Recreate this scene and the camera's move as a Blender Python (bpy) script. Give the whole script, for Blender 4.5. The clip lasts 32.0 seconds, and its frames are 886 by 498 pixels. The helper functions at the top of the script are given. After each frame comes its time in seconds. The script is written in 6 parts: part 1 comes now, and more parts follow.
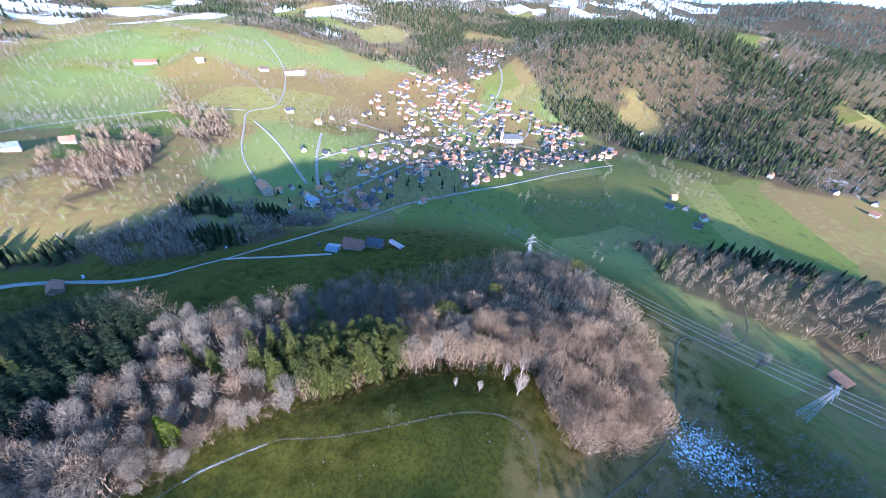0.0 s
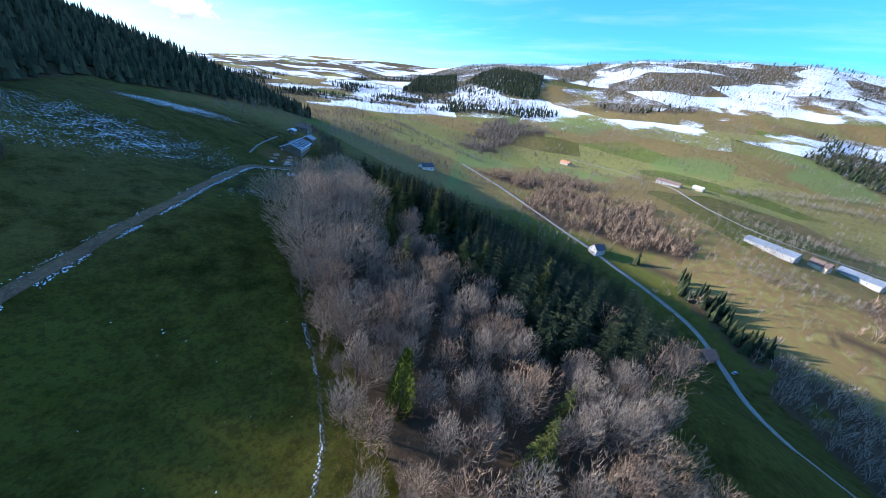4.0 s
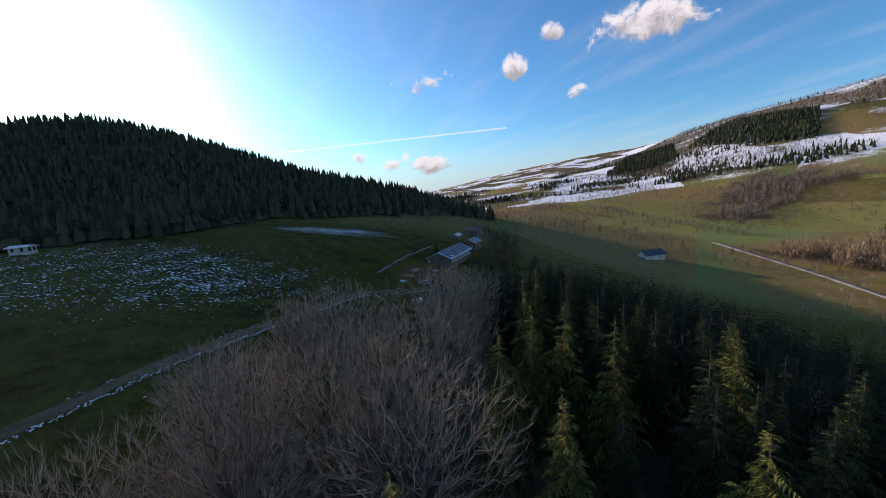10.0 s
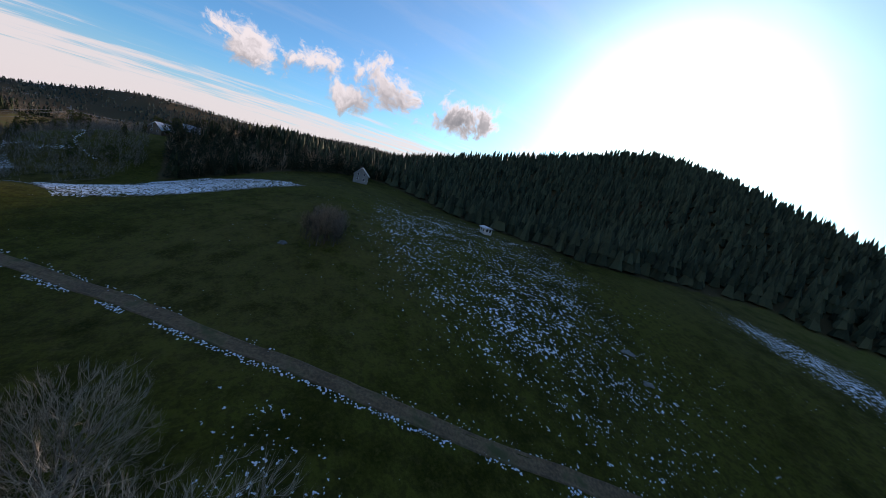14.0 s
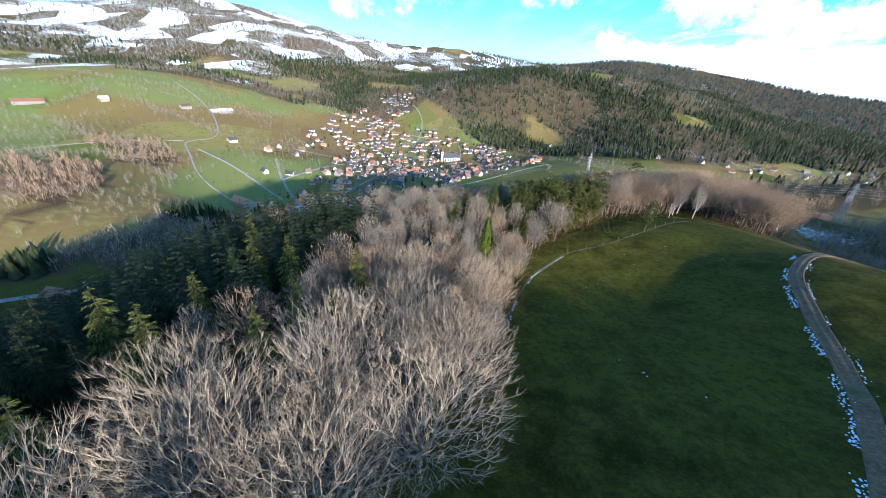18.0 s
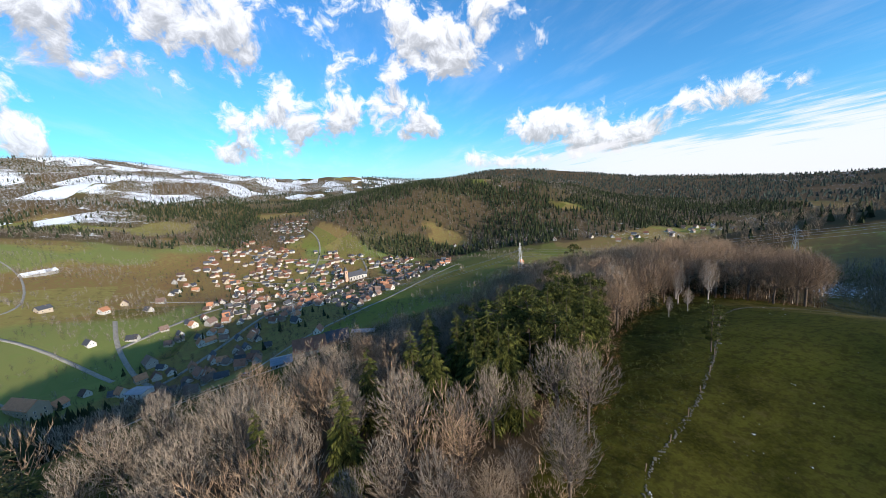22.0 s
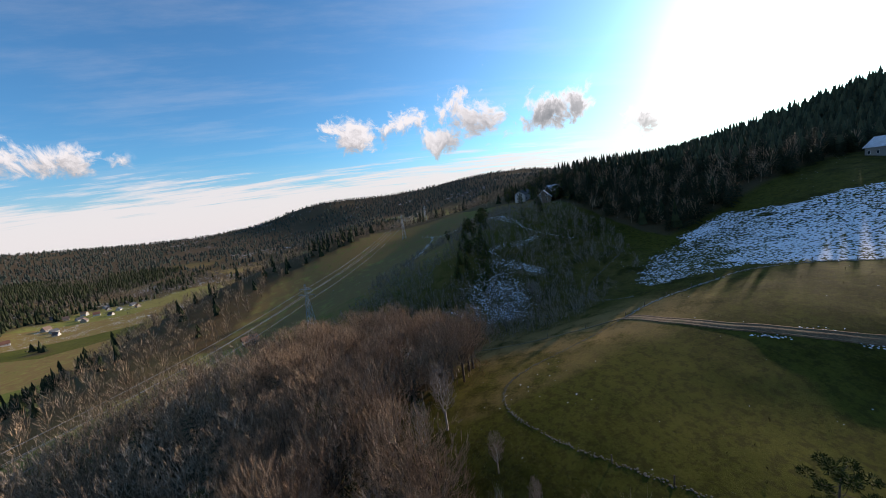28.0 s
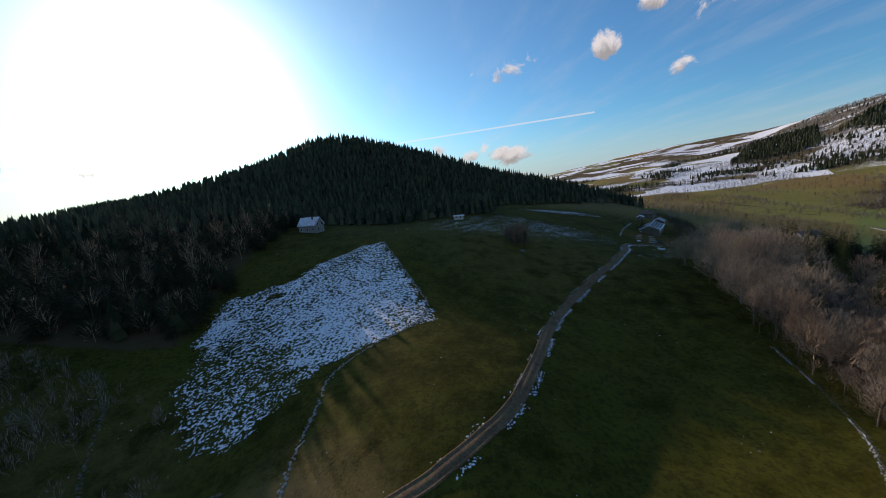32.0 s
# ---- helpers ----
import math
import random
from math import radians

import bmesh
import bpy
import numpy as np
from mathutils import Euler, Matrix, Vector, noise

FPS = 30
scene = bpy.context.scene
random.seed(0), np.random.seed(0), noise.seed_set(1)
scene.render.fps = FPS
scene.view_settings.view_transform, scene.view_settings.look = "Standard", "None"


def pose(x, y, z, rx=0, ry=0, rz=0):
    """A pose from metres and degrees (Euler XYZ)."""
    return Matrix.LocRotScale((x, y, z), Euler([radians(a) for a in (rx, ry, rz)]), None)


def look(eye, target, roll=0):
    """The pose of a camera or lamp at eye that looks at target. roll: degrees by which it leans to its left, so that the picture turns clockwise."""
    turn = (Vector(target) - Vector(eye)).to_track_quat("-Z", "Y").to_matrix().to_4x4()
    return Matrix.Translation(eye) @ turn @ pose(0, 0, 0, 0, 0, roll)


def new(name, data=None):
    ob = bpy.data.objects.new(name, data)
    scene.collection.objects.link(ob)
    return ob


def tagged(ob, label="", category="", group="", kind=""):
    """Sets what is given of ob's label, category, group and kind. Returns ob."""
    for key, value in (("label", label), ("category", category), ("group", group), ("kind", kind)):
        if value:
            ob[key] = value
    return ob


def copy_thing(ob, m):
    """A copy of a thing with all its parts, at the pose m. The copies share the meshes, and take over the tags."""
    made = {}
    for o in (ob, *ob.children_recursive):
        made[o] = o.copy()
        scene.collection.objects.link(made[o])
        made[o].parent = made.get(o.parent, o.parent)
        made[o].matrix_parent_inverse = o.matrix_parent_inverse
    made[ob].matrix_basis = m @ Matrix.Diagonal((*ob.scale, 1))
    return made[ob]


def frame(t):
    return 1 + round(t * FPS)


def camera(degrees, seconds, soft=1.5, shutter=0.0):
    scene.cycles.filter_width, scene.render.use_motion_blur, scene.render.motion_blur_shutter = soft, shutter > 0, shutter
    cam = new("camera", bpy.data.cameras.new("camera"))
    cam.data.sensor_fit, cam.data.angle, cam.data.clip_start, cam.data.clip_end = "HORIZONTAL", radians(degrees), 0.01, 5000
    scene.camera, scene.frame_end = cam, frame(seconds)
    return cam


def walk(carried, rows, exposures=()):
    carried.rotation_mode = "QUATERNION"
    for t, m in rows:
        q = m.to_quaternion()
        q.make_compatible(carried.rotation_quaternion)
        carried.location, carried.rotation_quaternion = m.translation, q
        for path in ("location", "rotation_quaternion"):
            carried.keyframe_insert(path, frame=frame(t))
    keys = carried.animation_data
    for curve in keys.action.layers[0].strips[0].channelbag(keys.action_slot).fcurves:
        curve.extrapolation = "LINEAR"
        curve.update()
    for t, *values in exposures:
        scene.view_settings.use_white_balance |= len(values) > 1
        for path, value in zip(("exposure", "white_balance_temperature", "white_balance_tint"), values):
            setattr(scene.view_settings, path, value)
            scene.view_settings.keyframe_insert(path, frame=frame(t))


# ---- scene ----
# the flight of the camera, one lens, and its exposure on the way
cam = camera(104, 32.0, soft=0.6)
PATH = [
    (0, pose(108.51, -2.36, 92.80, 53.31, -3.85, 19.99)),
    (0.5, pose(104.22, 6.07, 81.68, 54.12, -6.21, 26.76)),
    (1, pose(99.30, 14.62, 71.70, 56.30, -8.07, 38.58)),
    (1.5, pose(94.05, 23.02, 62.47, 58.60, -8.65, 51.63)),
    (2, pose(87.69, 30.98, 54.00, 60.87, -8.99, 65.32)),
    (2.5, pose(80.23, 38.00, 46.20, 62.18, -9.40, 80.46)),
    (3, pose(71.98, 43.72, 39.35, 62.98, -9.64, 96.83)),
    (3.5, pose(63.30, 48.25, 33.76, 64.22, -9.81, 114.08)),
    (4, pose(53.97, 50.35, 28.69, 65.64, -9.47, 131.85)),
    (4.5, pose(45.12, 50.48, 24.64, 66.60, -8.65, 148.68)),
    (6.5, pose(18.80, 32.24, 17.78, 75.12, 6.17, 161.50)),
    (7, pose(13.08, 25.69, 15.88, 77.74, 7.30, 160.07)),
    (7.5, pose(7.86, 19.14, 14.31, 79.00, 7.66, 159.85)),
    (8, pose(2.71, 12.31, 13.36, 79.24, 7.79, 160.04)),
    (8.5, pose(-2.23, 5.08, 12.72, 80.36, 7.82, 160.23)),
    (9, pose(-7.03, -2.35, 12.36, 80.88, 7.60, 160.69)),
    (9.5, pose(-11.73, -9.71, 12.26, 80.47, 6.68, 161.56)),
    (10, pose(-16.17, -17.12, 12.19, 80.11, 4.82, 163.08)),
    (10.5, pose(-20.02, -24.27, 12.45, 79.73, 2.94, 164.93)),
    (11, pose(-23.45, -31.34, 12.78, 79.25, 1.69, 166.54)),
    (11.5, pose(-26.70, -38.54, 13.09, 78.80, -0.96, 171.99)),
    (12, pose(-29.43, -45.82, 13.56, 78.59, -3.06, -178.27)),
    (12.5, pose(-31.85, -53.18, 14.62, 79.01, -5.85, -166.43)),
    (13, pose(-32.76, -60.93, 15.35, 79.32, -8.78, -152.38)),
    (13.5, pose(-32.24, -68.46, 15.94, 79.68, -11.59, -136.46)),
    (14, pose(-30.23, -75.26, 16.76, 79.79, -14.67, -119.18)),
    (14.5, pose(-26.69, -80.94, 17.08, 79.22, -17.82, -101.24)),
    (15, pose(-22.64, -85.67, 16.86, 78.25, -20.19, -82.69)),
    (15.5, pose(-17.78, -88.36, 18.51, 75.50, -22.77, -62.94)),
    (17.5, pose(3.31, -76.20, 23.81, 62.54, -8.61, -3.99)),
    (18, pose(6.40, -69.74, 22.91, 63.17, -2.88, 1.48)),
    (18.5, pose(8.79, -62.48, 21.70, 62.72, -1.55, 4.70)),
    (19, pose(10.30, -54.50, 20.29, 64.45, -1.86, 5.40)),
    (19.5, pose(11.31, -45.99, 18.74, 68.22, -3.06, 3.65)),
    (20, pose(11.91, -37.33, 17.03, 71.29, -4.56, -0.32)),
    (20.5, pose(12.13, -28.25, 14.81, 72.84, -3.92, -4.67)),
    (21, pose(12.40, -19.01, 12.93, 74.87, -0.37, -8.18)),
    (21.5, pose(12.86, -9.78, 11.34, 77.78, 2.22, -11.42)),
    (22, pose(13.94, -0.19, 10.37, 80.75, 4.26, -15.16)),
    (22.5, pose(15.57, 9.53, 9.60, 82.27, 4.82, -18.21)),
    (23, pose(17.54, 18.90, 9.48, 82.86, 4.57, -21.79)),
    (23.5, pose(20.00, 28.07, 9.58, 83.28, 4.95, -25.89)),
    (24, pose(22.89, 37.15, 9.94, 83.89, 5.58, -30.31)),
    (24.5, pose(26.87, 46.57, 10.77, 83.73, 6.38, -35.24)),
    (26.5, pose(37.66, 73.52, 10.81, 80.59, 7.61, -69.60)),
    (27, pose(44.40, 78.80, 11.45, 81.08, 7.93, -79.61)),
    (27.5, pose(51.59, 83.17, 12.29, 81.23, 7.60, -90.33)),
    (28, pose(59.12, 86.18, 13.11, 81.64, 7.31, -101.36)),
    (28.5, pose(67.02, 87.92, 14.03, 81.53, 7.10, -112.69)),
    (29, pose(74.64, 88.35, 15.13, 81.86, 6.77, -123.62)),
    (29.5, pose(81.75, 87.71, 16.19, 82.27, 6.30, -134.42)),
    (30, pose(88.77, 85.86, 17.50, 82.45, 5.71, -145.29)),
    (30.5, pose(95.32, 82.87, 18.91, 82.54, 5.66, -155.85)),
    (31, pose(100.89, 78.76, 20.53, 81.75, 6.75, -166.41)),
    (31.5, pose(105.48, 73.76, 22.65, 81.09, 6.94, -175.91)),
    (32, pose(109.70, 67.83, 24.88, 79.88, 5.62, 175.79)),
]
# seconds, stops, kelvin, tint
EXPOSURES = [(0, 1.95, 5100, 20), (1, 1.6, 5150, 20), (2, 1.25, 5300, 18), (3, 1.15, 5300, 16), (4.5, 1.1, 5450, 15), (6.5, 0.4, 6500, 18), (9, 0.15, 6850, 23), (11, 0.15, 6900, 24), (13, 0.05, 6900, 25),
             (15, 0.25, 7300, 24), (17.5, 1.2, 5650, 10), (19.5, 1.05, 5600, 12), (21, 0.66, 6000, 12), (23, 0.45, 6500, 12), (26.5, 0.5, 6800, 18), (28, 0.2, 6950, 19), (29.5, -0.12, 7200, 22), (32, -0.15, 7100, 20)]
walk(cam, PATH, EXPOSURES)

# ---- sky and sun ----
SUN_AZ, SUN_EL = 149.5, 14.3     # clockwise from +y, above the horizon
sun_dir = Vector((math.sin(radians(SUN_AZ)) * math.cos(radians(SUN_EL)), math.cos(radians(SUN_AZ)) * math.cos(radians(SUN_EL)), math.sin(radians(SUN_EL))))
sun = new("sun", bpy.data.lights.new("sun", "SUN"))
sun.data.energy, sun.data.angle, sun.data.color = 5.0, radians(0.55), (1.0, 0.87, 0.70)
sun.matrix_world = look((0, 0, 0), -sun_dir)


class Nodes:
    """Short calls to build a node tree."""

    def __init__(self, tree):
        self.tree = tree
        tree.nodes.clear()

    def put(self, kind, **ins):
        node = self.tree.nodes.new(kind)
        for key, value in ins.items():
            slot = node.inputs[int(key[1:])] if key[0] == "i" and key[1:].isdigit() else node.inputs[key.replace("_", " ")]
            if isinstance(value, bpy.types.NodeSocket):
                self.tree.links.new(value, slot)
            else:
                slot.default_value = value
        return node

    def math(self, op, a, b=0.0, c=0.0, clamp=False):
        node = self.put("ShaderNodeMath", i0=a, i1=b, i2=c)
        node.operation, node.use_clamp = op, clamp
        return node.outputs[0]

    def vec(self, op, a, b=(0, 0, 0)):
        node = self.put("ShaderNodeVectorMath", i0=a, i1=b)
        node.operation = op
        return node.outputs["Value"] if op in ("DOT_PRODUCT", "LENGTH") else node.outputs[0]

    def noise(self, where, scale, detail=4.0, rough=0.55, out=0):
        node = self.put("ShaderNodeTexNoise", Vector=where, Scale=scale, Detail=detail, Roughness=rough)
        return node.outputs[out]

    def span(self, value, lo, hi, a=0.0, b=1.0, smooth=True):
        node = self.tree.nodes.new("ShaderNodeMapRange")
        node.interpolation_type = "SMOOTHSTEP" if smooth else "LINEAR"
        for slot, v in zip(("Value", "From Min", "From Max", "To Min", "To Max"), (value, lo, hi, a, b)):
            if isinstance(v, bpy.types.NodeSocket):
                self.tree.links.new(v, node.inputs[slot])
            else:
                node.inputs[slot].default_value = v
        return node.outputs[0]

    def mix(self, f, a, b):
        node = self.tree.nodes.new("ShaderNodeMix")
        node.data_type = "RGBA"
        for slot, v in zip((0, 6, 7), (f, a, b)):
            if isinstance(v, bpy.types.NodeSocket):
                self.tree.links.new(v, node.inputs[slot])
            else:
                node.inputs[slot].default_value = v if slot == 0 else (*v, 1.0)[:4]
        return node.outputs[2]


world = bpy.data.worlds.new("sky")
scene.world = world
world.use_nodes = True
n = Nodes(world.node_tree)
sky = n.tree.nodes.new("ShaderNodeTexSky")
sky.sky_type, sky.sun_disc = "NISHITA", False
sky.sun_elevation, sky.sun_rotation = radians(SUN_EL), radians(SUN_AZ)
sky.altitude, sky.air_density, sky.dust_density, sky.ozone_density = 600, 1.0, 1.2, 2.2
way = n.put("ShaderNodeTexCoord").outputs["Generated"]
high = n.put("ShaderNodeSeparateXYZ", Vector=way).outputs["Z"]
# clouds lie on flat sheets: look them up where the way meets the sheet
lift = n.math("ADD", n.math("MAXIMUM", high, 0.0), 0.07)
sheet = n.vec("DIVIDE", way, n.put("ShaderNodeCombineXYZ", X=lift, Y=lift, Z=1e6).outputs[0])
puffs = n.noise(n.vec("ADD", way, n.vec("MULTIPLY", n.put("ShaderNodeTexNoise", Vector=way, Scale=9.0, Detail=3.0).outputs[1], (0.10, 0.10, 0.10))), 11.0, 8.0, 0.64)


def heap(az, el, wide, tall):
    """How far a way lies inside a bank of heaped clouds about a bearing: 1 in its middle, 0 outside."""
    a, e = radians(az), radians(el)
    mid = Vector((math.sin(a) * math.cos(e), math.cos(a) * math.cos(e), math.sin(e)))
    side, up = Vector((math.cos(a), -math.sin(a), 0)), Vector((0, 0, 1))
    dx = n.math("DIVIDE", n.vec("DOT_PRODUCT", n.vec("SUBTRACT", way, tuple(mid)), tuple(side)), math.sin(radians(wide)))
    dz = n.math("DIVIDE", n.vec("DOT_PRODUCT", n.vec("SUBTRACT", way, tuple(mid)), tuple(up)), math.sin(radians(tall)))
    ahead = n.math("GREATER_THAN", n.vec("DOT_PRODUCT", way, tuple(mid)), 0.3)
    r = n.math("SQRT", n.math("ADD", n.math("MULTIPLY", dx, dx), n.math("MULTIPLY", dz, dz)))
    flat_foot = n.span(dz, -0.85, -0.35, 0.35, 1.0)
    full = n.math("MULTIPLY", n.math("MULTIPLY", n.span(r, 1.25, 0.0), ahead), flat_foot)
    return full, n.math("MULTIPLY", full, dz)


HEAPS = [(-30, 22, 8, 9), (-18, 23, 9, 9), (13, 21.5, 15, 6.5), (-8, 11.5, 10, 4.5), (0, 12.7, 4.5, 5), (10, 12, 6.5, 5.5), (21, 5, 4, 2), (31, 8, 8, 3.6), (41, 6.7, 9.5, 3.6), (53, 9, 6, 2.2), (-35, 10.5, 3.6, 5),
         (27, 4.2, 9, 1.6), (109, 11.8, 6.5, 5.6), (102, 10.3, 6, 4.6), (118, 10.4, 7.5, 3.6), (90, 10.8, 5.5, 3.8)]
HEAPS += [(130, 6.4, 6, 3.6), (140, 7.6, 4.8, 4), (-164.5, 15.5, 4.2, 2.1), (-150.5, 16.2, 1.7, 1.8), (-133, 18.5, 7.5, 2.6), (-166, 4, 5, 2.3), (-171, 4, 3, 1.6), (-142, 11.8, 1.8, 1.6), (-145, 19.8, 2.2, 1.3),
          (-176, 5.8, 2.2, 1.3), (-57, 12, 12, 4), (-14, 8, 5, 3)]
bank, whole, lifted = 0.0, 0.001, 0.0
for row in HEAPS:
    full, raised = heap(row[0], row[1], row[2] * 1.3, row[3] * 1.35)
    bank, whole, lifted = n.math("MAXIMUM", bank, full), n.math("ADD", whole, full), n.math("ADD", lifted, raised)
level = n.math("DIVIDE", lifted, whole)
dense = n.math("ADD", n.span(puffs, 0.28, 0.72, 0.0, 1.0, False), n.math("MULTIPLY", bank, 0.62))
cover = n.span(dense, 0.78, 1.08)
cover = n.math("MULTIPLY", cover, n.span(bank, 0.02, 0.22))
streaks = n.noise(n.vec("MULTIPLY", sheet, (1.5, 0.45, 1.0)), 1.4, 8.0, 0.62)
eastward = n.span(n.vec("DOT_PRODUCT", way, (0.87, 0.15, 0.0)), 0.25, 0.75)
deck = n.math("ADD", streaks, n.math("MULTIPLY", n.math("SUBTRACT", 0.105, high), 4.2))
veil = n.math("MAXIMUM", n.math("MULTIPLY", n.span(deck, 0.46, 0.68), eastward), n.math("MULTIPLY", n.span(streaks, 0.45, 0.70), 0.14))
def toward(az, el):
    return Vector((math.sin(radians(az)) * math.cos(radians(el)), math.cos(radians(az)) * math.cos(radians(el)), math.sin(radians(el))))


trail_a, trail_b = toward(173.0, 7.1), toward(-152.0, 8.4)
off = n.math("ABSOLUTE", n.vec("DOT_PRODUCT", way, tuple(trail_a.cross(trail_b).normalized())))
trail = n.math("MULTIPLY", n.span(off, 0.0030, 0.0008), n.math("GREATER_THAN", n.vec("DOT_PRODUCT", way, tuple((trail_a + trail_b).normalized())), math.cos(radians(17.0))))
near_sun = n.vec("DOT_PRODUCT", way, tuple(sun_dir))
glow = n.math("POWER", n.math("MAXIMUM", near_sun, 0.0), 58.0)
halo = n.math("POWER", n.math("MAXIMUM", near_sun, 0.0), 5.0)
thin = n.math("ADD", n.math("MULTIPLY", halo, 0.35), n.math("MULTIPLY", glow, 0.65))
blue = n.vec("MULTIPLY", sky.outputs[0], (0.54, 1.22, 1.62))
above = n.noise(n.vec("ADD", n.vec("ADD", way, (0.006, -0.010, 0.022)), n.vec("MULTIPLY", n.put("ShaderNodeTexNoise", Vector=way, Scale=9.0, Detail=3.0).outputs[1], (0.10, 0.10, 0.10))), 11.0, 8.0, 0.64)
shade = n.span(n.math("ADD", level, n.math("MULTIPLY", n.math("SUBTRACT", puffs, above), 4.0)), -0.6, 0.5, 3.6, 7.5)
thick = n.math("MULTIPLY", n.span(halo, 0.05, 0.45), n.span(dense, 0.98, 1.22))
shade = n.math("MULTIPLY", shade, n.span(thick, 0.0, 1.0, 1.0, 0.42, False))
heaped = n.vec("SCALE", (0.97, 0.98, 1.0))
n.tree.links.new(shade, heaped.node.inputs["Scale"])
blue = n.mix(n.span(high, 0.16, -0.01, 0.0, 0.62), blue, (4.6, 5.6, 6.9))
sky_col = n.mix(n.math("MULTIPLY", cover, 0.94), blue, heaped)
sky_col = n.mix(n.math("MULTIPLY", trail, 0.5), sky_col, (8.0, 8.2, 8.4))
sky_col = n.mix(n.math("MULTIPLY", veil, 0.85), sky_col, (6.6, 6.6, 6.7))
hazy = n.vec("SCALE", (1.0, 0.97, 0.90))
n.tree.links.new(n.math("ADD", n.math("MULTIPLY", glow, 13.0), n.math("MULTIPLY", halo, 1.0)), hazy.node.inputs["Scale"])
sky_col = n.vec("ADD", sky_col, hazy)
back = n.put("ShaderNodeBackground", Color=sky_col, Strength=0.11)
n.put("ShaderNodeOutputWorld", Surface=back.outputs[0])


# ---- materials ----
def material(name):
    m = bpy.data.materials.new(name)
    m.use_nodes = True
    return m, Nodes(m.node_tree)


def finish(n, color, rough=0.85, bump=None, strength=0.3, distance=0.05, metal=0.0, spec=0.3):
    ins = dict(Base_Color=color, Roughness=rough, Metallic=metal, Specular_IOR_Level=spec)
    if bump is not None:
        ins["Normal"] = n.put("ShaderNodeBump", Height=bump, Strength=strength, Distance=distance).outputs[0]
    n.put("ShaderNodeOutputMaterial", Surface=n.put("ShaderNodeBsdfPrincipled", **ins).outputs[0])


def place(n):
    return n.put("ShaderNodeNewGeometry").outputs["Position"]


def plain(name, color, rough=0.8, grain=6.0, vary=0.25, metal=0.0, tint=None, spec=0.3, per_object=0.0):
    """A surface of one paint or stuff, with grain, larger stains and, if wanted, a shade of its own per object."""
    m, n = material(name)
    at = n.put("ShaderNodeTexCoord").outputs["Object"]
    fine, wide = n.noise(at, grain, 5.0), n.noise(at, grain * 0.12, 3.0)
    dark, light = tuple(c * (1 - vary) for c in color), tuple(min(1.0, c * (1 + vary)) for c in color)
    col = n.mix(n.span(n.math("ADD", fine, n.math("MULTIPLY", wide, 0.7)), 0.5, 1.2), dark, light)
    if tint:
        col = n.mix(n.span(wide, 0.5, 0.75), col, tint)
    if per_object:
        rnd = n.put("ShaderNodeObjectInfo").outputs["Random"]
        col = n.vec("SCALE", col)
        n.tree.links.new(n.span(rnd, 0, 1, 1 - per_object, 1 + per_object, False), col.node.inputs["Scale"])
    finish(n, col, rough, fine, 0.35, 0.02, metal, spec)
    return m


def foliage(name, dark, light, rough=0.75, island=True):
    m, n = material(name)
    at = n.put("ShaderNodeTexCoord").outputs["Object"]
    rnd = n.put("ShaderNodeNewGeometry").outputs["Random Per Island"] if island else n.put("ShaderNodeObjectInfo").outputs["Random"]
    tone = n.math("ADD", n.math("MULTIPLY", rnd, 0.7), n.math("MULTIPLY", n.noise(at, 0.9, 3.0), 0.5))
    finish(n, n.mix(n.span(tone, 0.15, 0.95), dark, light), rough, spec=0.08)
    return m


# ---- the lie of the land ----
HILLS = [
    (60, -60, 90, 19.3), (130, 10, 80, 8.5), (20, -10, 70, -3.6), (130, -130, 110, 32.6), (0, -230, 120, 47.8), (-60, -130, 80, 2.3),
    (430, -400, 200, 88.7), (330, -120, 150, 51.7), (80, 120, 90, 11.8), (200, 120, 110, 26.6),
    (-60, 170, 110, 3.0), (-190, 60, 120, -30.1), (-200, -190, 120, 10.9), (-160, 300, 160, -41.3), (-60, 470, 200, -3.7), (120, 360, 160, -17.2),
]
HILLS += [
    (0, 750, 300, -16.7), (-520, 250, 200, -24.9), (-570, -20, 200, 26.7), (-440, -300, 180, -10.2), (-350, 530, 220, 0.4), (500, -20, 180, 21.8),
    (620, 140, 200, 21.7), (420, 280, 180, -36.7), (-270, -80, 130, -17.4), (-130, -400, 140, 19.4), (-30, 60, 80, 33.9), (300, 1450, 420, 119.3),
    (750, 1250, 380, 89.9), (-350, 520, 260, 18.8), (-650, 700, 300, 70.1), (900, 500, 350, -24.6), (330, -170, 90, -10.0), (1250, 420, 420, -45.0),
]
# hollows and swells of the meadow, the farm and the near valley
HILLS += [
    (-60, -140, 62, -8.7), (-60, -90, 62, 5.1), (-60, -40, 62, 8.1), (-60, 10, 62, -2.7), (-10, -140, 62, -8.9), (-10, -90, 62, 1.3), (-10, -40, 62, 7.4), (-10, 10, 62, -3.5),
    (-10, 60, 62, -7.3), (-10, 110, 62, -6.3), (40, -90, 62, -2.2), (40, -40, 62, -4.4), (40, 10, 62, -3.2), (40, 60, 62, 1.2), (40, 110, 62, -5.2), (90, -140, 62, -4.3),
    (90, -40, 62, -12.0), (90, 10, 62, 8.2), (90, 60, 62, 2.8), (90, 110, 62, -7.9), (140, -140, 62, -5.6), (140, -90, 62, 2.2), (140, 10, 62, 1.8), (140, 60, 62, -2.4),
]
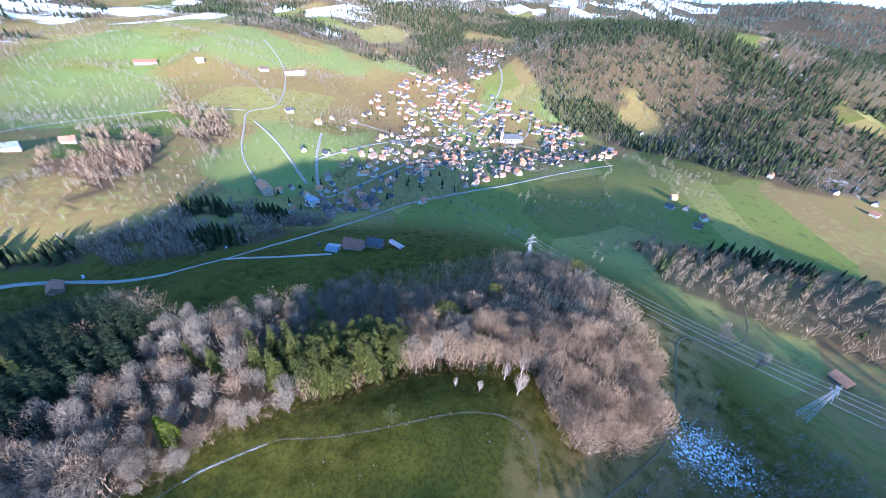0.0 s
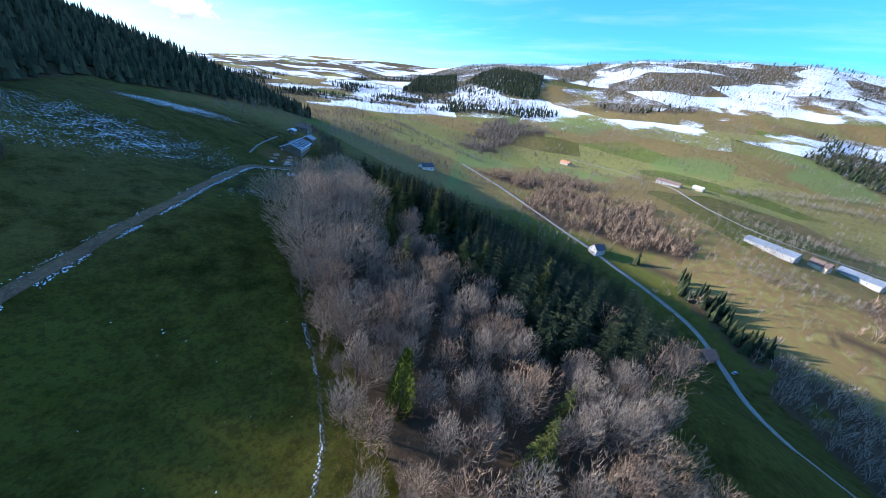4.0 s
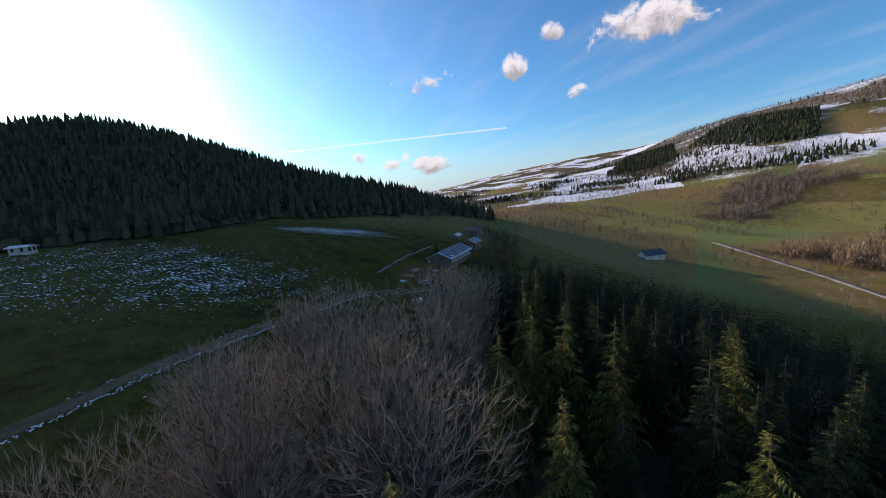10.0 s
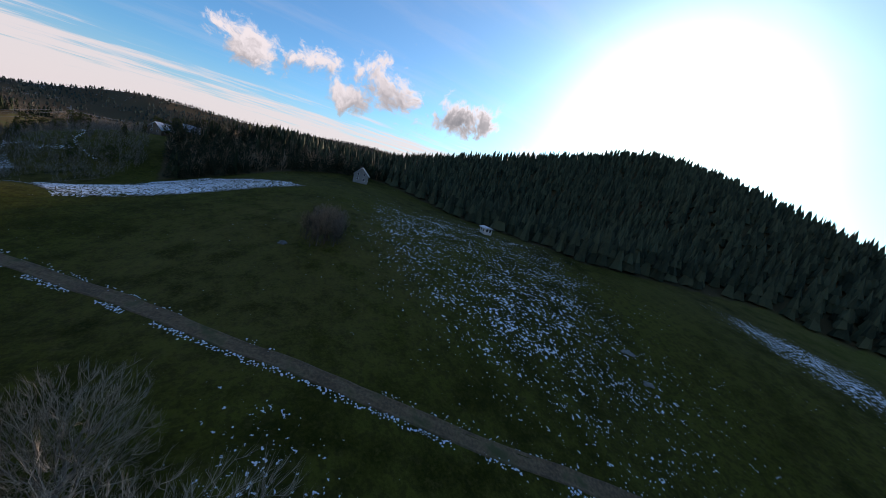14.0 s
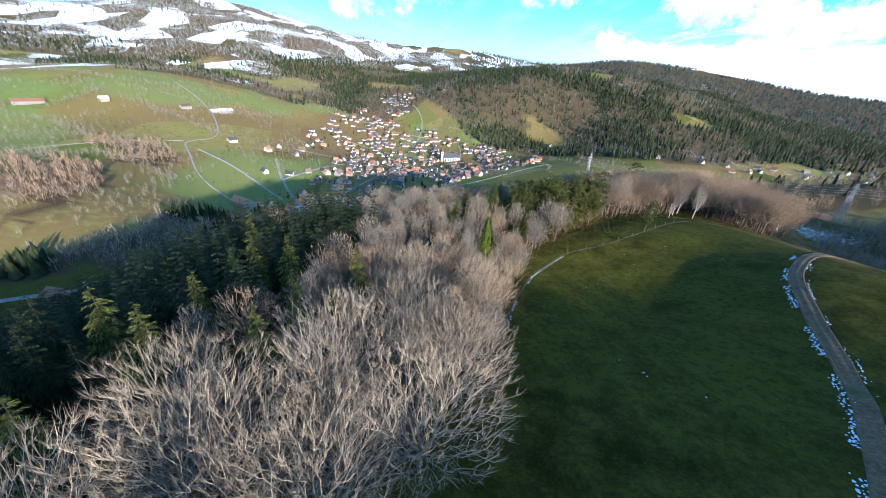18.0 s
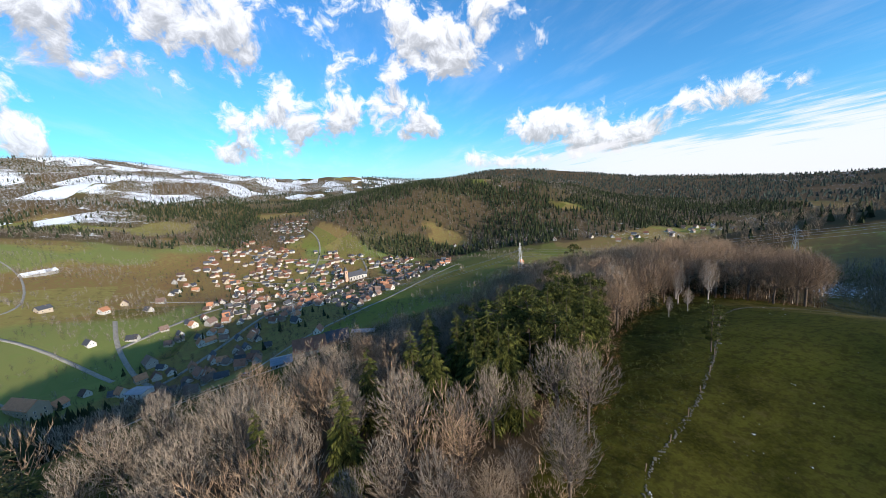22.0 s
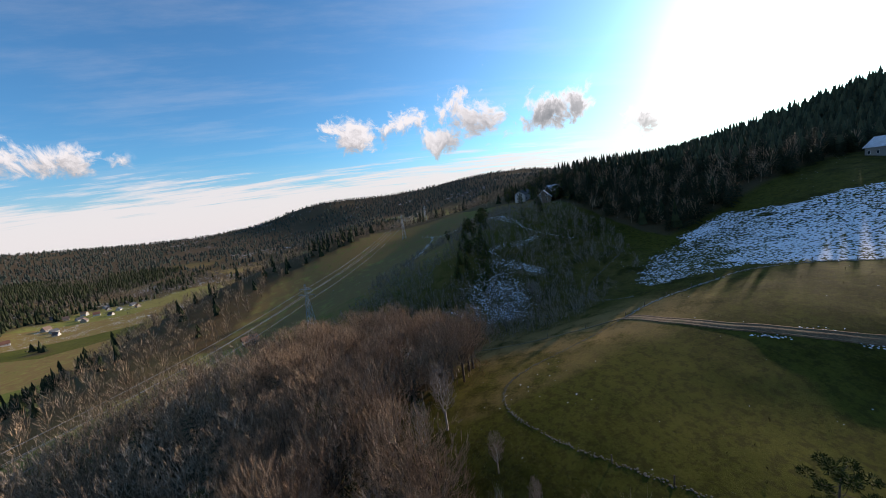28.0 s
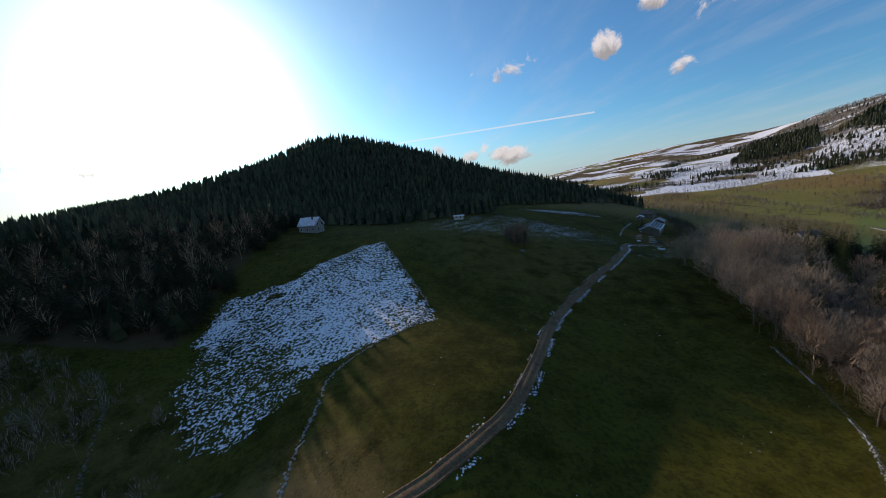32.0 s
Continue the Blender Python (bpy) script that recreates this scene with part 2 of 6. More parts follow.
HILLS += [
    (140, 10, 62, 1.8), (140, 60, 62, -2.4), (140, 110, 62, 1.3), (190, -140, 62, 3.3), (190, -40, 62, -8.1), (190, 10, 62, -11.4), (190, 60, 62, -14.4), (240, -40, 62, -1.7),
    (240, 10, 62, 14.0), (240, 60, 62, -7.0), (-70, -250, 90, -13.8), (20, -235, 80, -5.6), (-235, -200, 120, -13.7), (-190, 80, 110, -8.5), (-90, 165, 90, 1.5), (-180, 300, 130, -18.5),
    (-400, 180, 150, 3.0), (-320, 470, 150, -6.1), (10, 720, 220, -29.7), (260, 920, 200, -48.9), (310, -20, 90, 2.8), (390, 60, 100, -4.5), (280, 170, 90, -7.9), (-580, -100, 200, -12.7),
]
HILLS += [
    (280, 170, 90, -7.9), (-580, -100, 200, -12.7), (240, 20, 70, 6.4), (-60, 250, 90, -3.5), (-230, 650, 200, -26.8),
]
# a made-up hollow below the track, added to turn the meadow there into shade
HILLS += [(76, 22, 26, -4.6), (58, 6, 24, -3.2), (96, 34, 18, -1.8)]
# the forest hill that stands before the sun
HILLS += [
    (185, -400, 100, 16.3), (185, -400, 55, -25.4), (250, -470, 130, 101.5), (120, -380, 90, 9.9), (60, -340, 90, 27.1), (0, -310, 90, -22.1),
    (-70, -300, 90, 10.9), (260, -340, 90, 29.0), (320, -270, 90, 10.1), (380, -220, 100, -4.4), (130, -500, 140, 44.6), (-130, -380, 90, -10.0),
    (60, -450, 120, 27.4), (330, -420, 120, -48.1), (-60, -400, 110, 31.0), (240, -250, 80, 18.6), (150, -290, 80, -2.4),
]
# the ridge under the power line and the valley behind it
HILLS += [
    (200, 180, 75, -2.0), (200, 240, 75, 6.1), (200, 360, 75, -2.6), (260, 180, 75, -5.5), (260, 240, 75, 8.9), (260, 300, 75, 3.1), (320, 120, 75, 5.7), (320, 180, 75, 2.3),
    (320, 240, 75, 15.5), (320, 300, 75, 5.6), (320, 360, 75, 1.9), (380, 60, 75, -5.5), (380, 120, 75, 2.8), (380, 180, 75, 4.4), (380, 240, 75, 18.9), (380, 300, 75, 6.2),
    (380, 360, 75, 2.5), (440, 120, 75, 14.2), (440, 180, 75, 13.1), (440, 240, 75, 17.3), (440, 300, 75, 4.6), (440, 360, 75, 3.0),
]
HILLS += [
    (500, 120, 75, 7.0), (500, 180, 75, 2.8), (560, 80, 170, 6.6), (560, 240, 170, -5.4), (560, 560, 170, -3.2), (720, -80, 170, 5.1), (720, 80, 170, -17.6), (720, 240, 170, -23.9),
    (720, 400, 170, 2.5), (720, 560, 170, -2.8), (880, -80, 170, -24.8), (880, 80, 170, -16.0), (880, 240, 170, -8.6), (880, 400, 170, 9.8), (880, 560, 170, 7.7), (1040, -80, 170, -30.4),
    (1040, 240, 170, -6.3), (1040, 400, 170, 5.3), (1040, 560, 170, 13.6), (1200, -80, 170, -37.9), (1200, 80, 170, -19.1), (1200, 240, 170, -7.4),
]
HILLS += [
    (1200, 400, 170, 12.8), (1200, 560, 170, 19.1),
]
# the mountains round about: bearing clockwise from +y, height in degrees seen from the meadow, distance of the crest
RIM_WEST = [(-180, -1.1, 2600), (-166, -0.7, 3300), (-160, 0.4, 3400), (-153, 1.1, 3400), (-146, 2.6, 3400), (-138, 2.9, 3100), (-131, 3.6, 2500), (-124, 5.3, 2100), (-116, 6.3, 2000), (-108, 7.8, 2000), (-100, 8.8, 2000), (-90, 9.5, 2100), (-83, 9.0, 2200), (-75, 7.3, 2300), (-67, 5.9, 2400)]
RIM_NORTH = [(-60, 5.8, 2400), (-52, 4.0, 2300), (-44, 4.8, 2400), (-34, 7.1, 2600), (-25, 6.2, 2700), (-16, 4.3, 2700), (-10, 3.4, 3000), (0, 3.6, 3200), (8, 2.5, 3500), (15, 1.8, 3600), (22, 3.2, 3600), (27, 2.6, 3600), (32, 2.3, 3500), (40, 0.5, 3400)]
RIM_EAST = [(52, -0.5, 3400), (62, -1.3, 3200), (72, -0.8, 3000), (81, 1.9, 3000), (88, 1.3, 3000), (96, 1.7, 3000), (107, 3.0, 3000), (117, 2.7, 3000), (125, -0.4, 2800), (140, -1.5, 2500), (160, -1.8, 2600), (180, -1.5, 2600)]


def lattice(ix, iy):
    h = (ix.astype(np.int64) * 374761393 + iy.astype(np.int64) * 668265263) & 0xFFFFFFFF
    h = ((h ^ (h >> 13)) * 1274126177) & 0xFFFFFFFF
    return ((h ^ (h >> 16)) & 0xFFFF) / 65535.0


def fuzz(x, y, size, octaves=3):
    """Soft random heights, about 0 to 1, over patches of a size."""
    total, weight = 0.0, 0.0
    for o in range(octaves):
        u, v = x / size * 2**o + 17.3 * o, y / size * 2**o - 9.1 * o
        iu, iv = np.floor(u), np.floor(v)
        fu, fv = u - iu, v - iv
        fu, fv = fu * fu * (3 - 2 * fu), fv * fv * (3 - 2 * fv)
        a = lattice(iu, iv) * (1 - fu) + lattice(iu + 1, iv) * fu
        b = lattice(iu, iv + 1) * (1 - fu) + lattice(iu + 1, iv + 1) * fu
        total, weight = total + (a * (1 - fv) + b * fv) * 0.55**o, weight + 0.55**o
    return total / weight


def step(x, lo, hi):
    s = np.clip((x - lo) / (hi - lo), 0.0, 1.0)
    return s * s * (3 - 2 * s)


def ground(x, y):
    """The height of the land at a place."""
    x, y = np.asarray(x, float), np.asarray(y, float)
    z = -45 - 62 / (1 + np.exp(-(y - 330) / 90))
    low = z
    for hx, hy, wide, tall in HILLS:
        z = z + tall * np.exp(-((x - hx) ** 2 + (y - hy) ** 2) / wide**2)
    rim = np.array(RIM_WEST + RIM_NORTH + RIM_EAST, float)
    dx, dy = x - 30, y
    r, az = np.hypot(dx, dy), np.degrees(np.arctan2(dx, dy))
    el, crest = 0.0, 0.0
    for turn in (-4.0, -2.0, 0.0, 2.0, 4.0):
        bent = (az + turn + 3 * (fuzz(x, y, 500.0, 2) - 0.5) + 180) % 360 - 180
        el, crest = el + np.interp(bent, rim[:, 0], rim[:, 1]) / 5, crest + np.interp(bent, rim[:, 0], rim[:, 2]) / 5
    start = 650 + 300 * np.exp(-((az - 5) / 45) ** 2) + 250 * np.exp(-((np.abs(az) - 180) / 40) ** 2) + 1500 * np.exp(-((az - 72) / 40) ** 2)
    top = 20 + crest * np.tan(np.radians(el)) - low
    rise = np.clip((r - start) / (crest - start), 0, 1) ** 1.25
    wave = (fuzz(x, y, 420.0, 4) - 0.5) * 0.34 * np.sin(np.pi * np.clip(rise, 0, 1)) * np.clip(r / 1500, 0, 1)
    z = z + top * (rise * (1 + wave * 0.6) + wave * 0.35) - np.clip(r - crest, 0, None) * 0.12
    z = z + (fuzz(x, y, 34.0) - 0.5) * 1.3 + (fuzz(x, y, 7.0, 2) - 0.5) * 0.35
    return z


def at_ground(x, y, up=0.0):
    return float(ground(x, y)) + up


def inside(x, y, ring):
    """Which places lie inside a closed outline."""
    hit = np.zeros(np.shape(x), bool)
    for (ax, ay), (bx, by) in zip(ring, ring[1:] + ring[:1]):
        cross = (ay > y) != (by > y)
        hit ^= cross & (x < (bx - ax) * (y - ay) / (by - ay + 1e-12) + ax)
    return hit


def near_line(x, y, line):
    """The distance of places from a bent line."""
    best = np.full(np.shape(x), 1e9)
    for (ax, ay), (bx, by) in zip(line, line[1:]):
        s = np.clip(((x - ax) * (bx - ax) + (y - ay) * (by - ay)) / ((bx - ax) ** 2 + (by - ay) ** 2), 0, 1)
        best = np.minimum(best, np.hypot(x - ax - s * (bx - ax), y - ay - s * (by - ay)))
    return best


def mesh_of(name, verts, faces, smooth=False):
    """A mesh from arrays of corners and of equal-sided faces."""
    verts, faces = np.asarray(verts, np.float32), np.asarray(faces, np.int32)
    me = bpy.data.meshes.new(name)
    k = faces.shape[1]
    me.vertices.add(len(verts)), me.loops.add(faces.size), me.polygons.add(len(faces))
    me.vertices.foreach_set("co", verts.ravel())
    me.loops.foreach_set("vertex_index", faces.ravel())
    me.polygons.foreach_set("loop_start", np.arange(0, faces.size, k, dtype=np.int32))
    me.polygons.foreach_set("use_smooth", np.full(len(faces), smooth))
    me.update(calc_edges=True)
    return me


# ---- outlines of the land's cover ----
WOOD = [(-92, -150), (-62, -120), (-33, -88), (-7, -64), (9, -46), (16, -23), (22, -3), (28, 14), (32, 26), (38, 33), (48, 43), (60, 54), (74, 68), (92, 79), (111, 88), (122, 92), (128, 80), (135, 67),
        (146, 65), (158, 72), (171, 87), (171, 108), (166, 146), (140, 188), (112, 196), (84, 178), (56, 147), (26, 126), (12, 98), (-4, 74), (-24, 58), (-75, 62), (-151, 68), (-214, 25), (-206, -30),
        (-182, -72), (-150, -118), (-118, -142)]
DARK_BELT = [(-88, -136), (-118, -140), (-182, -70), (-206, -28), (-212, 22), (-150, 62), (-75, 56), (-24, 50), (-15, 30), (-22, 8), (-27, -12), (-30, -36), (-38, -64), (-52, -100), (-70, -132)]
PINE_STAND = [(33, 41), (46, 46), (58, 56), (72, 70), (68, 84), (48, 76), (27, 60)]
SNOW_FIELD = [(137, -16), (107, -31), (129, -99), (142, -91), (154, -81), (162, -70), (168, -52), (158, -42), (150, -20)]
THIN_SNOW = [(137, -16), (152, 3), (164, 0), (178, -17), (183, -38), (185, -62), (164, -69), (168, -52), (158, -42), (150, -20)]
TRACK = [(-52, -154), (-43, -150), (-33, -147), (-22, -142), (-15, -136), (-5, -120), (3, -106), (10, -95), (19, -84), (28, -74), (38, -65), (50, -55), (61, -44), (72, -32), (79, -20), (86, -8), (92, 3), (101, 13), (111, 21),
         (122, 26), (135, 27)]
WALL = [(20, -12), (24, 0), (28, 8), (32, 17), (40, 25), (47, 32), (58, 36), (70, 42), (83, 50), (97, 60), (108, 66), (118, 68), (126, 64), (129, 54), (131, 42), (135, 27)]
FIELD_EDGE = [(135, 27), (138, 15), (136, 2), (136, -15), (107, -32), (117, -64), (129, -99)]
VALLEY_ROAD = [(-345, -250), (-315, -164), (-294, -116), (-271, -64), (-254, -12), (-240, 38), (-226, 67), (-197, 87), (-155, 101), (-108, 112), (-84, 124), (-76, 153), (-72, 192), (-74, 255), (-56, 328),
               (-14, 368), (50, 452), (130, 575), (205, 640)]
SPUR = [(-84, 124), (-60, 126), (-44, 132), (-32, 142), (-19, 153)]
EAST_PATH = [(135, 27), (143, 44), (154, 60), (180, 92), (186, 148), (210, 160), (238, 176), (252, 220), (257, 300), (240, 380)]
RIDGE_STRIP = [(238, 172), (277, 160), (313, 140), (350, 140), (385, 112), (412, 70), (402, 35), (375, 14), (350, 0)]
VILLAGE = [(-215, 290), (-195, 370), (-190, 443), (-205, 530), (-308, 665), (-325, 760), (-310, 1010), (-300, 1200), (-230, 1390), (-130, 1370), (-120, 960), (58, 890), (160, 870), (250, 860), (270, 790), (225, 703), (164, 652), (67, 553), (17, 435), (-6, 365), (-50, 315), (-90, 300), (-140, 280)]
BROWN_WOOD = [(-350, -204), (-460, -166), (-385, -76), (-380, 0), (-357, 41), (-305, 42), (-282, -8), (-284, -55), (-312, -120)]
RUSSET_WOOD = [(-287, 143), (-345, 176), (-420, 252), (-362, 276), (-305, 254), (-294, 211)]
THIRD_WOOD = [(-338, 296), (-452, 374), (-430, 414), (-340, 368)]
GULLY_WOOD = [(-518, -389), (-813, -521), (-755, -348), (-631, -355), (-453, -305)]
STREAM_WOOD = [(-253, 94), (-228, 157), (-213, 238), (-166, 262), (-112, 272), (-108, 190), (-112, 130), (-190, 104), (-235, 76), (-272, -9)]
ROUND_TOP = [(-914, -1025), (-1314, -1350), (-1427, -1202), (-1078, -898), (-992, -926)]
LONG_TOP = [(-1212, -966), (-1546, -1045), (-1440, -736), (-1083, -552), (-1086, -674)]


def ragged(x, y, ring):
    """Inside an outline whose edge frays."""
    return inside(x + 80 * (fuzz(x, y, 35.0, 2) - 0.5), y + 80 * (fuzz(y, x, 35.0, 2) - 0.5), ring) & (fuzz(x, y, 22.0, 2) > 0.33)


def covers(x, y, z):
    """How much of each kind of cover lies on the land, 0 to 1."""
    r, az = np.hypot(x - 30, y), np.degrees(np.arctan2(x - 30, y))
    woods = inside(x, y, WOOD) & (near_line(x, y, WOOD) > 6)
    for ring in (BROWN_WOOD, RUSSET_WOOD, THIRD_WOOD, GULLY_WOOD, STREAM_WOOD):
        woods |= ragged(x, y, ring)
    wood = np.maximum(woods.astype(float), 0.8 * hill_wood(x, y))
    wood = np.maximum(wood, 0.8 * (east_wood(x, y) | north_wood(x, y) | west_forest(x, y) | rim_forest(x, y)))
    wood = np.maximum(wood, 0.95 * step(r, 1500, 1900) * (az > 10) * (az < 150))
    wood = np.maximum(wood, 0.85 * step(r, 1450, 1750) * (az > -140) * (az < 10) * step(fuzz(x, y, 240.0, 3), 0.36, 0.44))
    fields = fuzz(x, y, 210.0, 3)
    west = step(az, -178, -160) * step(az, -22, -40)
    line = 1000 - 170 * step(az, -95, -130) + 330 * (fields - 0.5)
    snow = west * step(r, line, line + 70) * np.clip(0.38 + 2.4 * (fuzz(x, y, 110.0, 3) - 0.5) + 0.15 * step(az, -110, -130), 0.0, 0.8)
    snow = np.maximum(snow, (0.1 + 1.1 * fuzz(x, y, 70.0, 3)) * step(z, 0, 90) * step(r, 1200, 1700) * (az < 15) * (az > -110) * step(fields, 0.33, 0.42))
    snow = np.maximum(snow, inside(x, y, SNOW_FIELD) * 0.45)
    snow = np.maximum(snow, inside(x, y, THIN_SNOW) * (0.22 + 0.3 * fuzz(x, y, 25.0, 2)))
    rows = 0.5 + 0.5 * np.sin((x * 0.35 + y * 0.94) * 1.1 + 4 * fuzz(x, y, 20.0, 2))
    foot = step(np.hypot((x - 52) / 104, (y + 142) / 58), 1.0, 0.3) * (0.20 + 0.09 * rows)
    snow = np.maximum(snow, foot)
    snow = np.maximum(snow, 0.34 * step(np.hypot((x + 10) / 55, (y + 225) / 18), 1.0, 0.3))
    snow = np.maximum(snow, 0.24 * step(np.hypot((x - 4) / 34, (y + 82) / 14), 1.0, 0.2) * step(near_line(x, y, TRACK), 4, 9))
    snow = np.maximum(snow, 0.36 * step(np.hypot((x - 200) / 40, (y - 40) / 24), 1.0, 0.3))
    snow = np.maximum(snow, 0.34 * step(np.hypot((x - 190) / 26, (y - 88) / 18), 1.0, 0.3))
    for strip in ([(236, 27), (229, 5)], [(227, 30), (205, 15)], [(258, 7), (336, 4)], [(402, 44), (372, 30), (350, 16)], [(300, 70), (340, 52), (381, 35)], [(190, 50), (205, 62)]):
        snow = np.maximum(snow, 0.36 * step(near_line(x, y, strip), 5, 1.0))
    snow = snow * (1 - 0.5 * woods) * (1 - 0.25 * step(r, 1500, 1800) * (wood > 0.5))
    dry = 0.06 + 0.12 * step(r, 160, 260) + 0.45 * step(fields, 0.45, 0.6) * step(r, 200, 300)
    dry = np.maximum(dry, 0.5 * step(near_line(x, y, FIELD_EDGE[:1] + WALL[-5:]), 14, 3) * (x > 118))
    dry = np.maximum(dry, 0.95 * step(near_line(x, y, EAST_PATH), 26, 6))
    dry = np.maximum(dry, 0.95 * step(near_line(x, y, RIDGE_STRIP), 20, 6))
    dry = np.maximum(dry, 0.3 * step(np.hypot((x - 200) / 60, (y - 40) / 80), 1.0, 0.6))
    dry = np.maximum(dry, 0.8 * inside(x, y, VILLAGE))
    dry = np.maximum(dry, 0.25 * step(np.hypot((x - 62) / 60, (y + 88) / 55), 1.1, 0.4))
    lush = step(fuzz(x + 400, y, 170.0, 2), 0.55, 0.60) * (az < 12) * (az > -125) * step(r, 260, 330) * step(r, 1150, 1000) * (1 - wood)
    soil = 0.8 * step(np.hypot((x + 330) / 30, (y - 205) / 60), 1.0, 0.7) + 0.35 * inside(x, y, VILLAGE) * step(fuzz(x, y, 60.0, 2), 0.5, 0.6)
    soil = np.maximum(soil, 0.45 * step(np.hypot((x + 56) / 26, (y + 166) / 20), 1.0, 0.5))
    return dict(wood=wood, snow=snow, dry=dry, lush=lush, soil=np.clip(soil, 0, 1))


def mountain(x, y):
    dx = x - 30
    return np.hypot(dx, y), np.degrees(np.arctan2(dx, y)), ground(x, y)


def west_forest(x, y):
    r, az, z = mountain(x, y)
    return (az > -165) & (az < 2) & (r > 1000) & (r < 3000) & (fuzz(x, y, 300.0, 3) + 0.26 * step(r, 1200, 1800) > 0.545)


def rim_forest(x, y):
    """Woods on the mountains in the north and east."""
    r, az, z = mountain(x, y)
    return (r > 1500) & (r < 3700) & (az > 2) & (az < 135) & ~north_wood(x, y) & (fuzz(x, y, 260.0, 3) > 0.36) & ~((az < 12) & (r < 1700))


def hill_wood(x, y):
    """The dark forest on the hill that stands before the sun."""
    foot = [(-190, -350), (-105, -313), (-79, -295), (-28, -285), (20, -272), (42, -240), (56, -192), (100, -186), (150, -168), (184, -149), (235, -118), (300, -98), (640, -60)]
    edge = np.interp(x, *zip(*foot)) + 12 * (fuzz(x, y, 30.0, 2) - 0.5)
    return (y < edge) & (ground(x, y) > -32) & (x > -175) & (x < 620) & (y > -760)


def east_wood(x, y):
    """Woods along the slope that falls to the valley in the east."""
    z = ground(x, y)
    edge = np.interp(x, [190, 260, 300, 368, 400, 430, 470, 560, 700], [222, 204, 192, 180, 150, 114, 82, 42, -10])
    ridge = (x > 200) & (x < 760) & (y > edge) & (z > -100) & (y < 420 - (x - 230) * 0.3)
    upper = (x > 190) & (x < 470) & (y > -215) & (y < -40 + (x - 190) * 0.12) & (fuzz(x, y, 45.0, 2) > 0.30)
    r, az = np.hypot(x - 30, y), np.degrees(np.arctan2(x - 30, y))
    wide = (r > 480) & (r < 1600) & (az > 34) & (az < 112) & (fuzz(x, y, 120.0, 2) > 0.60 - 0.22 * step(r, 800, 1300)) & (y > edge)
    lee = (x > 460) & (x < 900) & (y < edge) & (y > -140)
    return (ridge | upper | wide | lee) & (near_line(x, y, VALLEY_ROAD) > 40) & ~((y > 560) & (x < 740)) & (np.hypot(x - 830, y - 620) > 60)


def north_wood(x, y):
    """The wooded hill beyond the village."""
    foot = np.interp(x, [-103, -10, 26, 53, 117, 196, 290, 372, 477, 637, 800, 1500], [1200, 1063, 983, 907, 850, 800, 720, 625, 590, 640, 690, 760])
    clear = (np.hypot((x - 262) / 34, (y - 973) / 50) < 1) | (fuzz(x, y, 130.0, 2) < 0.24)
    return (x > -103) & (x < 1500) & (y > foot + 30) & (y < 2100) & ~clear


COUNT = 440
s = np.linspace(-1, 1, COUNT)
reach = 11.0 * np.sinh(6.55 * np.abs(s)) * np.sign(s)
gx, gy = np.meshgrid(reach + 30, reach + 10)
gz = ground(gx, gy)
idx = np.arange(COUNT * COUNT).reshape(COUNT, COUNT)
quads = np.stack([idx[:-1, :-1], idx[:-1, 1:], idx[1:, 1:], idx[1:, :-1]], -1).reshape(-1, 4)
land = mesh_of("ground", np.stack([gx, gy, gz], -1).reshape(-1, 3), quads, True)
for key, values in covers(gx, gy, gz).items():
    land.attributes.new(key, "FLOAT", "POINT").data.foreach_set("value", values.astype(np.float32).ravel())
tagged(new("ground", land), "rolling winter meadows and hillsides, green grass with patches of snow", "ground", kind="structure")

m, n = material("meadow_and_snow")
pos = place(n)
rdist = n.vec("LENGTH", pos)


def cover_of(key):
    node = n.put("ShaderNodeAttribute")
    node.attribute_name = key
    return node.outputs["Fac"]


tuft = n.noise(pos, 2.2, 6.0, 0.65)
mott = n.noise(pos, 0.16, 4.0)
wide = n.noise(pos, 0.021, 4.0)
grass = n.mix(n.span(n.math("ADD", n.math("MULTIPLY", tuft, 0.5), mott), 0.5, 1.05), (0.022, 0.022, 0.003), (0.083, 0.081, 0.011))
grass = n.mix(n.math("MULTIPLY", n.span(n.noise(pos, 0.55, 5.0, 0.7), 0.52, 0.70), 0.65), grass, (0.076, 0.060, 0.018))
grass = n.mix(n.span(wide, 0.35, 0.7), grass, n.mix(tuft, (0.045, 0.046, 0.006), (0.104, 0.102, 0.014)))
grass = n.mix(n.math("MULTIPLY", n.span(n.noise(pos, 0.75, 5.0, 0.7), 0.47, 0.60), 0.6), grass, (0.023, 0.022, 0.005))
flat = n.put("ShaderNodeTexVoronoi", Vector=n.vec("MULTIPLY", n.vec("ADD", pos, n.vec("SCALE", n.noise(pos, 0.02, 2.0, out=1))), (1.0, 0.55, 0.0)), Scale=0.0085)
flat.feature = "F1"
plot = n.put("ShaderNodeSeparateColor", Color=flat.outputs["Color"])
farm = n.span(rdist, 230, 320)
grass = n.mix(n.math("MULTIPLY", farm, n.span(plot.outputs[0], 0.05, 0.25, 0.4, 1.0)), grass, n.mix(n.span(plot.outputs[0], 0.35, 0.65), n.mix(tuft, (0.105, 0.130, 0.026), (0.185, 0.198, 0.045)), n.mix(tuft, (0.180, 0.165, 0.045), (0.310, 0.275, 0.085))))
grass = n.mix(n.math("MULTIPLY", farm, n.span(n.noise(pos, 0.10, 6.0, 0.72), 0.54, 0.64, 0.0, 0.7)), grass, (0.075, 0.070, 0.028))
dry = n.mix(tuft, (0.135, 0.090, 0.036), (0.29, 0.190, 0.075))
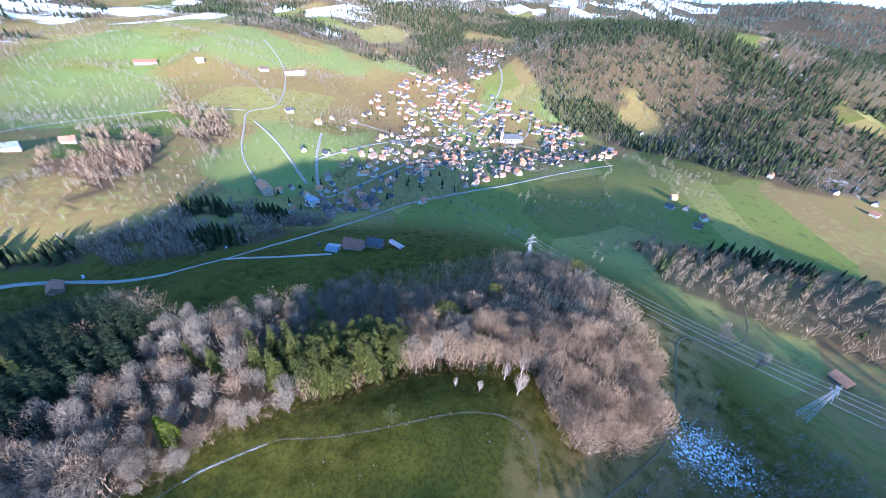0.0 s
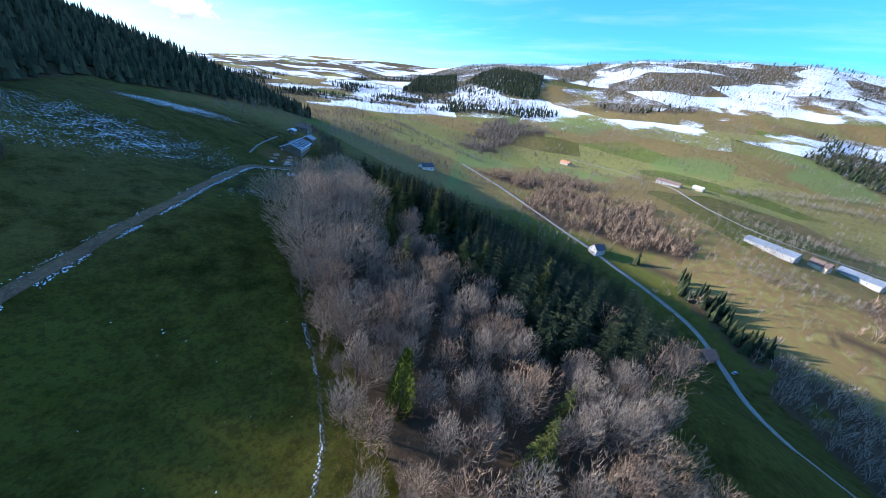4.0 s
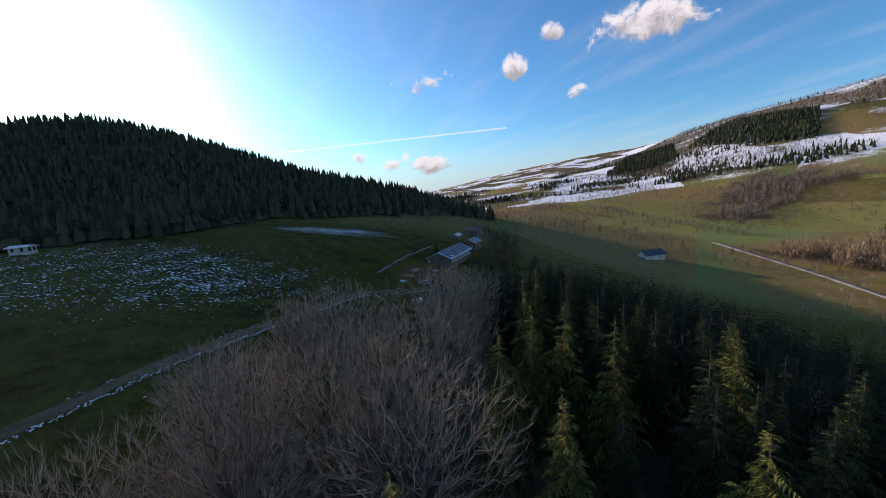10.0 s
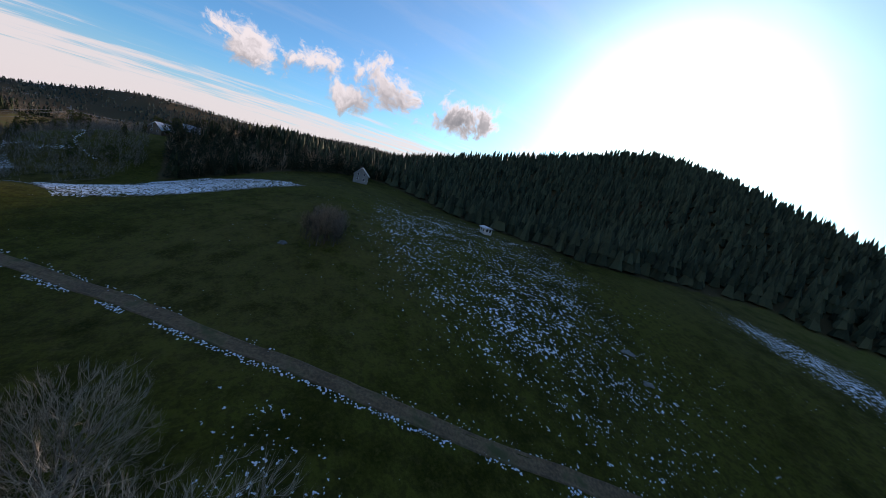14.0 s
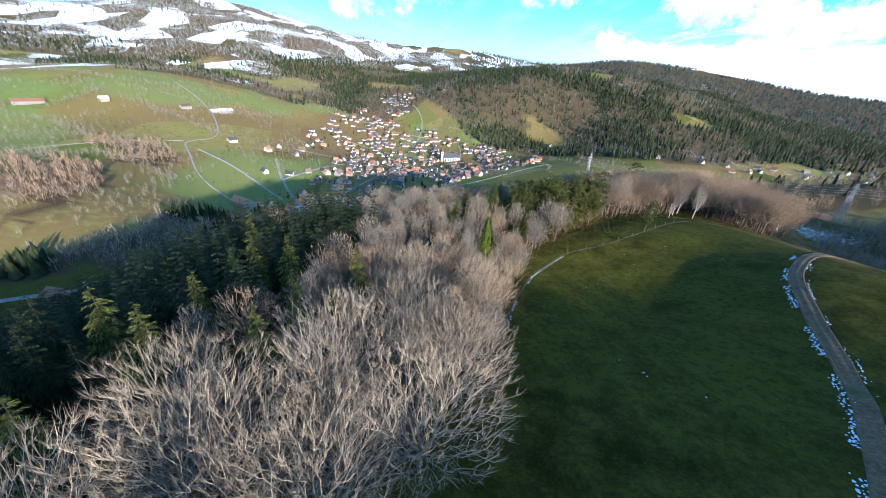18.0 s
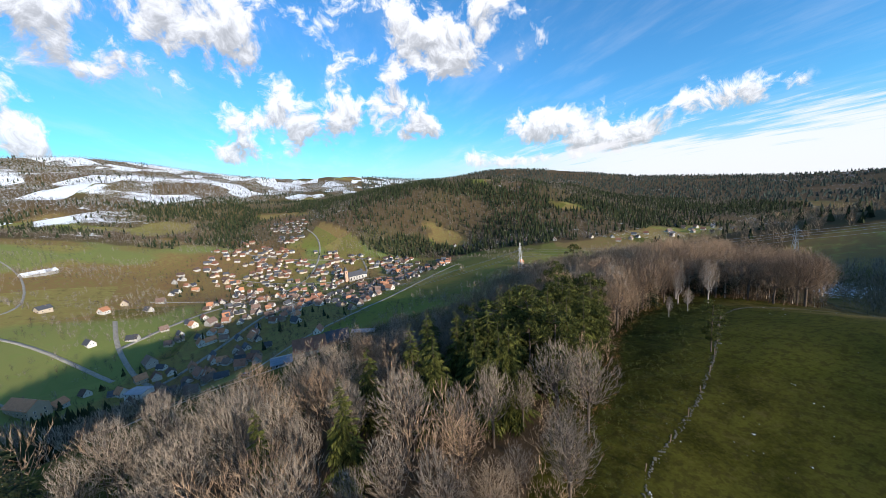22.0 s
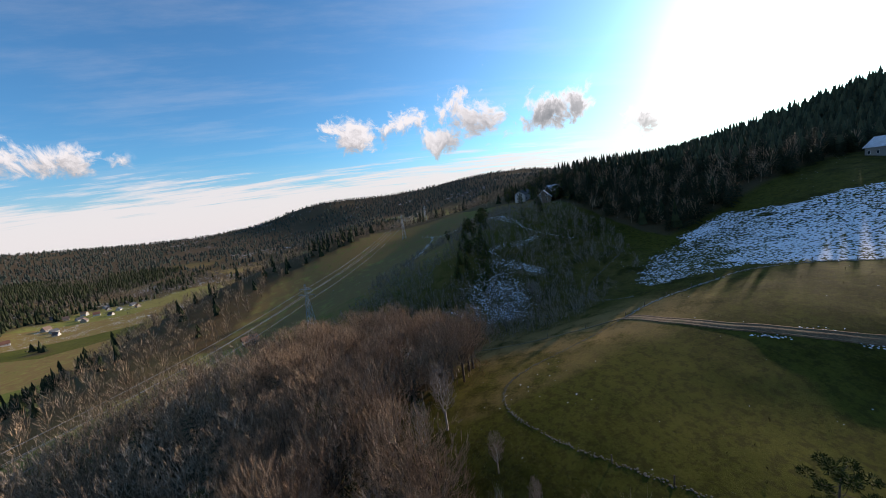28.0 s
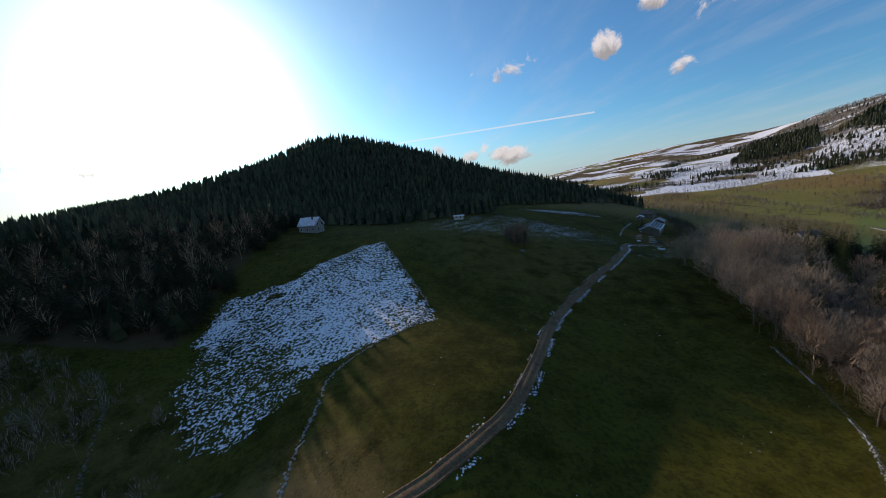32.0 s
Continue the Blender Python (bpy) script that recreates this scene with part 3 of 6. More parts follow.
dryness = n.math("MULTIPLY", n.math("ADD", cover_of("dry"), n.math("MULTIPLY", farm, n.span(plot.outputs[1], 0.50, 0.58, -0.1, 0.85))), n.span(n.math("ADD", mott, n.math("MULTIPLY", tuft, 0.4)), 0.45, 0.8))
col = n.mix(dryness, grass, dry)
litter = n.mix(tuft, (0.046, 0.034, 0.020), (0.135, 0.090, 0.052))
col = n.mix(cover_of("wood"), col, litter)
bright = n.mix(tuft, (0.125, 0.170, 0.045), (0.21, 0.245, 0.080))
col = n.mix(n.math("MULTIPLY", cover_of("lush"), 0.75), col, bright)
soil = n.mix(tuft, (0.16, 0.075, 0.035), (0.27, 0.14, 0.07))
col = n.mix(cover_of("soil"), col, soil)
coarse = n.math("ADD", n.math("ADD", n.math("MULTIPLY", n.noise(pos, 0.9, 3.0, 0.62), 0.30), n.math("MULTIPLY", n.noise(pos, 3.2, 2.0), 0.28)), n.math("ADD", n.math("MULTIPLY", n.noise(pos, 0.11, 3.0), 0.18), n.math("MULTIPLY", n.noise(pos, 0.028, 4.0, 0.65), 0.24)))
dusted = n.math("ADD", n.math("ADD", n.math("MULTIPLY", n.noise(pos, 1.25, 2.0, 0.65), 0.62), n.math("MULTIPLY", n.noise(pos, 0.6, 2.0), 0.14)), n.math("ADD", n.math("MULTIPLY", n.noise(pos, 0.13, 3.0), 0.14), n.math("MULTIPLY", n.noise(pos, 0.03, 2.0), 0.12)))
away = n.span(rdist, 330, 600)
lie = n.math("ADD", n.math("MULTIPLY", coarse, away), n.math("MULTIPLY", dusted, n.math("SUBTRACT", 1.0, away)))
snow_f = n.span(n.math("ADD", lie, n.math("MULTIPLY", n.math("ADD", cover_of("snow"), n.math("MULTIPLY", n.span(rdist, 700, 900), n.span(plot.outputs[2], 0.0, 1.0, -0.42, 0.30))), 0.42)), 0.675, 0.705)
col = n.mix(snow_f, col, (0.78, 0.80, 0.84))
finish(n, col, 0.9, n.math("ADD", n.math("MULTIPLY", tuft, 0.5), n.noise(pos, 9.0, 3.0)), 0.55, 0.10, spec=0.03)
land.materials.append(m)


rng = np.random.default_rng(7)
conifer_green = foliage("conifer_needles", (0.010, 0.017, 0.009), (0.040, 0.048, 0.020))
# yellow-green light end puts the low sun on the boughs into the needle colour
spruce_sunlit = foliage("sunlit_spruce_needles", (0.010, 0.016, 0.005), (0.125, 0.128, 0.030))
pine_green = foliage("pine_needles", (0.014, 0.022, 0.008), (0.100, 0.105, 0.026))
thuja_green = foliage("bright_needles", (0.034, 0.054, 0.010), (0.135, 0.165, 0.022))
twig_grey = foliage("bare_twigs", (0.050, 0.041, 0.033), (0.340, 0.280, 0.222))
twig_russet = foliage("russet_twigs", (0.066, 0.044, 0.029), (0.415, 0.290, 0.192))
twig_beige = foliage("beige_twigs", (0.110, 0.080, 0.055), (0.500, 0.390, 0.280))
twig_dark = foliage("dark_twigs", (0.040, 0.032, 0.025), (0.100, 0.080, 0.062))
twig_brown = foliage("brown_twigs", (0.070, 0.049, 0.032), (0.400, 0.288, 0.185))
twig_pale = foliage("pale_twigs", (0.090, 0.070, 0.056), (0.400, 0.330, 0.270))
frosted = foliage("frosted_twigs", (0.150, 0.145, 0.145), (0.360, 0.355, 0.365))
hill_needles = foliage("hill_needles", (0.026, 0.034, 0.020), (0.075, 0.085, 0.046))
# paler and bluer than the near needles: distance haze put into the colour
hazed_conifer = foliage("hazed_conifers", (0.022, 0.030, 0.024), (0.055, 0.068, 0.052))
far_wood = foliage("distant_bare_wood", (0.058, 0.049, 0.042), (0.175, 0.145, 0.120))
leaf_dry = foliage("dry_leaves", (0.070, 0.042, 0.020), (0.230, 0.115, 0.045))
grass_blades = foliage("grass_blades", (0.021, 0.025, 0.004), (0.094, 0.096, 0.012))
weed_brown = foliage("dry_weed", (0.035, 0.028, 0.016), (0.110, 0.085, 0.045))
bark = plain("rough_bark", (0.105, 0.080, 0.062), 0.95, 5.0, 0.45)
bark_beige = plain("grey_beige_bark", (0.24, 0.19, 0.145), 0.95, 5.0, 0.35)
bark_pale = plain("pale_bark", (0.40, 0.36, 0.32), 0.9, 4.0, 0.35, tint=(0.12, 0.10, 0.09))


def part(name, data, mat, parent, label=""):
    """One mesh object under a thing or a part."""
    ob = new(name, data)
    if mat and not data.materials:
        data.materials.append(mat)
    ob.parent = parent
    return tagged(ob, label)


def scatter(x0, y0, x1, y1, gap, keep):
    nx, ny = int((x1 - x0) / gap), int((y1 - y0) / gap)
    ux, uy = np.meshgrid(np.arange(nx), np.arange(ny))
    px = (x0 + (ux + rng.random(ux.shape)) * gap).ravel()
    py = (y0 + (uy + rng.random(ux.shape)) * gap).ravel()
    ok = keep(px, py)
    return px[ok], py[ok]


def sized(x, lo, hi):
    return lo + (hi - lo) * rng.random(len(x))


class Heap:
    """Corners and triangles gathered piece by piece."""

    def __init__(self):
        self.v, self.f, self.n = [], [], 0

    def add(self, verts, faces):
        verts = np.asarray(verts, float)
        self.v.append(verts), self.f.append(np.asarray(faces, int) + self.n)
        self.n += len(verts)

    def stick(self, a, b, ra, rb, sides=4):
        """A tapered stick between two places."""
        a, b = np.asarray(a, float), np.asarray(b, float)
        d = b - a
        d = d / (np.linalg.norm(d) + 1e-9)
        u = np.cross(d, (0, 0, 1) if abs(d[2]) < 0.9 else (1, 0, 0))
        u /= np.linalg.norm(u)
        w = np.cross(d, u)
        t = np.arange(sides) * 2 * np.pi / sides
        ring = np.cos(t)[:, None] * u + np.sin(t)[:, None] * w
        i = np.arange(sides)
        j = (i + 1) % sides
        if rb <= 0:
            self.add(np.r_[a + ring * ra, [b]], np.stack([i, j, 0 * i + sides], -1))
        else:
            self.add(np.r_[a + ring * ra, b + ring * rb], np.r_[np.stack([i, j, j + sides], -1), np.stack([i, j + sides, i + sides], -1)])

    def mesh(self, name, smooth=False):
        return mesh_of(name, np.concatenate(self.v), np.concatenate(self.f), smooth)


def sticks(heap, a, b, ra, rb, sides=3):
    """Many tapered sticks at once, from places a to places b."""
    d = b - a
    d = d / (np.linalg.norm(d, axis=1, keepdims=True) + 1e-9)
    u = np.cross(d, np.where(np.abs(d[:, 2:]) < 0.9, (0.0, 0.0, 1.0), (1.0, 0.0, 0.0)))
    u /= np.linalg.norm(u, axis=1, keepdims=True) + 1e-9
    w = np.cross(d, u)
    t = np.arange(sides) * 2 * np.pi / sides
    ring = np.cos(t)[None, :, None] * u[:, None] + np.sin(t)[None, :, None] * w[:, None]
    i = np.arange(sides)
    j = (i + 1) % sides
    if np.all(rb <= 0):
        v = np.concatenate([a[:, None] + ring * ra[:, None, None], b[:, None]], 1)
        f = np.stack([i, j, 0 * i + sides], -1)
    else:
        v = np.concatenate([a[:, None] + ring * ra[:, None, None], b[:, None] + ring * rb[:, None, None]], 1)
        f = np.concatenate([np.stack([i, j, j + sides], -1), np.stack([i, j + sides, i + sides], -1)])
    heap.add(v.reshape(-1, 3), (f[None] + np.arange(len(a))[:, None, None] * v.shape[1]).reshape(-1, 3))


def grow(seed, tall, wide, low, buds, twigs, rise, thin):
    """A leafless tree that grows from its fork out to places spread through a domed crown: its limbs and its twigs."""
    rd = np.random.default_rng(seed)
    way = rd.normal(0, 1, (buds, 3))
    way /= np.linalg.norm(way, axis=1, keepdims=True)
    way *= rd.random((buds, 1)) ** 0.42
    lobes = 1 + 0.22 * np.sin(3 * np.arctan2(way[:, 1], way[:, 0]) + seed) + 0.12 * np.sin(5 * np.arctan2(way[:, 1], way[:, 0]) + 2 * seed)
    half = tall * (1 - low) / 2
    aim = np.stack([way[:, 0] * wide * lobes, way[:, 1] * wide * lobes, tall - half + way[:, 2] * half * np.where(way[:, 2] > 0, 1.0, 0.85)], -1)
    fork = tall * low
    start = np.array([[0, 0, -0.6], [0, 0, fork * 0.5], [0.05, 0.05, fork], [0.1, 0, fork * 1.35]])
    at, path, up = [*start], [0.0, 1.0, 2.0, 3.0], [-1, 0, 1, 2]
    order = np.argsort(np.linalg.norm(aim - start[2], axis=1))
    P = np.zeros((buds + 4, 3))
    L = np.full(buds + 4, 1e9)
    P[:4], L[:4] = start, (60.0, 30.0, 0.0, 0.6)
    parent = np.full(buds + 4, -1)
    parent[1:4] = (0, 1, 2)
    for k, a in enumerate(order):
        p, c = aim[a], k + 4
        gap = np.linalg.norm(P[:c] - p, axis=1)
        cost = gap + 0.62 * L[:c] + 1.2 * np.maximum(0, P[:c, 2] - p[2])
        q = int(np.argmin(cost))
        P[c], L[c], parent[c] = p, L[q] + gap[q], q
    count = np.ones(buds + 4)
    for c in range(buds + 3, 0, -1):
        count[parent[c]] += count[c]
    bent = P.copy()
    bent[4:] += rd.normal(0, 0.07, (buds, 3))
    size = 0.0115 * thin * tall / 14 * count ** 0.47
    c = np.arange(1, buds + 4)
    limbs = (bent[parent[c]], bent[c], np.minimum(size[parent[c]], size[c] * 1.5), size[c], count[c] > 14)
    tips = np.repeat(np.flatnonzero(count < 5), twigs)
    seg = bent[tips] - bent[parent[tips]]
    seg /= np.linalg.norm(seg, axis=1, keepdims=True) + 1e-9
    out = bent[tips] - np.array([0, 0, fork])
    out /= np.linalg.norm(out, axis=1, keepdims=True) + 1e-9
    go = seg * 0.7 + out * 0.6 + rd.normal(0, 0.27, (len(tips), 3)) + np.array([0, 0, rise])
    go /= np.linalg.norm(go, axis=1, keepdims=True)
    foot = bent[parent[tips]] + (bent[tips] - bent[parent[tips]]) * (0.35 + 0.65 * rd.random((len(tips), 1)))
    return limbs, (foot, foot + go * (0.55 + 0.95 * rd.random((len(tips), 1))) * tall / 14)


def bare_tree_meshes(seed, tall=14.0, wide=5.0, low=0.22, buds=900, twigs=5, rise=0.35, thin=1.0):
    """The trunk with its limbs, and the crown of branches and twigs, of a leafless tree."""
    wood, crown = Heap(), Heap()
    (a, b, ra, rb, big), (foot, tip) = grow(seed, tall, wide, low, buds, twigs, rise, thin)
    sticks(wood, a[big], b[big], ra[big], rb[big], 6)
    sticks(crown, a[~big], b[~big], ra[~big], rb[~big], 3)
    sticks(crown, foot, tip, np.full(len(foot), 0.0135 * thin * tall / 14), np.zeros(len(foot)))
    return wood.mesh("trunk", True), crown.mesh("crown")


def many_trees(x, y, size, squash, buds=100, twigs=5, thick=0.034, kinds=5):
    """Many leafless trees as one heap of corners and triangles, each turned and sized in its own way."""
    z, V = ground(x, y), []
    turn, kind = rng.random(len(x)) * 6.283, rng.integers(0, kinds, len(x))
    for k in range(kinds):
        (a, b, ra, rb, big), (foot, tip) = grow(300 + k, 14.0, 3.9, 0.26, buds, twigs, 0.6, 1.8)
        a, b, r = np.r_[a, foot], np.r_[b, tip], np.r_[ra * 1.3, np.full(len(foot), thick)]
        ang = rng.random(len(a)) * 6.283
        across = np.stack([np.cos(ang), np.sin(ang), 0 * ang], -1) * r[:, None]
        tri = np.stack([a - across, a + across, b], 1).reshape(-1, 3)
        m = kind == k
        c, s_, g = np.cos(turn[m])[:, None], np.sin(turn[m])[:, None], size[m][:, None]
        w = g * squash[m][:, None]
        V.append(np.stack([x[m][:, None] + w * (c * tri[:, 0] - s_ * tri[:, 1]), y[m][:, None] + w * (s_ * tri[:, 0] + c * tri[:, 1]), z[m][:, None] + g * tri[:, 2]], -1).reshape(-1, 3))
    V = np.concatenate(V)
    return V, np.arange(len(V)).reshape(-1, 3)


def boughs(seed, tall, wide, low, droop, tiers, most, steps):
    """The triangles of a spruce's whorls of drooping boughs, each a spine hung with sprays on both sides."""
    rd = np.random.default_rng(seed)
    rows = []
    for t in range(tiers):
        h = low + (0.975 - low) * (t / (tiers - 1)) ** 0.95
        reach = wide * (1 - h) ** 0.78 * (0.82 + 0.36 * rd.random()) + 0.12
        for k in range(max(5, int(most * (1 - h * 0.55)))):
            rows.append((h + rd.normal(0, 0.008), reach * (0.62 + 0.5 * rd.random()), 6.283 * rd.random()))
    h, r, a = np.array(rows).T
    out, side = np.stack([np.cos(a), np.sin(a), 0 * a], -1), np.stack([-np.sin(a), np.cos(a), 0 * a], -1)
    up, found = np.array([0, 0, 1.0]), []
    broad = 0.10 * 6 / len(steps)

    def spine(f):
        return out * (r * f)[:, None] + np.stack([0 * h, 0 * h, h * tall + r * 0.12 - droop * r * f * f * (1.1 - 0.7 * h)], -1)

    for f0, f1, w in ((0.05, 0.55, 0.10), (0.45, 1.0, 0.07)):
        p, q = spine(f0), spine(f1)
        found.append(np.stack([p - side * (w * r)[:, None], p + side * (w * r)[:, None], q], 1).reshape(-1, 3))
    for f in steps:
        for sgn in (-1, 1):
            jig = 0.7 + 0.6 * rd.random((len(h), 1))
            p = spine(f)
            tip = p + side * sgn * (r * (0.40 - 0.24 * f))[:, None] * jig + out * (r * 0.15)[:, None] - up * (r * 0.14)[:, None] * jig
            found.append(np.stack([p - out * (0.55 * broad * r)[:, None], p + out * (0.55 * broad * r)[:, None] + up * (0.02 * r)[:, None], tip], 1).reshape(-1, 3))
    return np.concatenate(found)


def spruce_meshes(seed, tall=16.0, wide=3.4, low=0.08, droop=0.42):
    """A spruce: a straight trunk and a crown of drooping boughs."""
    wood, crown = Heap(), Heap()
    wood.stick((0, 0, -0.5), (0, 0, tall * 0.985), tall * 0.015, 0, 6)
    tri = boughs(seed, tall, wide, low, droop, 30, 12, (0.22, 0.36, 0.5, 0.63, 0.75, 0.86))
    crown.add(tri, np.arange(len(tri)).reshape(-1, 3))
    return wood.mesh("trunk", True), crown.mesh("crown")


def many_spruces(x, y, size, kinds=4):
    """Many spruces as one heap of corners and triangles, each turned and sized in its own way."""
    z, V = ground(x, y), []
    turn, kind = rng.random(len(x)) * 6.283, rng.integers(0, kinds, len(x))
    for k in range(kinds):
        tri = boughs(500 + k, 16.0, 2.7 + 0.3 * k, 0.10, 0.42, 15, 9, (0.3, 0.55, 0.78))
        m = kind == k
        c, s_, g = np.cos(turn[m])[:, None], np.sin(turn[m])[:, None], size[m][:, None]
        V.append(np.stack([x[m][:, None] + g * (c * tri[:, 0] - s_ * tri[:, 1]), y[m][:, None] + g * (s_ * tri[:, 0] + c * tri[:, 1]), z[m][:, None] + g * tri[:, 2]], -1).reshape(-1, 3))
    V = np.concatenate(V)
    return V, np.arange(len(V)).reshape(-1, 3)


def pine_meshes(seed, tall=14.0, wide=3.0):
    """A pine: a tall bare stem, a few limbs and tufted clumps of needles."""
    rd = np.random.default_rng(seed)
    wood, crown = Heap(), Heap()
    wood.stick((0, 0, -0.5), (0.1, 0.1, tall * 0.55), tall * 0.015, tall * 0.011, 6)
    wood.stick((0.1, 0.1, tall * 0.55), (0, 0, tall * 0.95), tall * 0.011, tall * 0.004, 5)
    for k in range(22):
        h = 0.24 + 0.73 * k / 21
        a, r = 2.4 * k + rd.random(), wide * (0.35 + 0.75 * math.sin(math.pi * min(1, (h - 0.3) / 0.75))) * (0.6 + 0.5 * rd.random())
        tip = np.array([math.cos(a) * r, math.sin(a) * r, h * tall + 0.12 * r])
        wood.stick((0, 0, h * tall - 0.2 * r), tip, tall * 0.004, tall * 0.0015, 3)
        size = wide * (0.28 + 0.16 * rd.random())
        for _ in range(190):
            d = rd.normal(0, 1, 3)
            d[2] *= 0.55
            d /= np.linalg.norm(d)
            at = tip + d * size * (0.4 + 0.6 * rd.random()) * np.array([1, 1, 0.7])
            out = d + rd.normal(0, 0.5, 3) + np.array([0, 0, 0.5])
            u = np.cross(out, rd.normal(0, 1, 3))
            u /= np.linalg.norm(u)
            crown.add([at - u * 0.08 * size, at + u * 0.08 * size, at + out / np.linalg.norm(out) * 0.42 * size], [(0, 1, 2)])
    return wood.mesh("trunk", True), crown.mesh("crown")


def thuja_meshes(seed, tall=11.5, wide=2.3):
    """A dense pointed evergreen, its surface of many small upright sprays."""
    rd = np.random.default_rng(seed)
    wood, crown = Heap(), Heap()
    wood.stick((0, 0, -0.5), (0, 0, tall * 0.9), tall * 0.016, 0, 6)
    for _ in range(1500):
        h = rd.random() ** 1.25
        r = wide * (min(1.0, 0.55 + 2.2 * h) * (1 - h) ** 0.75 + 0.03) * (0.78 + 0.3 * rd.random())
        a = rd.random() * 6.283
        p = np.array([math.cos(a) * r, math.sin(a) * r, 0.2 + h * tall * 0.94])
        out = np.array([math.cos(a) * 0.45, math.sin(a) * 0.45, 0.9]) + rd.normal(0, 0.18, 3)
        side = np.array([-math.sin(a), math.cos(a), 0]) * (0.16 + 0.10 * rd.random())
        crown.add([p - side, p + side, p + out * (0.55 + 0.4 * rd.random())], [(0, 1, 2)])
    return wood.mesh("trunk", True), crown.mesh("crown")


def tree(name, meshes, mat, wood_mat, label, category="tree", group=""):
    root = new(name)
    root.empty_display_size = 0.5
    part("trunk", meshes[0], wood_mat, root)
    part("crown", meshes[1], mat, root)
    return tagged(root, label, category, group)


def stand(proto, x, y, size, turn, squash=1.0):
    ob = copy_thing(proto, pose(x, y, at_ground(x, y), 0, 0, turn))
    ob.scale = (size * squash, size * squash, size)
    return ob


def many_cones(x, y, tall, wide, tiers=3, sides=6):
    """Many small conifers as one heap of corners and triangles."""
    count, z = len(x), ground(x, y)
    V, F, base = [], [], 0
    turn = rng.random(count) * 6.28
    lean = rng.normal(0, 0.15, (count, 2))
    for t in range(tiers):
        low, top = 0.08 + 0.86 * t / tiers, 0.45 + 0.55 * (t + 1) / tiers
        rad = wide * (1 - 0.80 * t / tiers)
        ang = turn[:, None] + np.arange(sides) * 2 * np.pi / sides + t
        jag = rad[:, None] * (0.60 + 0.65 * rng.random((count, sides))) * (1 - 0.42 * (np.arange(sides) % 2) * (sides > 7))
        drop = (z + low * tall)[:, None] - 0.08 * tall[:, None] * rng.random((count, sides))
        ring = np.stack([x[:, None] + np.cos(ang) * jag, y[:, None] + np.sin(ang) * jag, drop], -1)
        tip = np.stack([x + lean[:, 0], y + lean[:, 1], z + np.minimum(top, 1.0) * tall], -1)[:, None]
        V.append(np.concatenate([ring, tip], 1).reshape(-1, 3))
        k, i = np.arange(count)[:, None] * (sides + 1) + base, np.arange(sides)
        F.append(np.stack([k + i, k + (i + 1) % sides, k + sides + 0 * i], -1).reshape(-1, 3))
        base += count * (sides + 1)
    return np.concatenate(V), np.concatenate(F)


def many_brushes(x, y, tall, wide, twigs=26, thick=0.016, trunk=True):
    """Many bare trees: a stem and thin twigs that spread up and out in a rounded crown."""
    count, z = len(x), ground(x, y)
    a = rng.random((count, twigs)) * 6.283
    h = 0.30 + 0.70 * rng.random((count, twigs)) ** 0.8
    full = np.sqrt(np.clip(1 - ((h - 0.58) / 0.46) ** 2, 0.02, 1))
    out = full * (0.35 + 0.65 * np.sqrt(rng.random((count, twigs))))
    c, s_ = np.cos(a), np.sin(a)
    tip = np.stack([x[:, None] + c * out * wide[:, None], y[:, None] + s_ * out * wide[:, None], z[:, None] + h * tall[:, None]], -1)
    back = 0.30 + 0.25 * rng.random((count, twigs))
    foot = np.stack([x[:, None] + c * out * wide[:, None] * (1 - back) * 0.8, y[:, None] + s_ * out * wide[:, None] * (1 - back) * 0.8, z[:, None] + (h - 0.26 * (0.6 + 0.6 * rng.random((count, twigs)))) * tall[:, None]], -1)
    w = (thick * tall[:, None] * (0.5 + rng.random((count, twigs))))[..., None]
    b = rng.random((count, twigs)) * 6.283
    across = np.stack([np.cos(b), np.sin(b), 0 * b], -1) * w
    V = np.stack([foot - across, foot + across, tip], -2).reshape(-1, 3)
    F = np.arange(len(V)).reshape(-1, 3)
    if trunk:
        ring = [np.stack([x + np.cos(q * 2.1) * 0.012 * tall, y + np.sin(q * 2.1) * 0.012 * tall, z - 0.4], -1) for q in range(3)]
        tv = np.stack(ring + [np.stack([x, y, z + 0.8 * tall], -1)], 1).reshape(-1, 3)
        k = np.arange(count) * 4 + len(V)
        F = np.concatenate([F] + [np.stack([k + q, k + (q + 1) % 3, k + 3], -1) for q in range(3)])
        V = np.concatenate([V, tv])
    return V, F


def stuff(name, data, mat, label, category):
    ob = new(name, mesh_of(name, *data))
    ob.data.materials.append(mat)
    return tagged(ob, label, category, kind="stuff")


# ---- the wood beside the meadow, tree by tree where the flight passes ----
BARE_LABEL = "leafless broadleaf tree with a spreading crown of grey twigs"
greys = [tree("bare_tree", bare_tree_meshes(s_, 14, w, 0.28, 760, 5, 0.62), twig_grey, bark, BARE_LABEL, group="bare trees of the wood") for s_, w in ((11, 3.8), (12, 3.2), (13, 4.2), (14, 2.9))]
broads = [tree("bare_tree", bare_tree_meshes(s_, 14, w, 0.12, 1700, 6, 0.35, 0.85), twig_beige, bark_beige, "large spreading leafless tree with sunlit pale twigs", group="bare trees of the wood") for s_, w in ((15, 8.4), (16, 7.4))]
russets = [tree("bare_tree", bare_tree_meshes(s_, 14, w, 0.24, 760, 5, 0.7), twig_russet, bark, "leafless tree with reddish-brown twigs at the wood's edge", group="bare trees of the wood") for s_, w in ((21, 4.2), (22, 4.8))]
pales = [tree("birch", bare_tree_meshes(s_, 14, w, 0.2, 500, 5, 0.6), twig_pale, bark_pale, "pale-barked leafless birch with fine upright twigs", group="birches") for s_, w in ((31, 2.4), (32, 2.1))]
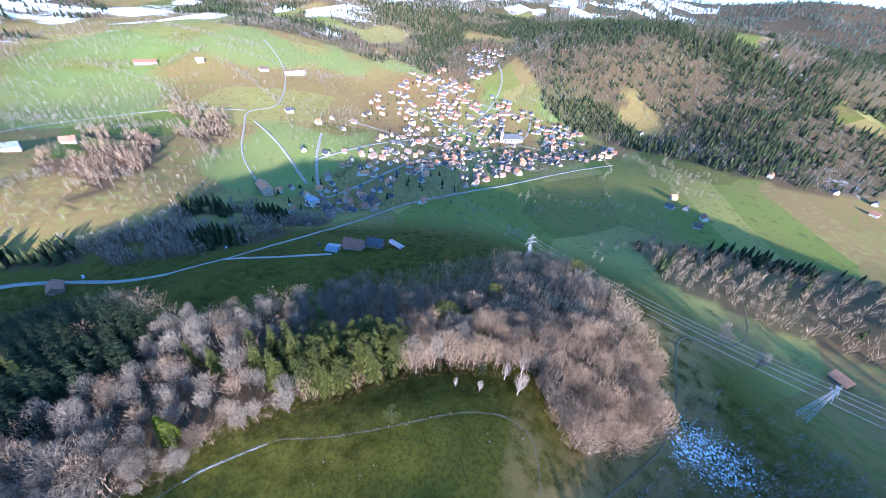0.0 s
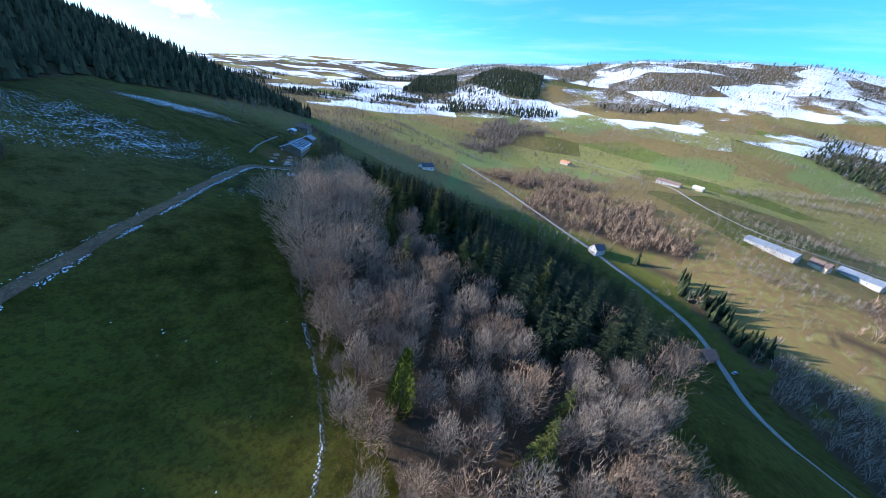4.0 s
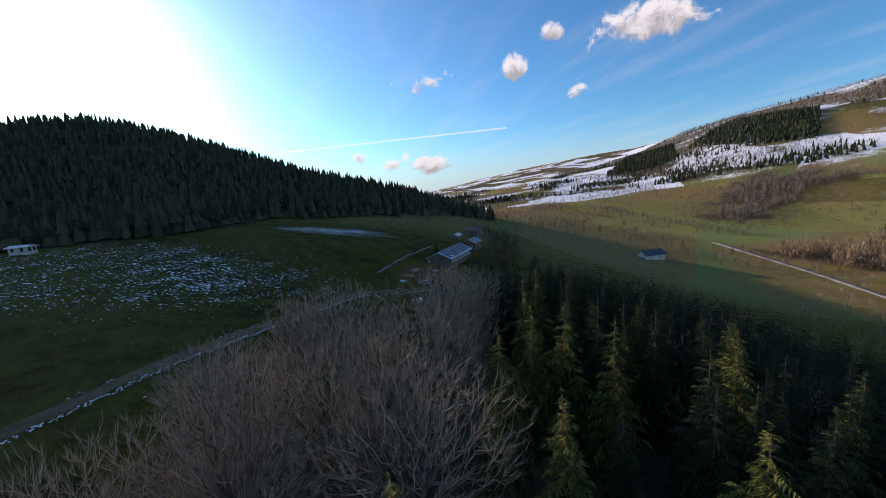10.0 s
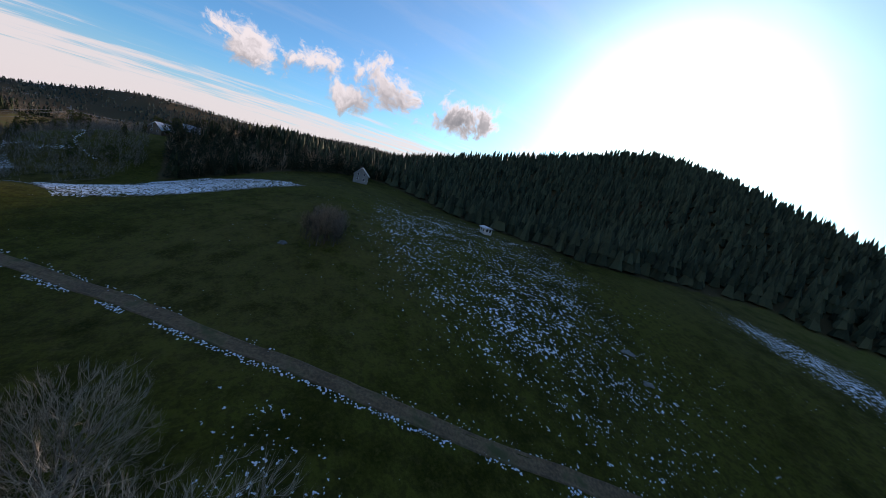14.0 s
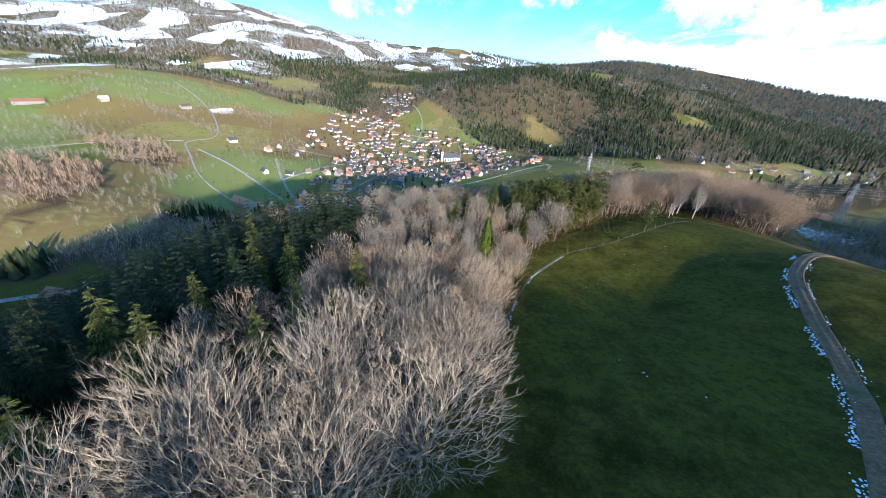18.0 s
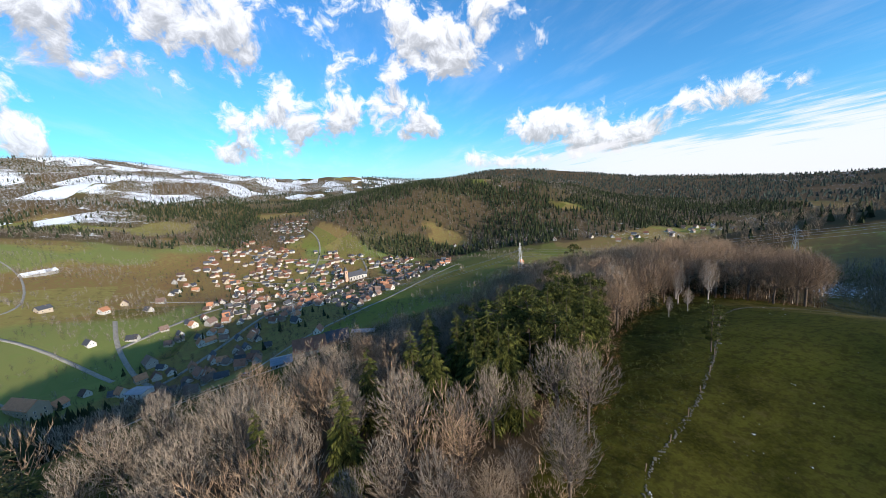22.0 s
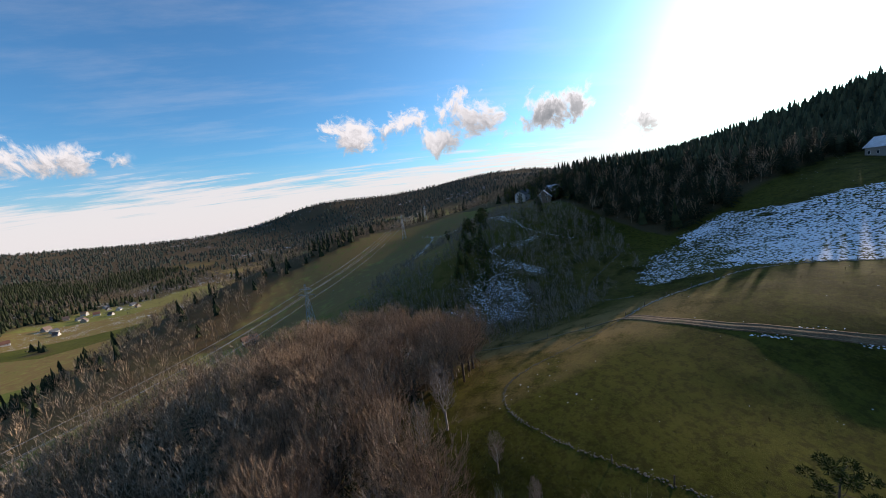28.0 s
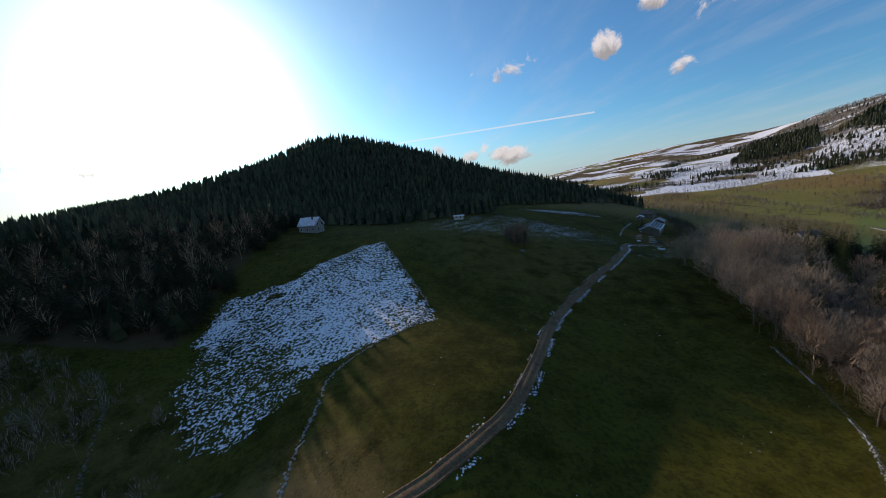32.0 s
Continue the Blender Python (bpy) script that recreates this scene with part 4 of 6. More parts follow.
spruces = [tree("spruce", spruce_meshes(s_, 16, w), spruce_sunlit, bark, "spruce with drooping boughs, sunlight put into their yellow-green colour", group="spruces of the wood") for s_, w in ((41, 3.6), (42, 3.0), (43, 4.0))]
pines = [tree("pine", pine_meshes(s_, 14, w), pine_green, bark, "pine with a bare stem and tufted green crown", group="pines of the wood") for s_, w in ((51, 3.2), (52, 2.8), (53, 3.6))]

SPRUCES = [(-10, -12, 1.2), (-16, -26, 1.2), (-17, -35, 1.1), (-11, -24, 0.95), (-36, -2, 1.2), (-27, -4, 1.15), (-30, -37, 1.2), (-27, -43, 1.0), (-41, -52, 1.25), (-37, -53, 1.2), (-43, -46, 1.3), (-42, -31, 1.25),
           (-24, -67, 1.25), (-46, 16, 1.3), (-31, -50, 1.1), (-33, -24, 1.15), (-41, -62, 1.3), (-48, -70, 1.3), (26, 64, 1.2), (31, 50, 1.2), (36, 48, 1.15), (10, 44, 1.05), (0, 43, 1.0), (30, 80, 1.1),
           (34, 59, 1.25), (22, 60, 1.15), (24, 50, 1.15), (39, 57, 1.25), (53, 52, 1.1), (14, 57, 1.0), (44, 66, 1.2), (58, 66, 1.2)]
spots = []
for k, (x, y, size) in enumerate(SPRUCES):
    stand(spruces[k % 3], x, y, size, 77 * k), spots.append((x, y))
for k, (x, y) in enumerate(zip(*scatter(20, 48, 74, 86, 4.5, lambda x, y: inside(x, y, PINE_STAND)))):
    stand((spruces + pines[:1])[k % 4], x, y, 0.95 + 0.38 * rng.random(), 50 * k), spots.append((x, y))
for x, y, size in ((80, 103, 1.3), (97, 129, 1.2), (56, 80, 1.25), (136, 171, 1.3), (98, 96, 0.8), (120, 100, 0.85), (88, 112, 0.8), (110, 118, 0.8)):
    stand(pines[int(x) % 3], x, y, size, x * 9), spots.append((x, y))
lone = stand(pines[1], 80, 49, 0.72, 20)
tagged(lone, "lone pine with a bare stem standing in the meadow", group="lone trees of the meadow")
thuja = tree("evergreen_tree", thuja_meshes(61, 16.5, 3.0), thuja_green, bark, "dense bright green pointed evergreen at the wood's edge")
thuja.matrix_world = pose(18.5, 19.5, at_ground(18.5, 19.5))
spots.append((18.5, 19.5))
for k, (x, y, size) in enumerate(((118, 79, 1.0), (112, 84, 0.8), (104, 74, 0.5), (95, 72, 0.42))):
    stand(pales[k % 2], x, y, size, 60 * k), spots.append((x, y))
BIG = [(-23, -59, 1.25), (-32, -80, 1.35), (-14, -52, 1.25), (-4, -53, 1.2), (5, -44, 1.2), (9, -33, 1.15), (1, -22, 1.15), (14, -4, 1.0), (-7, -33, 1.2), (-20, -45, 1.25), (8, -24, 1.0), (2, -66, 0.9), (-14, -72, 1.2), (-44, -94, 1.3)]
for k, (x, y, size) in enumerate(BIG):
    stand(broads[k % 2], x, y, size, 35 * k), spots.append((x, y))
taken = np.array(spots)


def free(x, y, gap):
    return np.hypot(x[:, None] - taken[:, 0], y[:, None] - taken[:, 1]).min(1) > gap


wx, wy = scatter(-230, -160, 176, 200, 5.3, lambda x, y: inside(x, y, WOOD))
ok = free(wx, wy, 4.2) & (free(wx, wy, 7.5) | (wy > -16) | (wx < -60)) & (np.hypot(wx - 20, wy - 18) > 6.0) & (np.hypot(wx - 18, wy - 15) > 5) & (near_line(wx, wy, [(20, 26), (44, 52)]) > 3.0)
wx, wy = wx[ok], wy[ok]
dark = inside(wx, wy, DARK_BELT) & (rng.random(len(wx)) < 0.92)
close = (wx > -48) & (wy < 118) & ~((wx < -25) & (wy > 25)) & ~dark
pick = np.flatnonzero(close)
rng.shuffle(pick)
pick = pick[:285]
chosen = np.zeros(len(wx), bool)
chosen[pick] = True
for i in pick:
    kinds = russets if (wx[i] > 95 or rng.random() < 0.28) else greys
    stand(kinds[i % len(kinds)], wx[i], wy[i], (0.72 if wx[i] < 60 else 0.95) + (0.5 if -66 < wy[i] < -38 else 0.0) + 0.36 * rng.random(), 360 * rng.random(), 0.85 + 0.3 * rng.random())
# spruces again in darker needles, the shade of the stand put into the colour
shady = [tree("spruce", spruce_meshes(s_, 16, w), conifer_green, bark, "spruce in the dense stand on the slope, shade put into its dark green", group="spruces of the wood") for s_, w in ((44, 3.4), (45, 2.9))]
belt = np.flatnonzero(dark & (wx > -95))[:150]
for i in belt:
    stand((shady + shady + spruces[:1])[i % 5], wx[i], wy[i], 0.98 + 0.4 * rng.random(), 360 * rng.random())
chosen[belt] = True
rest = dark & ~chosen
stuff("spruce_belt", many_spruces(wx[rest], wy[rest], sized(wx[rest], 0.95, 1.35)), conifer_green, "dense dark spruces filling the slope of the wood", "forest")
rest = ~dark & ~chosen
stuff("bare_wood", many_trees(wx[rest], wy[rest], sized(wx[rest], 0.72, 1.1), sized(wx[rest], 0.85, 1.2)), twig_russet, "leafless russet trees filling the wood on the slope", "forest")
ux, uy = scatter(-60, -140, 176, 200, 3.2, lambda x, y: inside(x, y, WOOD) & ~inside(x, y, DARK_BELT))
stuff("undergrowth", many_brushes(ux, uy, sized(ux, 1.5, 4.0), sized(ux, 0.8, 1.8), 22, 0.008, False), twig_russet, "brown bare undergrowth between the trees", "undergrowth")
ex, ey = scatter(10, -60, 176, 110, 1.7, lambda x, y: near_line(x, y, WOOD[4:21]) < 2.4)
stuff("bracken", many_brushes(ex, ey, sized(ex, 0.6, 1.8), sized(ex, 0.6, 1.3), 26, 0.016, False), leaf_dry, "rust-brown bracken and dry leaves along the wood's edge", "bracken")

ex, ey = scatter(-30, -100, 176, 150, 3.3, lambda x, y: inside(x, y, WOOD) & (near_line(x, y, WOOD[2:23]) < 7) & (np.hypot(x - 20, y - 17) > 4.5))
stuff("edge_thicket", many_trees(ex, ey, sized(ex, 0.22, 0.52), sized(ex, 0.9, 1.4), 70, 6, 0.026), twig_brown, "young leafless trees and bushes along the wood's edge", "thicket")

ex, ey = scatter(88, 62, 176, 200, 4.2, lambda x, y: inside(x, y, WOOD))
pale = fuzz(ex, ey, 16.0, 2) > 0.47
stuff("copse", many_trees(ex[pale], ey[pale], sized(ex[pale], 0.7, 1.12), sized(ex[pale], 0.8, 1.15), 90, 5, 0.034), twig_beige, "leafless beige trees of the copse at the end of the wood", "forest")
stuff("copse", many_trees(ex[~pale], ey[~pale], sized(ex[~pale], 0.7, 1.12), sized(ex[~pale], 0.8, 1.15), 90, 5, 0.034), twig_brown, "leafless russet trees of the copse at the end of the wood", "forest")
ex, ey = scatter(84, 66, 172, 185, 10.0, lambda x, y: inside(x, y, WOOD) & (fuzz(x, y, 20.0, 2) > 0.42))
stuff("copse_spruces", many_spruces(ex, ey, sized(ex, 0.6, 0.98)), conifer_green, "dark spruces scattered through the copse", "forest")

HOMES = [(-100, -20), (-90, 12), (-8, -22), (2, -28), (-18, -46), (-30, -30), (-4, -46), (0, 2), (112, 100), (130, 110), (118, 90), (126, 92), (-40, -4), (-60, -40), (-66, 8), (46, 60), (56, 70), (36, 57)]
for proto, (x, y) in zip(shady + greys + broads + russets + pales + spruces + pines, HOMES):
    proto.matrix_basis = pose(x, y, at_ground(x, y))

for k, (x, y, size) in enumerate(((15, -3, 0.72), (17, 11, 0.62), (30, 34, 0.55), (37, 46, 0.7), (8, -22, 0.95), (23, 6, 0.5), (26, 15, 0.45), (26, 33, 0.5))):
    tagged(stand((broads + greys)[k % 6], x, y, size, 80 * k), "round-crowned leafless tree standing at the wood's edge", group="round trees of the wood's edge")

# ---- the trees by themselves on the meadow and round the farm ----
for k, (x, y, size) in enumerate(((61, -94, 0.62), (64, -97, 0.74), (67, -95, 0.66), (63, -99, 0.6), (68, -98, 0.58), (60, -98, 0.55), (66, -92, 0.55), (62, -96, 0.7), (65, -100, 0.6))):
    tagged(stand((russets + greys)[k % 6], x, y, size, 50 * k, 1.0), "dense leafless bush of a clump standing in the meadow", group="clump in the meadow")
cx, cy = scatter(55, -104, 73, -88, 1.6, lambda x, y: np.hypot((x - 64) / 6.5, (y + 96) / 5.5) < 1)
stuff("thicket", many_brushes(cx, cy, sized(cx, 3.0, 9.0), sized(cx, 0.9, 1.6), 46, 0.006, False), twig_dark, "tangled thicket under the clump of bushes", "undergrowth")
for k, (x, y, size) in enumerate(((176, 62, 0.45), (168, 48, 0.4), (188, 28, 0.6), (182, 100, 0.4), (215, 160, 0.8), (228, 150, 0.9), (222, 175, 0.7), (150, 150, 0.8), (-66, 128, 0.4), (-112, 128, 0.45))):
    tagged(stand(greys[k % 4], x, y, size, 45 * k), "small leafless tree standing in rough grass", group="field trees")
for k, (x, y, size) in enumerate(((210, -18, 0.75), (214, -2, 0.7), (268, -30, 0.7), (276, -38, 0.8), (301, -20, 0.8), (297, -32, 0.7), (284, -22, 0.75), (320, -18, 0.8), (330, -26, 0.85), (271, -18, 0.6), (250, 2, 0.6), (255, -12, 0.6), (300, -52, 0.8), (318, -45, 0.85), (326, -38, 0.75), (290, -60, 0.8), (-70, -185, 0.6), (-62, -190, 0.6))):
    tagged(stand((pines + spruces)[k % 6], x, y, size, 70 * k), "dark conifer beside the hillside houses", group="conifers by the houses")

gx_, gy_ = scatter(20, -130, 200, 70, 1.25, lambda x, y: ~inside(x, y, WOOD) & ~inside(x, y, SNOW_FIELD) & (near_line(x, y, TRACK) > 3.5) & (fuzz(x, y, 9.0, 2) > 0.40))
stuff("grass_tufts", many_brushes(gx_, gy_, sized(gx_, 0.12, 0.36), sized(gx_, 0.16, 0.42), 9, 0.06, False), grass_blades, "tufts of winter grass over the meadow", "grass")
gx_, gy_ = scatter(30, -110, 180, 60, 4.2, lambda x, y: ~inside(x, y, WOOD) & (near_line(x, y, TRACK) > 3.5) & (fuzz(x + 90, y, 22.0, 2) > 0.52))
stuff("dry_weeds", many_brushes(gx_, gy_, sized(gx_, 0.3, 0.8), sized(gx_, 0.25, 0.5), 16, 0.03, False), weed_brown, "dark dry weeds standing in the meadow", "weeds")

hx_, hy_ = scatter(26, 2, 112, 90, 0.95, lambda x, y: ~inside(x, y, WOOD) & (near_line(x, y, WOOD[4:16]) < 15) & (near_line(x, y, WALL) > 1.0) & (y > np.interp(x, *zip(*WALL[:12]))) & (fuzz(x, y, 5.0, 2) > 0.36))
stuff("heath", many_brushes(hx_, hy_, sized(hx_, 0.35, 1.0), sized(hx_, 0.4, 0.9), 20, 0.03, False), pine_green, "low green heath and bracken between the stone wall and the wood", "heath")

SCRUB = [(150, 30), (160, 100), (205, 118), (300, 90), (330, 20), (280, -20), (215, -30), (178, -15), (160, 15)]
sx, sy = scatter(150, -30, 330, 120, 2.5, lambda x, y: inside(x, y, SCRUB) & (fuzz(x, y, 26.0, 2) > 0.35) & (near_line(x, y, EAST_PATH) > 4))
stuff("scrub", many_brushes(sx, sy, sized(sx, 1.0, 7.0), sized(sx, 0.9, 2.4), 40, 0.009, False), twig_grey, "leafless brown scrub over the rough slope", "scrub")
sx, sy = scatter(150, -60, 340, 120, 9.0, lambda x, y: inside(x, y, SCRUB) & (fuzz(x + 50, y, 30.0, 2) > 0.45) & (near_line(x, y, EAST_PATH) > 5))
stuff("scrub_trees", many_trees(sx, sy, sized(sx, 0.25, 0.6), sized(sx, 0.9, 1.3), 80, 6, 0.024), twig_grey, "small leafless trees scattered over the rough slope", "trees")
sx, sy = scatter(205, 10, 305, 58, 8.0, lambda x, y: near_line(x, y, [(212, 48), (240, 38), (291, 16), (300, 32)]) < 9)
for k, (x, y) in enumerate(zip(sx, sy)):
    tagged(stand((pines + spruces)[k % 6], x, y, 0.5 + 0.3 * rng.random(), 61 * k), "dark conifer in the scrub of the rough slope", group="conifers of the rough slope")

# ---- far woods ----
x, y = scatter(-180, -640, 620, -60, 6.2, hill_wood)
stuff("hill_forest", many_cones(x, y, sized(x, 11, 17), sized(x, 2.2, 3.6), 3, 6), hill_needles, "dense dark conifer forest on the hill", "forest")
x, y = scatter(-103, 600, 1500, 2100, 10.5, north_wood)
half = rng.random(len(x)) < 0.22 + 0.6 * step(fuzz(x, y, 150.0, 2), 0.45, 0.56)
stuff("far_conifers", many_cones(x[half], y[half], sized(x[half], 12, 19), sized(x[half], 2.8, 4.2), 2, 6), conifer_green, "conifers of the mixed forest on the far hill", "forest")
stuff("far_bare_wood", many_brushes(x[~half], y[~half], sized(x[~half], 11, 16), sized(x[~half], 4, 6), 14, 0.028, False), far_wood, "leafless trees of the mixed forest on the far hill", "forest")
x, y = scatter(180, -220, 640, 640, 8.2, east_wood)
x, y = x[np.hypot(x, y) < 640], y[np.hypot(x, y) < 640]
half = (rng.random(len(x)) < 0.08 + 0.5 * step(fuzz(x, y, 60.0, 2), 0.60, 0.67))
stuff("east_conifers", many_cones(x[half], y[half], sized(x[half], 9, 16), sized(x[half], 2.2, 3.4), 4, 8), conifer_green, "conifers in the woods on the eastern slope", "forest")
stuff("east_bare_wood", many_brushes(x[~half], y[~half], sized(x[~half], 7, 13), sized(x[~half], 3.2, 4.6), 42, 0.010), twig_brown, "leafless woods on the eastern slope", "forest")
sx, sy = scatter(165, -215, 350, 0, 5.2, lambda x, y: (y < -42 + (x - 190) * 0.12) & (y > -215) & (x > 184) & (fuzz(x, y, 30.0, 2) > 0.34) & ~inside(x, y, SNOW_FIELD))
stuff("slope_spruces", many_spruces(sx, sy, sized(sx, 0.6, 1.05)), conifer_green, "dark spruces crowding the slope between field and villas", "forest")
x, y = scatter(180, -620, 1640, 1500, 11.5, lambda x, y: east_wood(x, y) & (np.hypot(x, y) >= 640))
half = (rng.random(len(x)) < 0.08 + 0.5 * step(fuzz(x, y, 110.0, 2), 0.57, 0.65))
stuff("valley_conifers", many_cones(x[half], y[half], sized(x[half], 10, 16), sized(x[half], 3, 4.4), 2, 6), conifer_green, "conifers in the woods beyond the ridge", "forest")
stuff("valley_bare_wood", many_brushes(x[~half], y[~half], sized(x[~half], 8, 13), sized(x[~half], 4.5, 6.0), 14, 0.030, False), far_wood, "leafless woods beyond the ridge", "forest")


for ring, mat, name, gap in ((BROWN_WOOD, twig_russet, "brown_wood", 5.2), (RUSSET_WOOD, twig_russet, "russet_wood", 5.5), (THIRD_WOOD, twig_brown, "hedge_wood", 6.0), (GULLY_WOOD, twig_grey, "gully_wood", 9.0)):
    box = np.array(ring)
    x, y = scatter(*box.min(0), *box.max(0), gap, lambda x, y: ragged(x, y, ring))
    stuff(name, many_brushes(x, y, sized(x, 6, 15), sized(x, 2.6, 4.4), 40, 0.016), mat, "leafless wood on the slope across the valley", "forest")
box = np.array(STREAM_WOOD)
x, y = scatter(*box.min(0), *box.max(0), 4.8, lambda x, y: ragged(x, y, STREAM_WOOD))
half = fuzz(x, y, 40.0, 2) > 0.62
stuff("stream_conifers", many_cones(x[half], y[half], sized(x[half], 11, 17), sized(x[half], 2.4, 3.6), 3, 6), conifer_green, "conifers along the stream in the valley", "forest")
stuff("stream_wood", many_brushes(x[~half], y[~half], sized(x[~half], 9, 14), sized(x[~half], 3, 4.5), 30, 0.016), twig_grey, "leafless trees along the stream in the valley", "forest")
for ring, name in ((ROUND_TOP, "round_wood"), (LONG_TOP, "crest_wood")):
    box = np.array(ring)
    x, y = scatter(*box.min(0), *box.max(0), 11.0, lambda x, y: inside(x, y, ring))
    stuff(name, many_cones(x, y, sized(x, 14, 22), sized(x, 4, 5.5), 2, 5), conifer_green, "dark conifer wood among snowy fields", "forest")


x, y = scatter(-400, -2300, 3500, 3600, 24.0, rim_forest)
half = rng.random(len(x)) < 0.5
stuff("rim_conifers", many_cones(x[half], y[half], sized(x[half], 14, 20), sized(x[half], 5, 7), 2, 5), hazed_conifer, "conifers on the distant mountains", "forest")
stuff("rim_wood", many_brushes(x[~half], y[~half], sized(x[~half], 11, 16), sized(x[~half], 7, 9), 12, 0.05, False), far_wood, "leafless woods on the distant mountains", "forest")
x, y = scatter(-2600, -1500, 60, 2900, 11.5, west_forest)
r, az, z = mountain(x, y)
cold = (z > 25) & (rng.random(len(x)) < 0.45 + 0.45 * step(z, 25, 110))
dark = ~cold & (rng.random(len(x)) < 0.12 + 0.75 * step(fuzz(x, y, 160.0, 2), 0.50, 0.58))
stuff("mountain_conifers", many_cones(x[dark], y[dark], sized(x[dark], 10, 16), sized(x[dark], 2.6, 4.2), 2, 5), conifer_green, "dark conifers on the snowy mountainside", "forest")
stuff("frosted_wood", many_brushes(x[cold], y[cold], sized(x[cold], 9, 14), sized(x[cold], 4, 6), 9, 0.05, False), frosted, "frosted trees high on the mountain", "forest")
rest = ~cold & ~dark
stuff("mountain_wood", many_brushes(x[rest], y[rest], sized(x[rest], 9, 14), sized(x[rest], 4, 6), 10, 0.04, False), far_wood, "leafless trees on the mountainside", "forest")


def hedges(x, y):
    """Loose rows of trees and bushes along the field edges of the valley sides."""
    r, az, z = mountain(x, y)
    lines = (np.abs(fuzz(x, y, 120.0, 2) - 0.5) < 0.036) | ((fuzz(x - 300, y, 95.0, 3) > 0.64) & (x < 100))
    terrace = (np.abs((z / 11 + 1.2 * fuzz(x, y, 160.0, 2)) % 1 - 0.5) < 0.07) & (fuzz(x + 700, y, 85.0, 2) > 0.44) & (r > 340) & (az < -25)
    return (r > 260) & (r < 1500) & (az > -165) & (az < 30) & (lines | terrace) & ~inside(x, y, VILLAGE)


x, y = scatter(-1700, -1200, 300, 1500, 10.5, lambda x, y: (mountain(x, y)[0] > 330) & (mountain(x, y)[0] < 1750) & (mountain(x, y)[1] < 12) & (mountain(x, y)[1] > -160) & ~inside(x, y, VILLAGE) & (fuzz(x, y, 60.0, 3) > 0.53))
stuff("field_trees", many_brushes(x, y, sized(x, 3, 9), sized(x, 1.6, 3.4), 34, 0.009), twig_dark, "scattered leafless trees over the fields of the far slopes", "trees")
ROWS = [[(-709, 79), (-846, 218), (-847, 343)], [(-462, 81), (-553, 212), (-518, 266)], [(-684, 422), (-553, 435), (-364, 353)], [(-770, 637), (-619, 628), (-534, 661)], [(-523, 556), (-362, 501)],
        [(-323, 78), (-326, 155), (-279, 212)], [(-664, 42), (-743, 166), (-823, 309), (-788, 370)], [(-694, 418), (-595, 476), (-594, 579)], [(-508, 398), (-369, 394)],
        [(-586, 602), (-440, 634), (-387, 716)], [(-470, -568), (-429, -389), (-403, -262)], [(-656, -478), (-775, -346)], [(-440, 250), (-400, 330), (-300, 300)]]
for row in ROWS:
    box = np.array(row)
    x, y = scatter(*(box.min(0) - 20), *(box.max(0) + 20), 4.6, lambda x, y: near_line(x, y, row) < 3 + 16 * np.clip(fuzz(x, y, 50.0, 2) - 0.25, 0, 1))
    stuff("hedgerow", many_brushes(x, y, sized(x, 3, 10), sized(x, 1.6, 3.4), 40, 0.010), twig_grey, "row of leafless trees and bushes along a field", "hedge")
x, y = scatter(-1450, -1250, 600, 1300, 7.5, hedges)
stuff("field_hedges", many_brushes(x, y, sized(x, 3, 10), sized(x, 1.8, 3.6), 34, 0.010), twig_grey, "leafless hedges and bushes between the fields", "hedge")
x, y = scatter(-330, 250, 240, 1440, 6.5, lambda x, y: inside(x, y, VILLAGE) & (rng.random(len(x)) < 0.75))
stuff("garden_trees", many_brushes(x, y, sized(x, 3, 9), sized(x, 1.8, 3.4), 30, 0.010), twig_dark, "leafless garden trees between the village houses", "trees")
x, y = scatter(-290, 280, 210, 1240, 24.0, lambda x, y: inside(x, y, VILLAGE) & (rng.random(len(x)) < 0.35))
stuff("garden_conifers", many_cones(x, y, sized(x, 5, 11), sized(x, 1.6, 2.6), 3, 6), conifer_green, "dark garden conifers between the village houses", "trees")


# ---- roads, tracks and walls ----
def along(line, gap):
    """Places at even steps along a bent line, softened, with the way across."""
    p = np.array(line, float)
    for _ in range(2):
        q = np.empty((2 * len(p) - 2, 2))
        q[0::2], q[1::2] = p[:-1] * 0.75 + p[1:] * 0.25, p[:-1] * 0.25 + p[1:] * 0.75
        p = np.r_[p[:1], q, p[-1:]]
    d = np.r_[0, np.cumsum(np.hypot(*np.diff(p, axis=0).T))]
    t = np.linspace(0, d[-1], max(3, int(d[-1] / gap)))
    p = np.stack([np.interp(t, d, p[:, 0]), np.interp(t, d, p[:, 1])], -1)
    way = np.gradient(p, axis=0)
    way /= np.linalg.norm(way, axis=1, keepdims=True)
    return p, np.stack([way[:, 1], -way[:, 0]], -1)


def ribbon(name, line, profile, mat, label, category="road", gap=2.0, kind="structure", wobble=0.0):
    """A strip laid on the land: profile gives distance across and height over the land, point by point."""
    p, side = along(line, gap)
    prof = np.array(profile, float)
    shift = (fuzz(p[:, 0], p[:, 1], 9.0, 2) - 0.5) * wobble
    x = p[:, :1] + side[:, :1] * (prof[:, 0] + shift[:, None])
    y = p[:, 1:] + side[:, 1:] * (prof[:, 0] + shift[:, None])
    z = ground(x, y) + prof[:, 1]
    rows, cols = x.shape
    i = np.arange(rows * cols).reshape(rows, cols)
    quads = np.stack([i[:-1, :-1], i[:-1, 1:], i[1:, 1:], i[1:, :-1]], -1).reshape(-1, 4)
    ob = new(name, mesh_of(name, np.stack([x, y, z], -1).reshape(-1, 3), quads, True))
    ob.data.materials.append(mat)
    return tagged(ob, label, category, kind=kind)


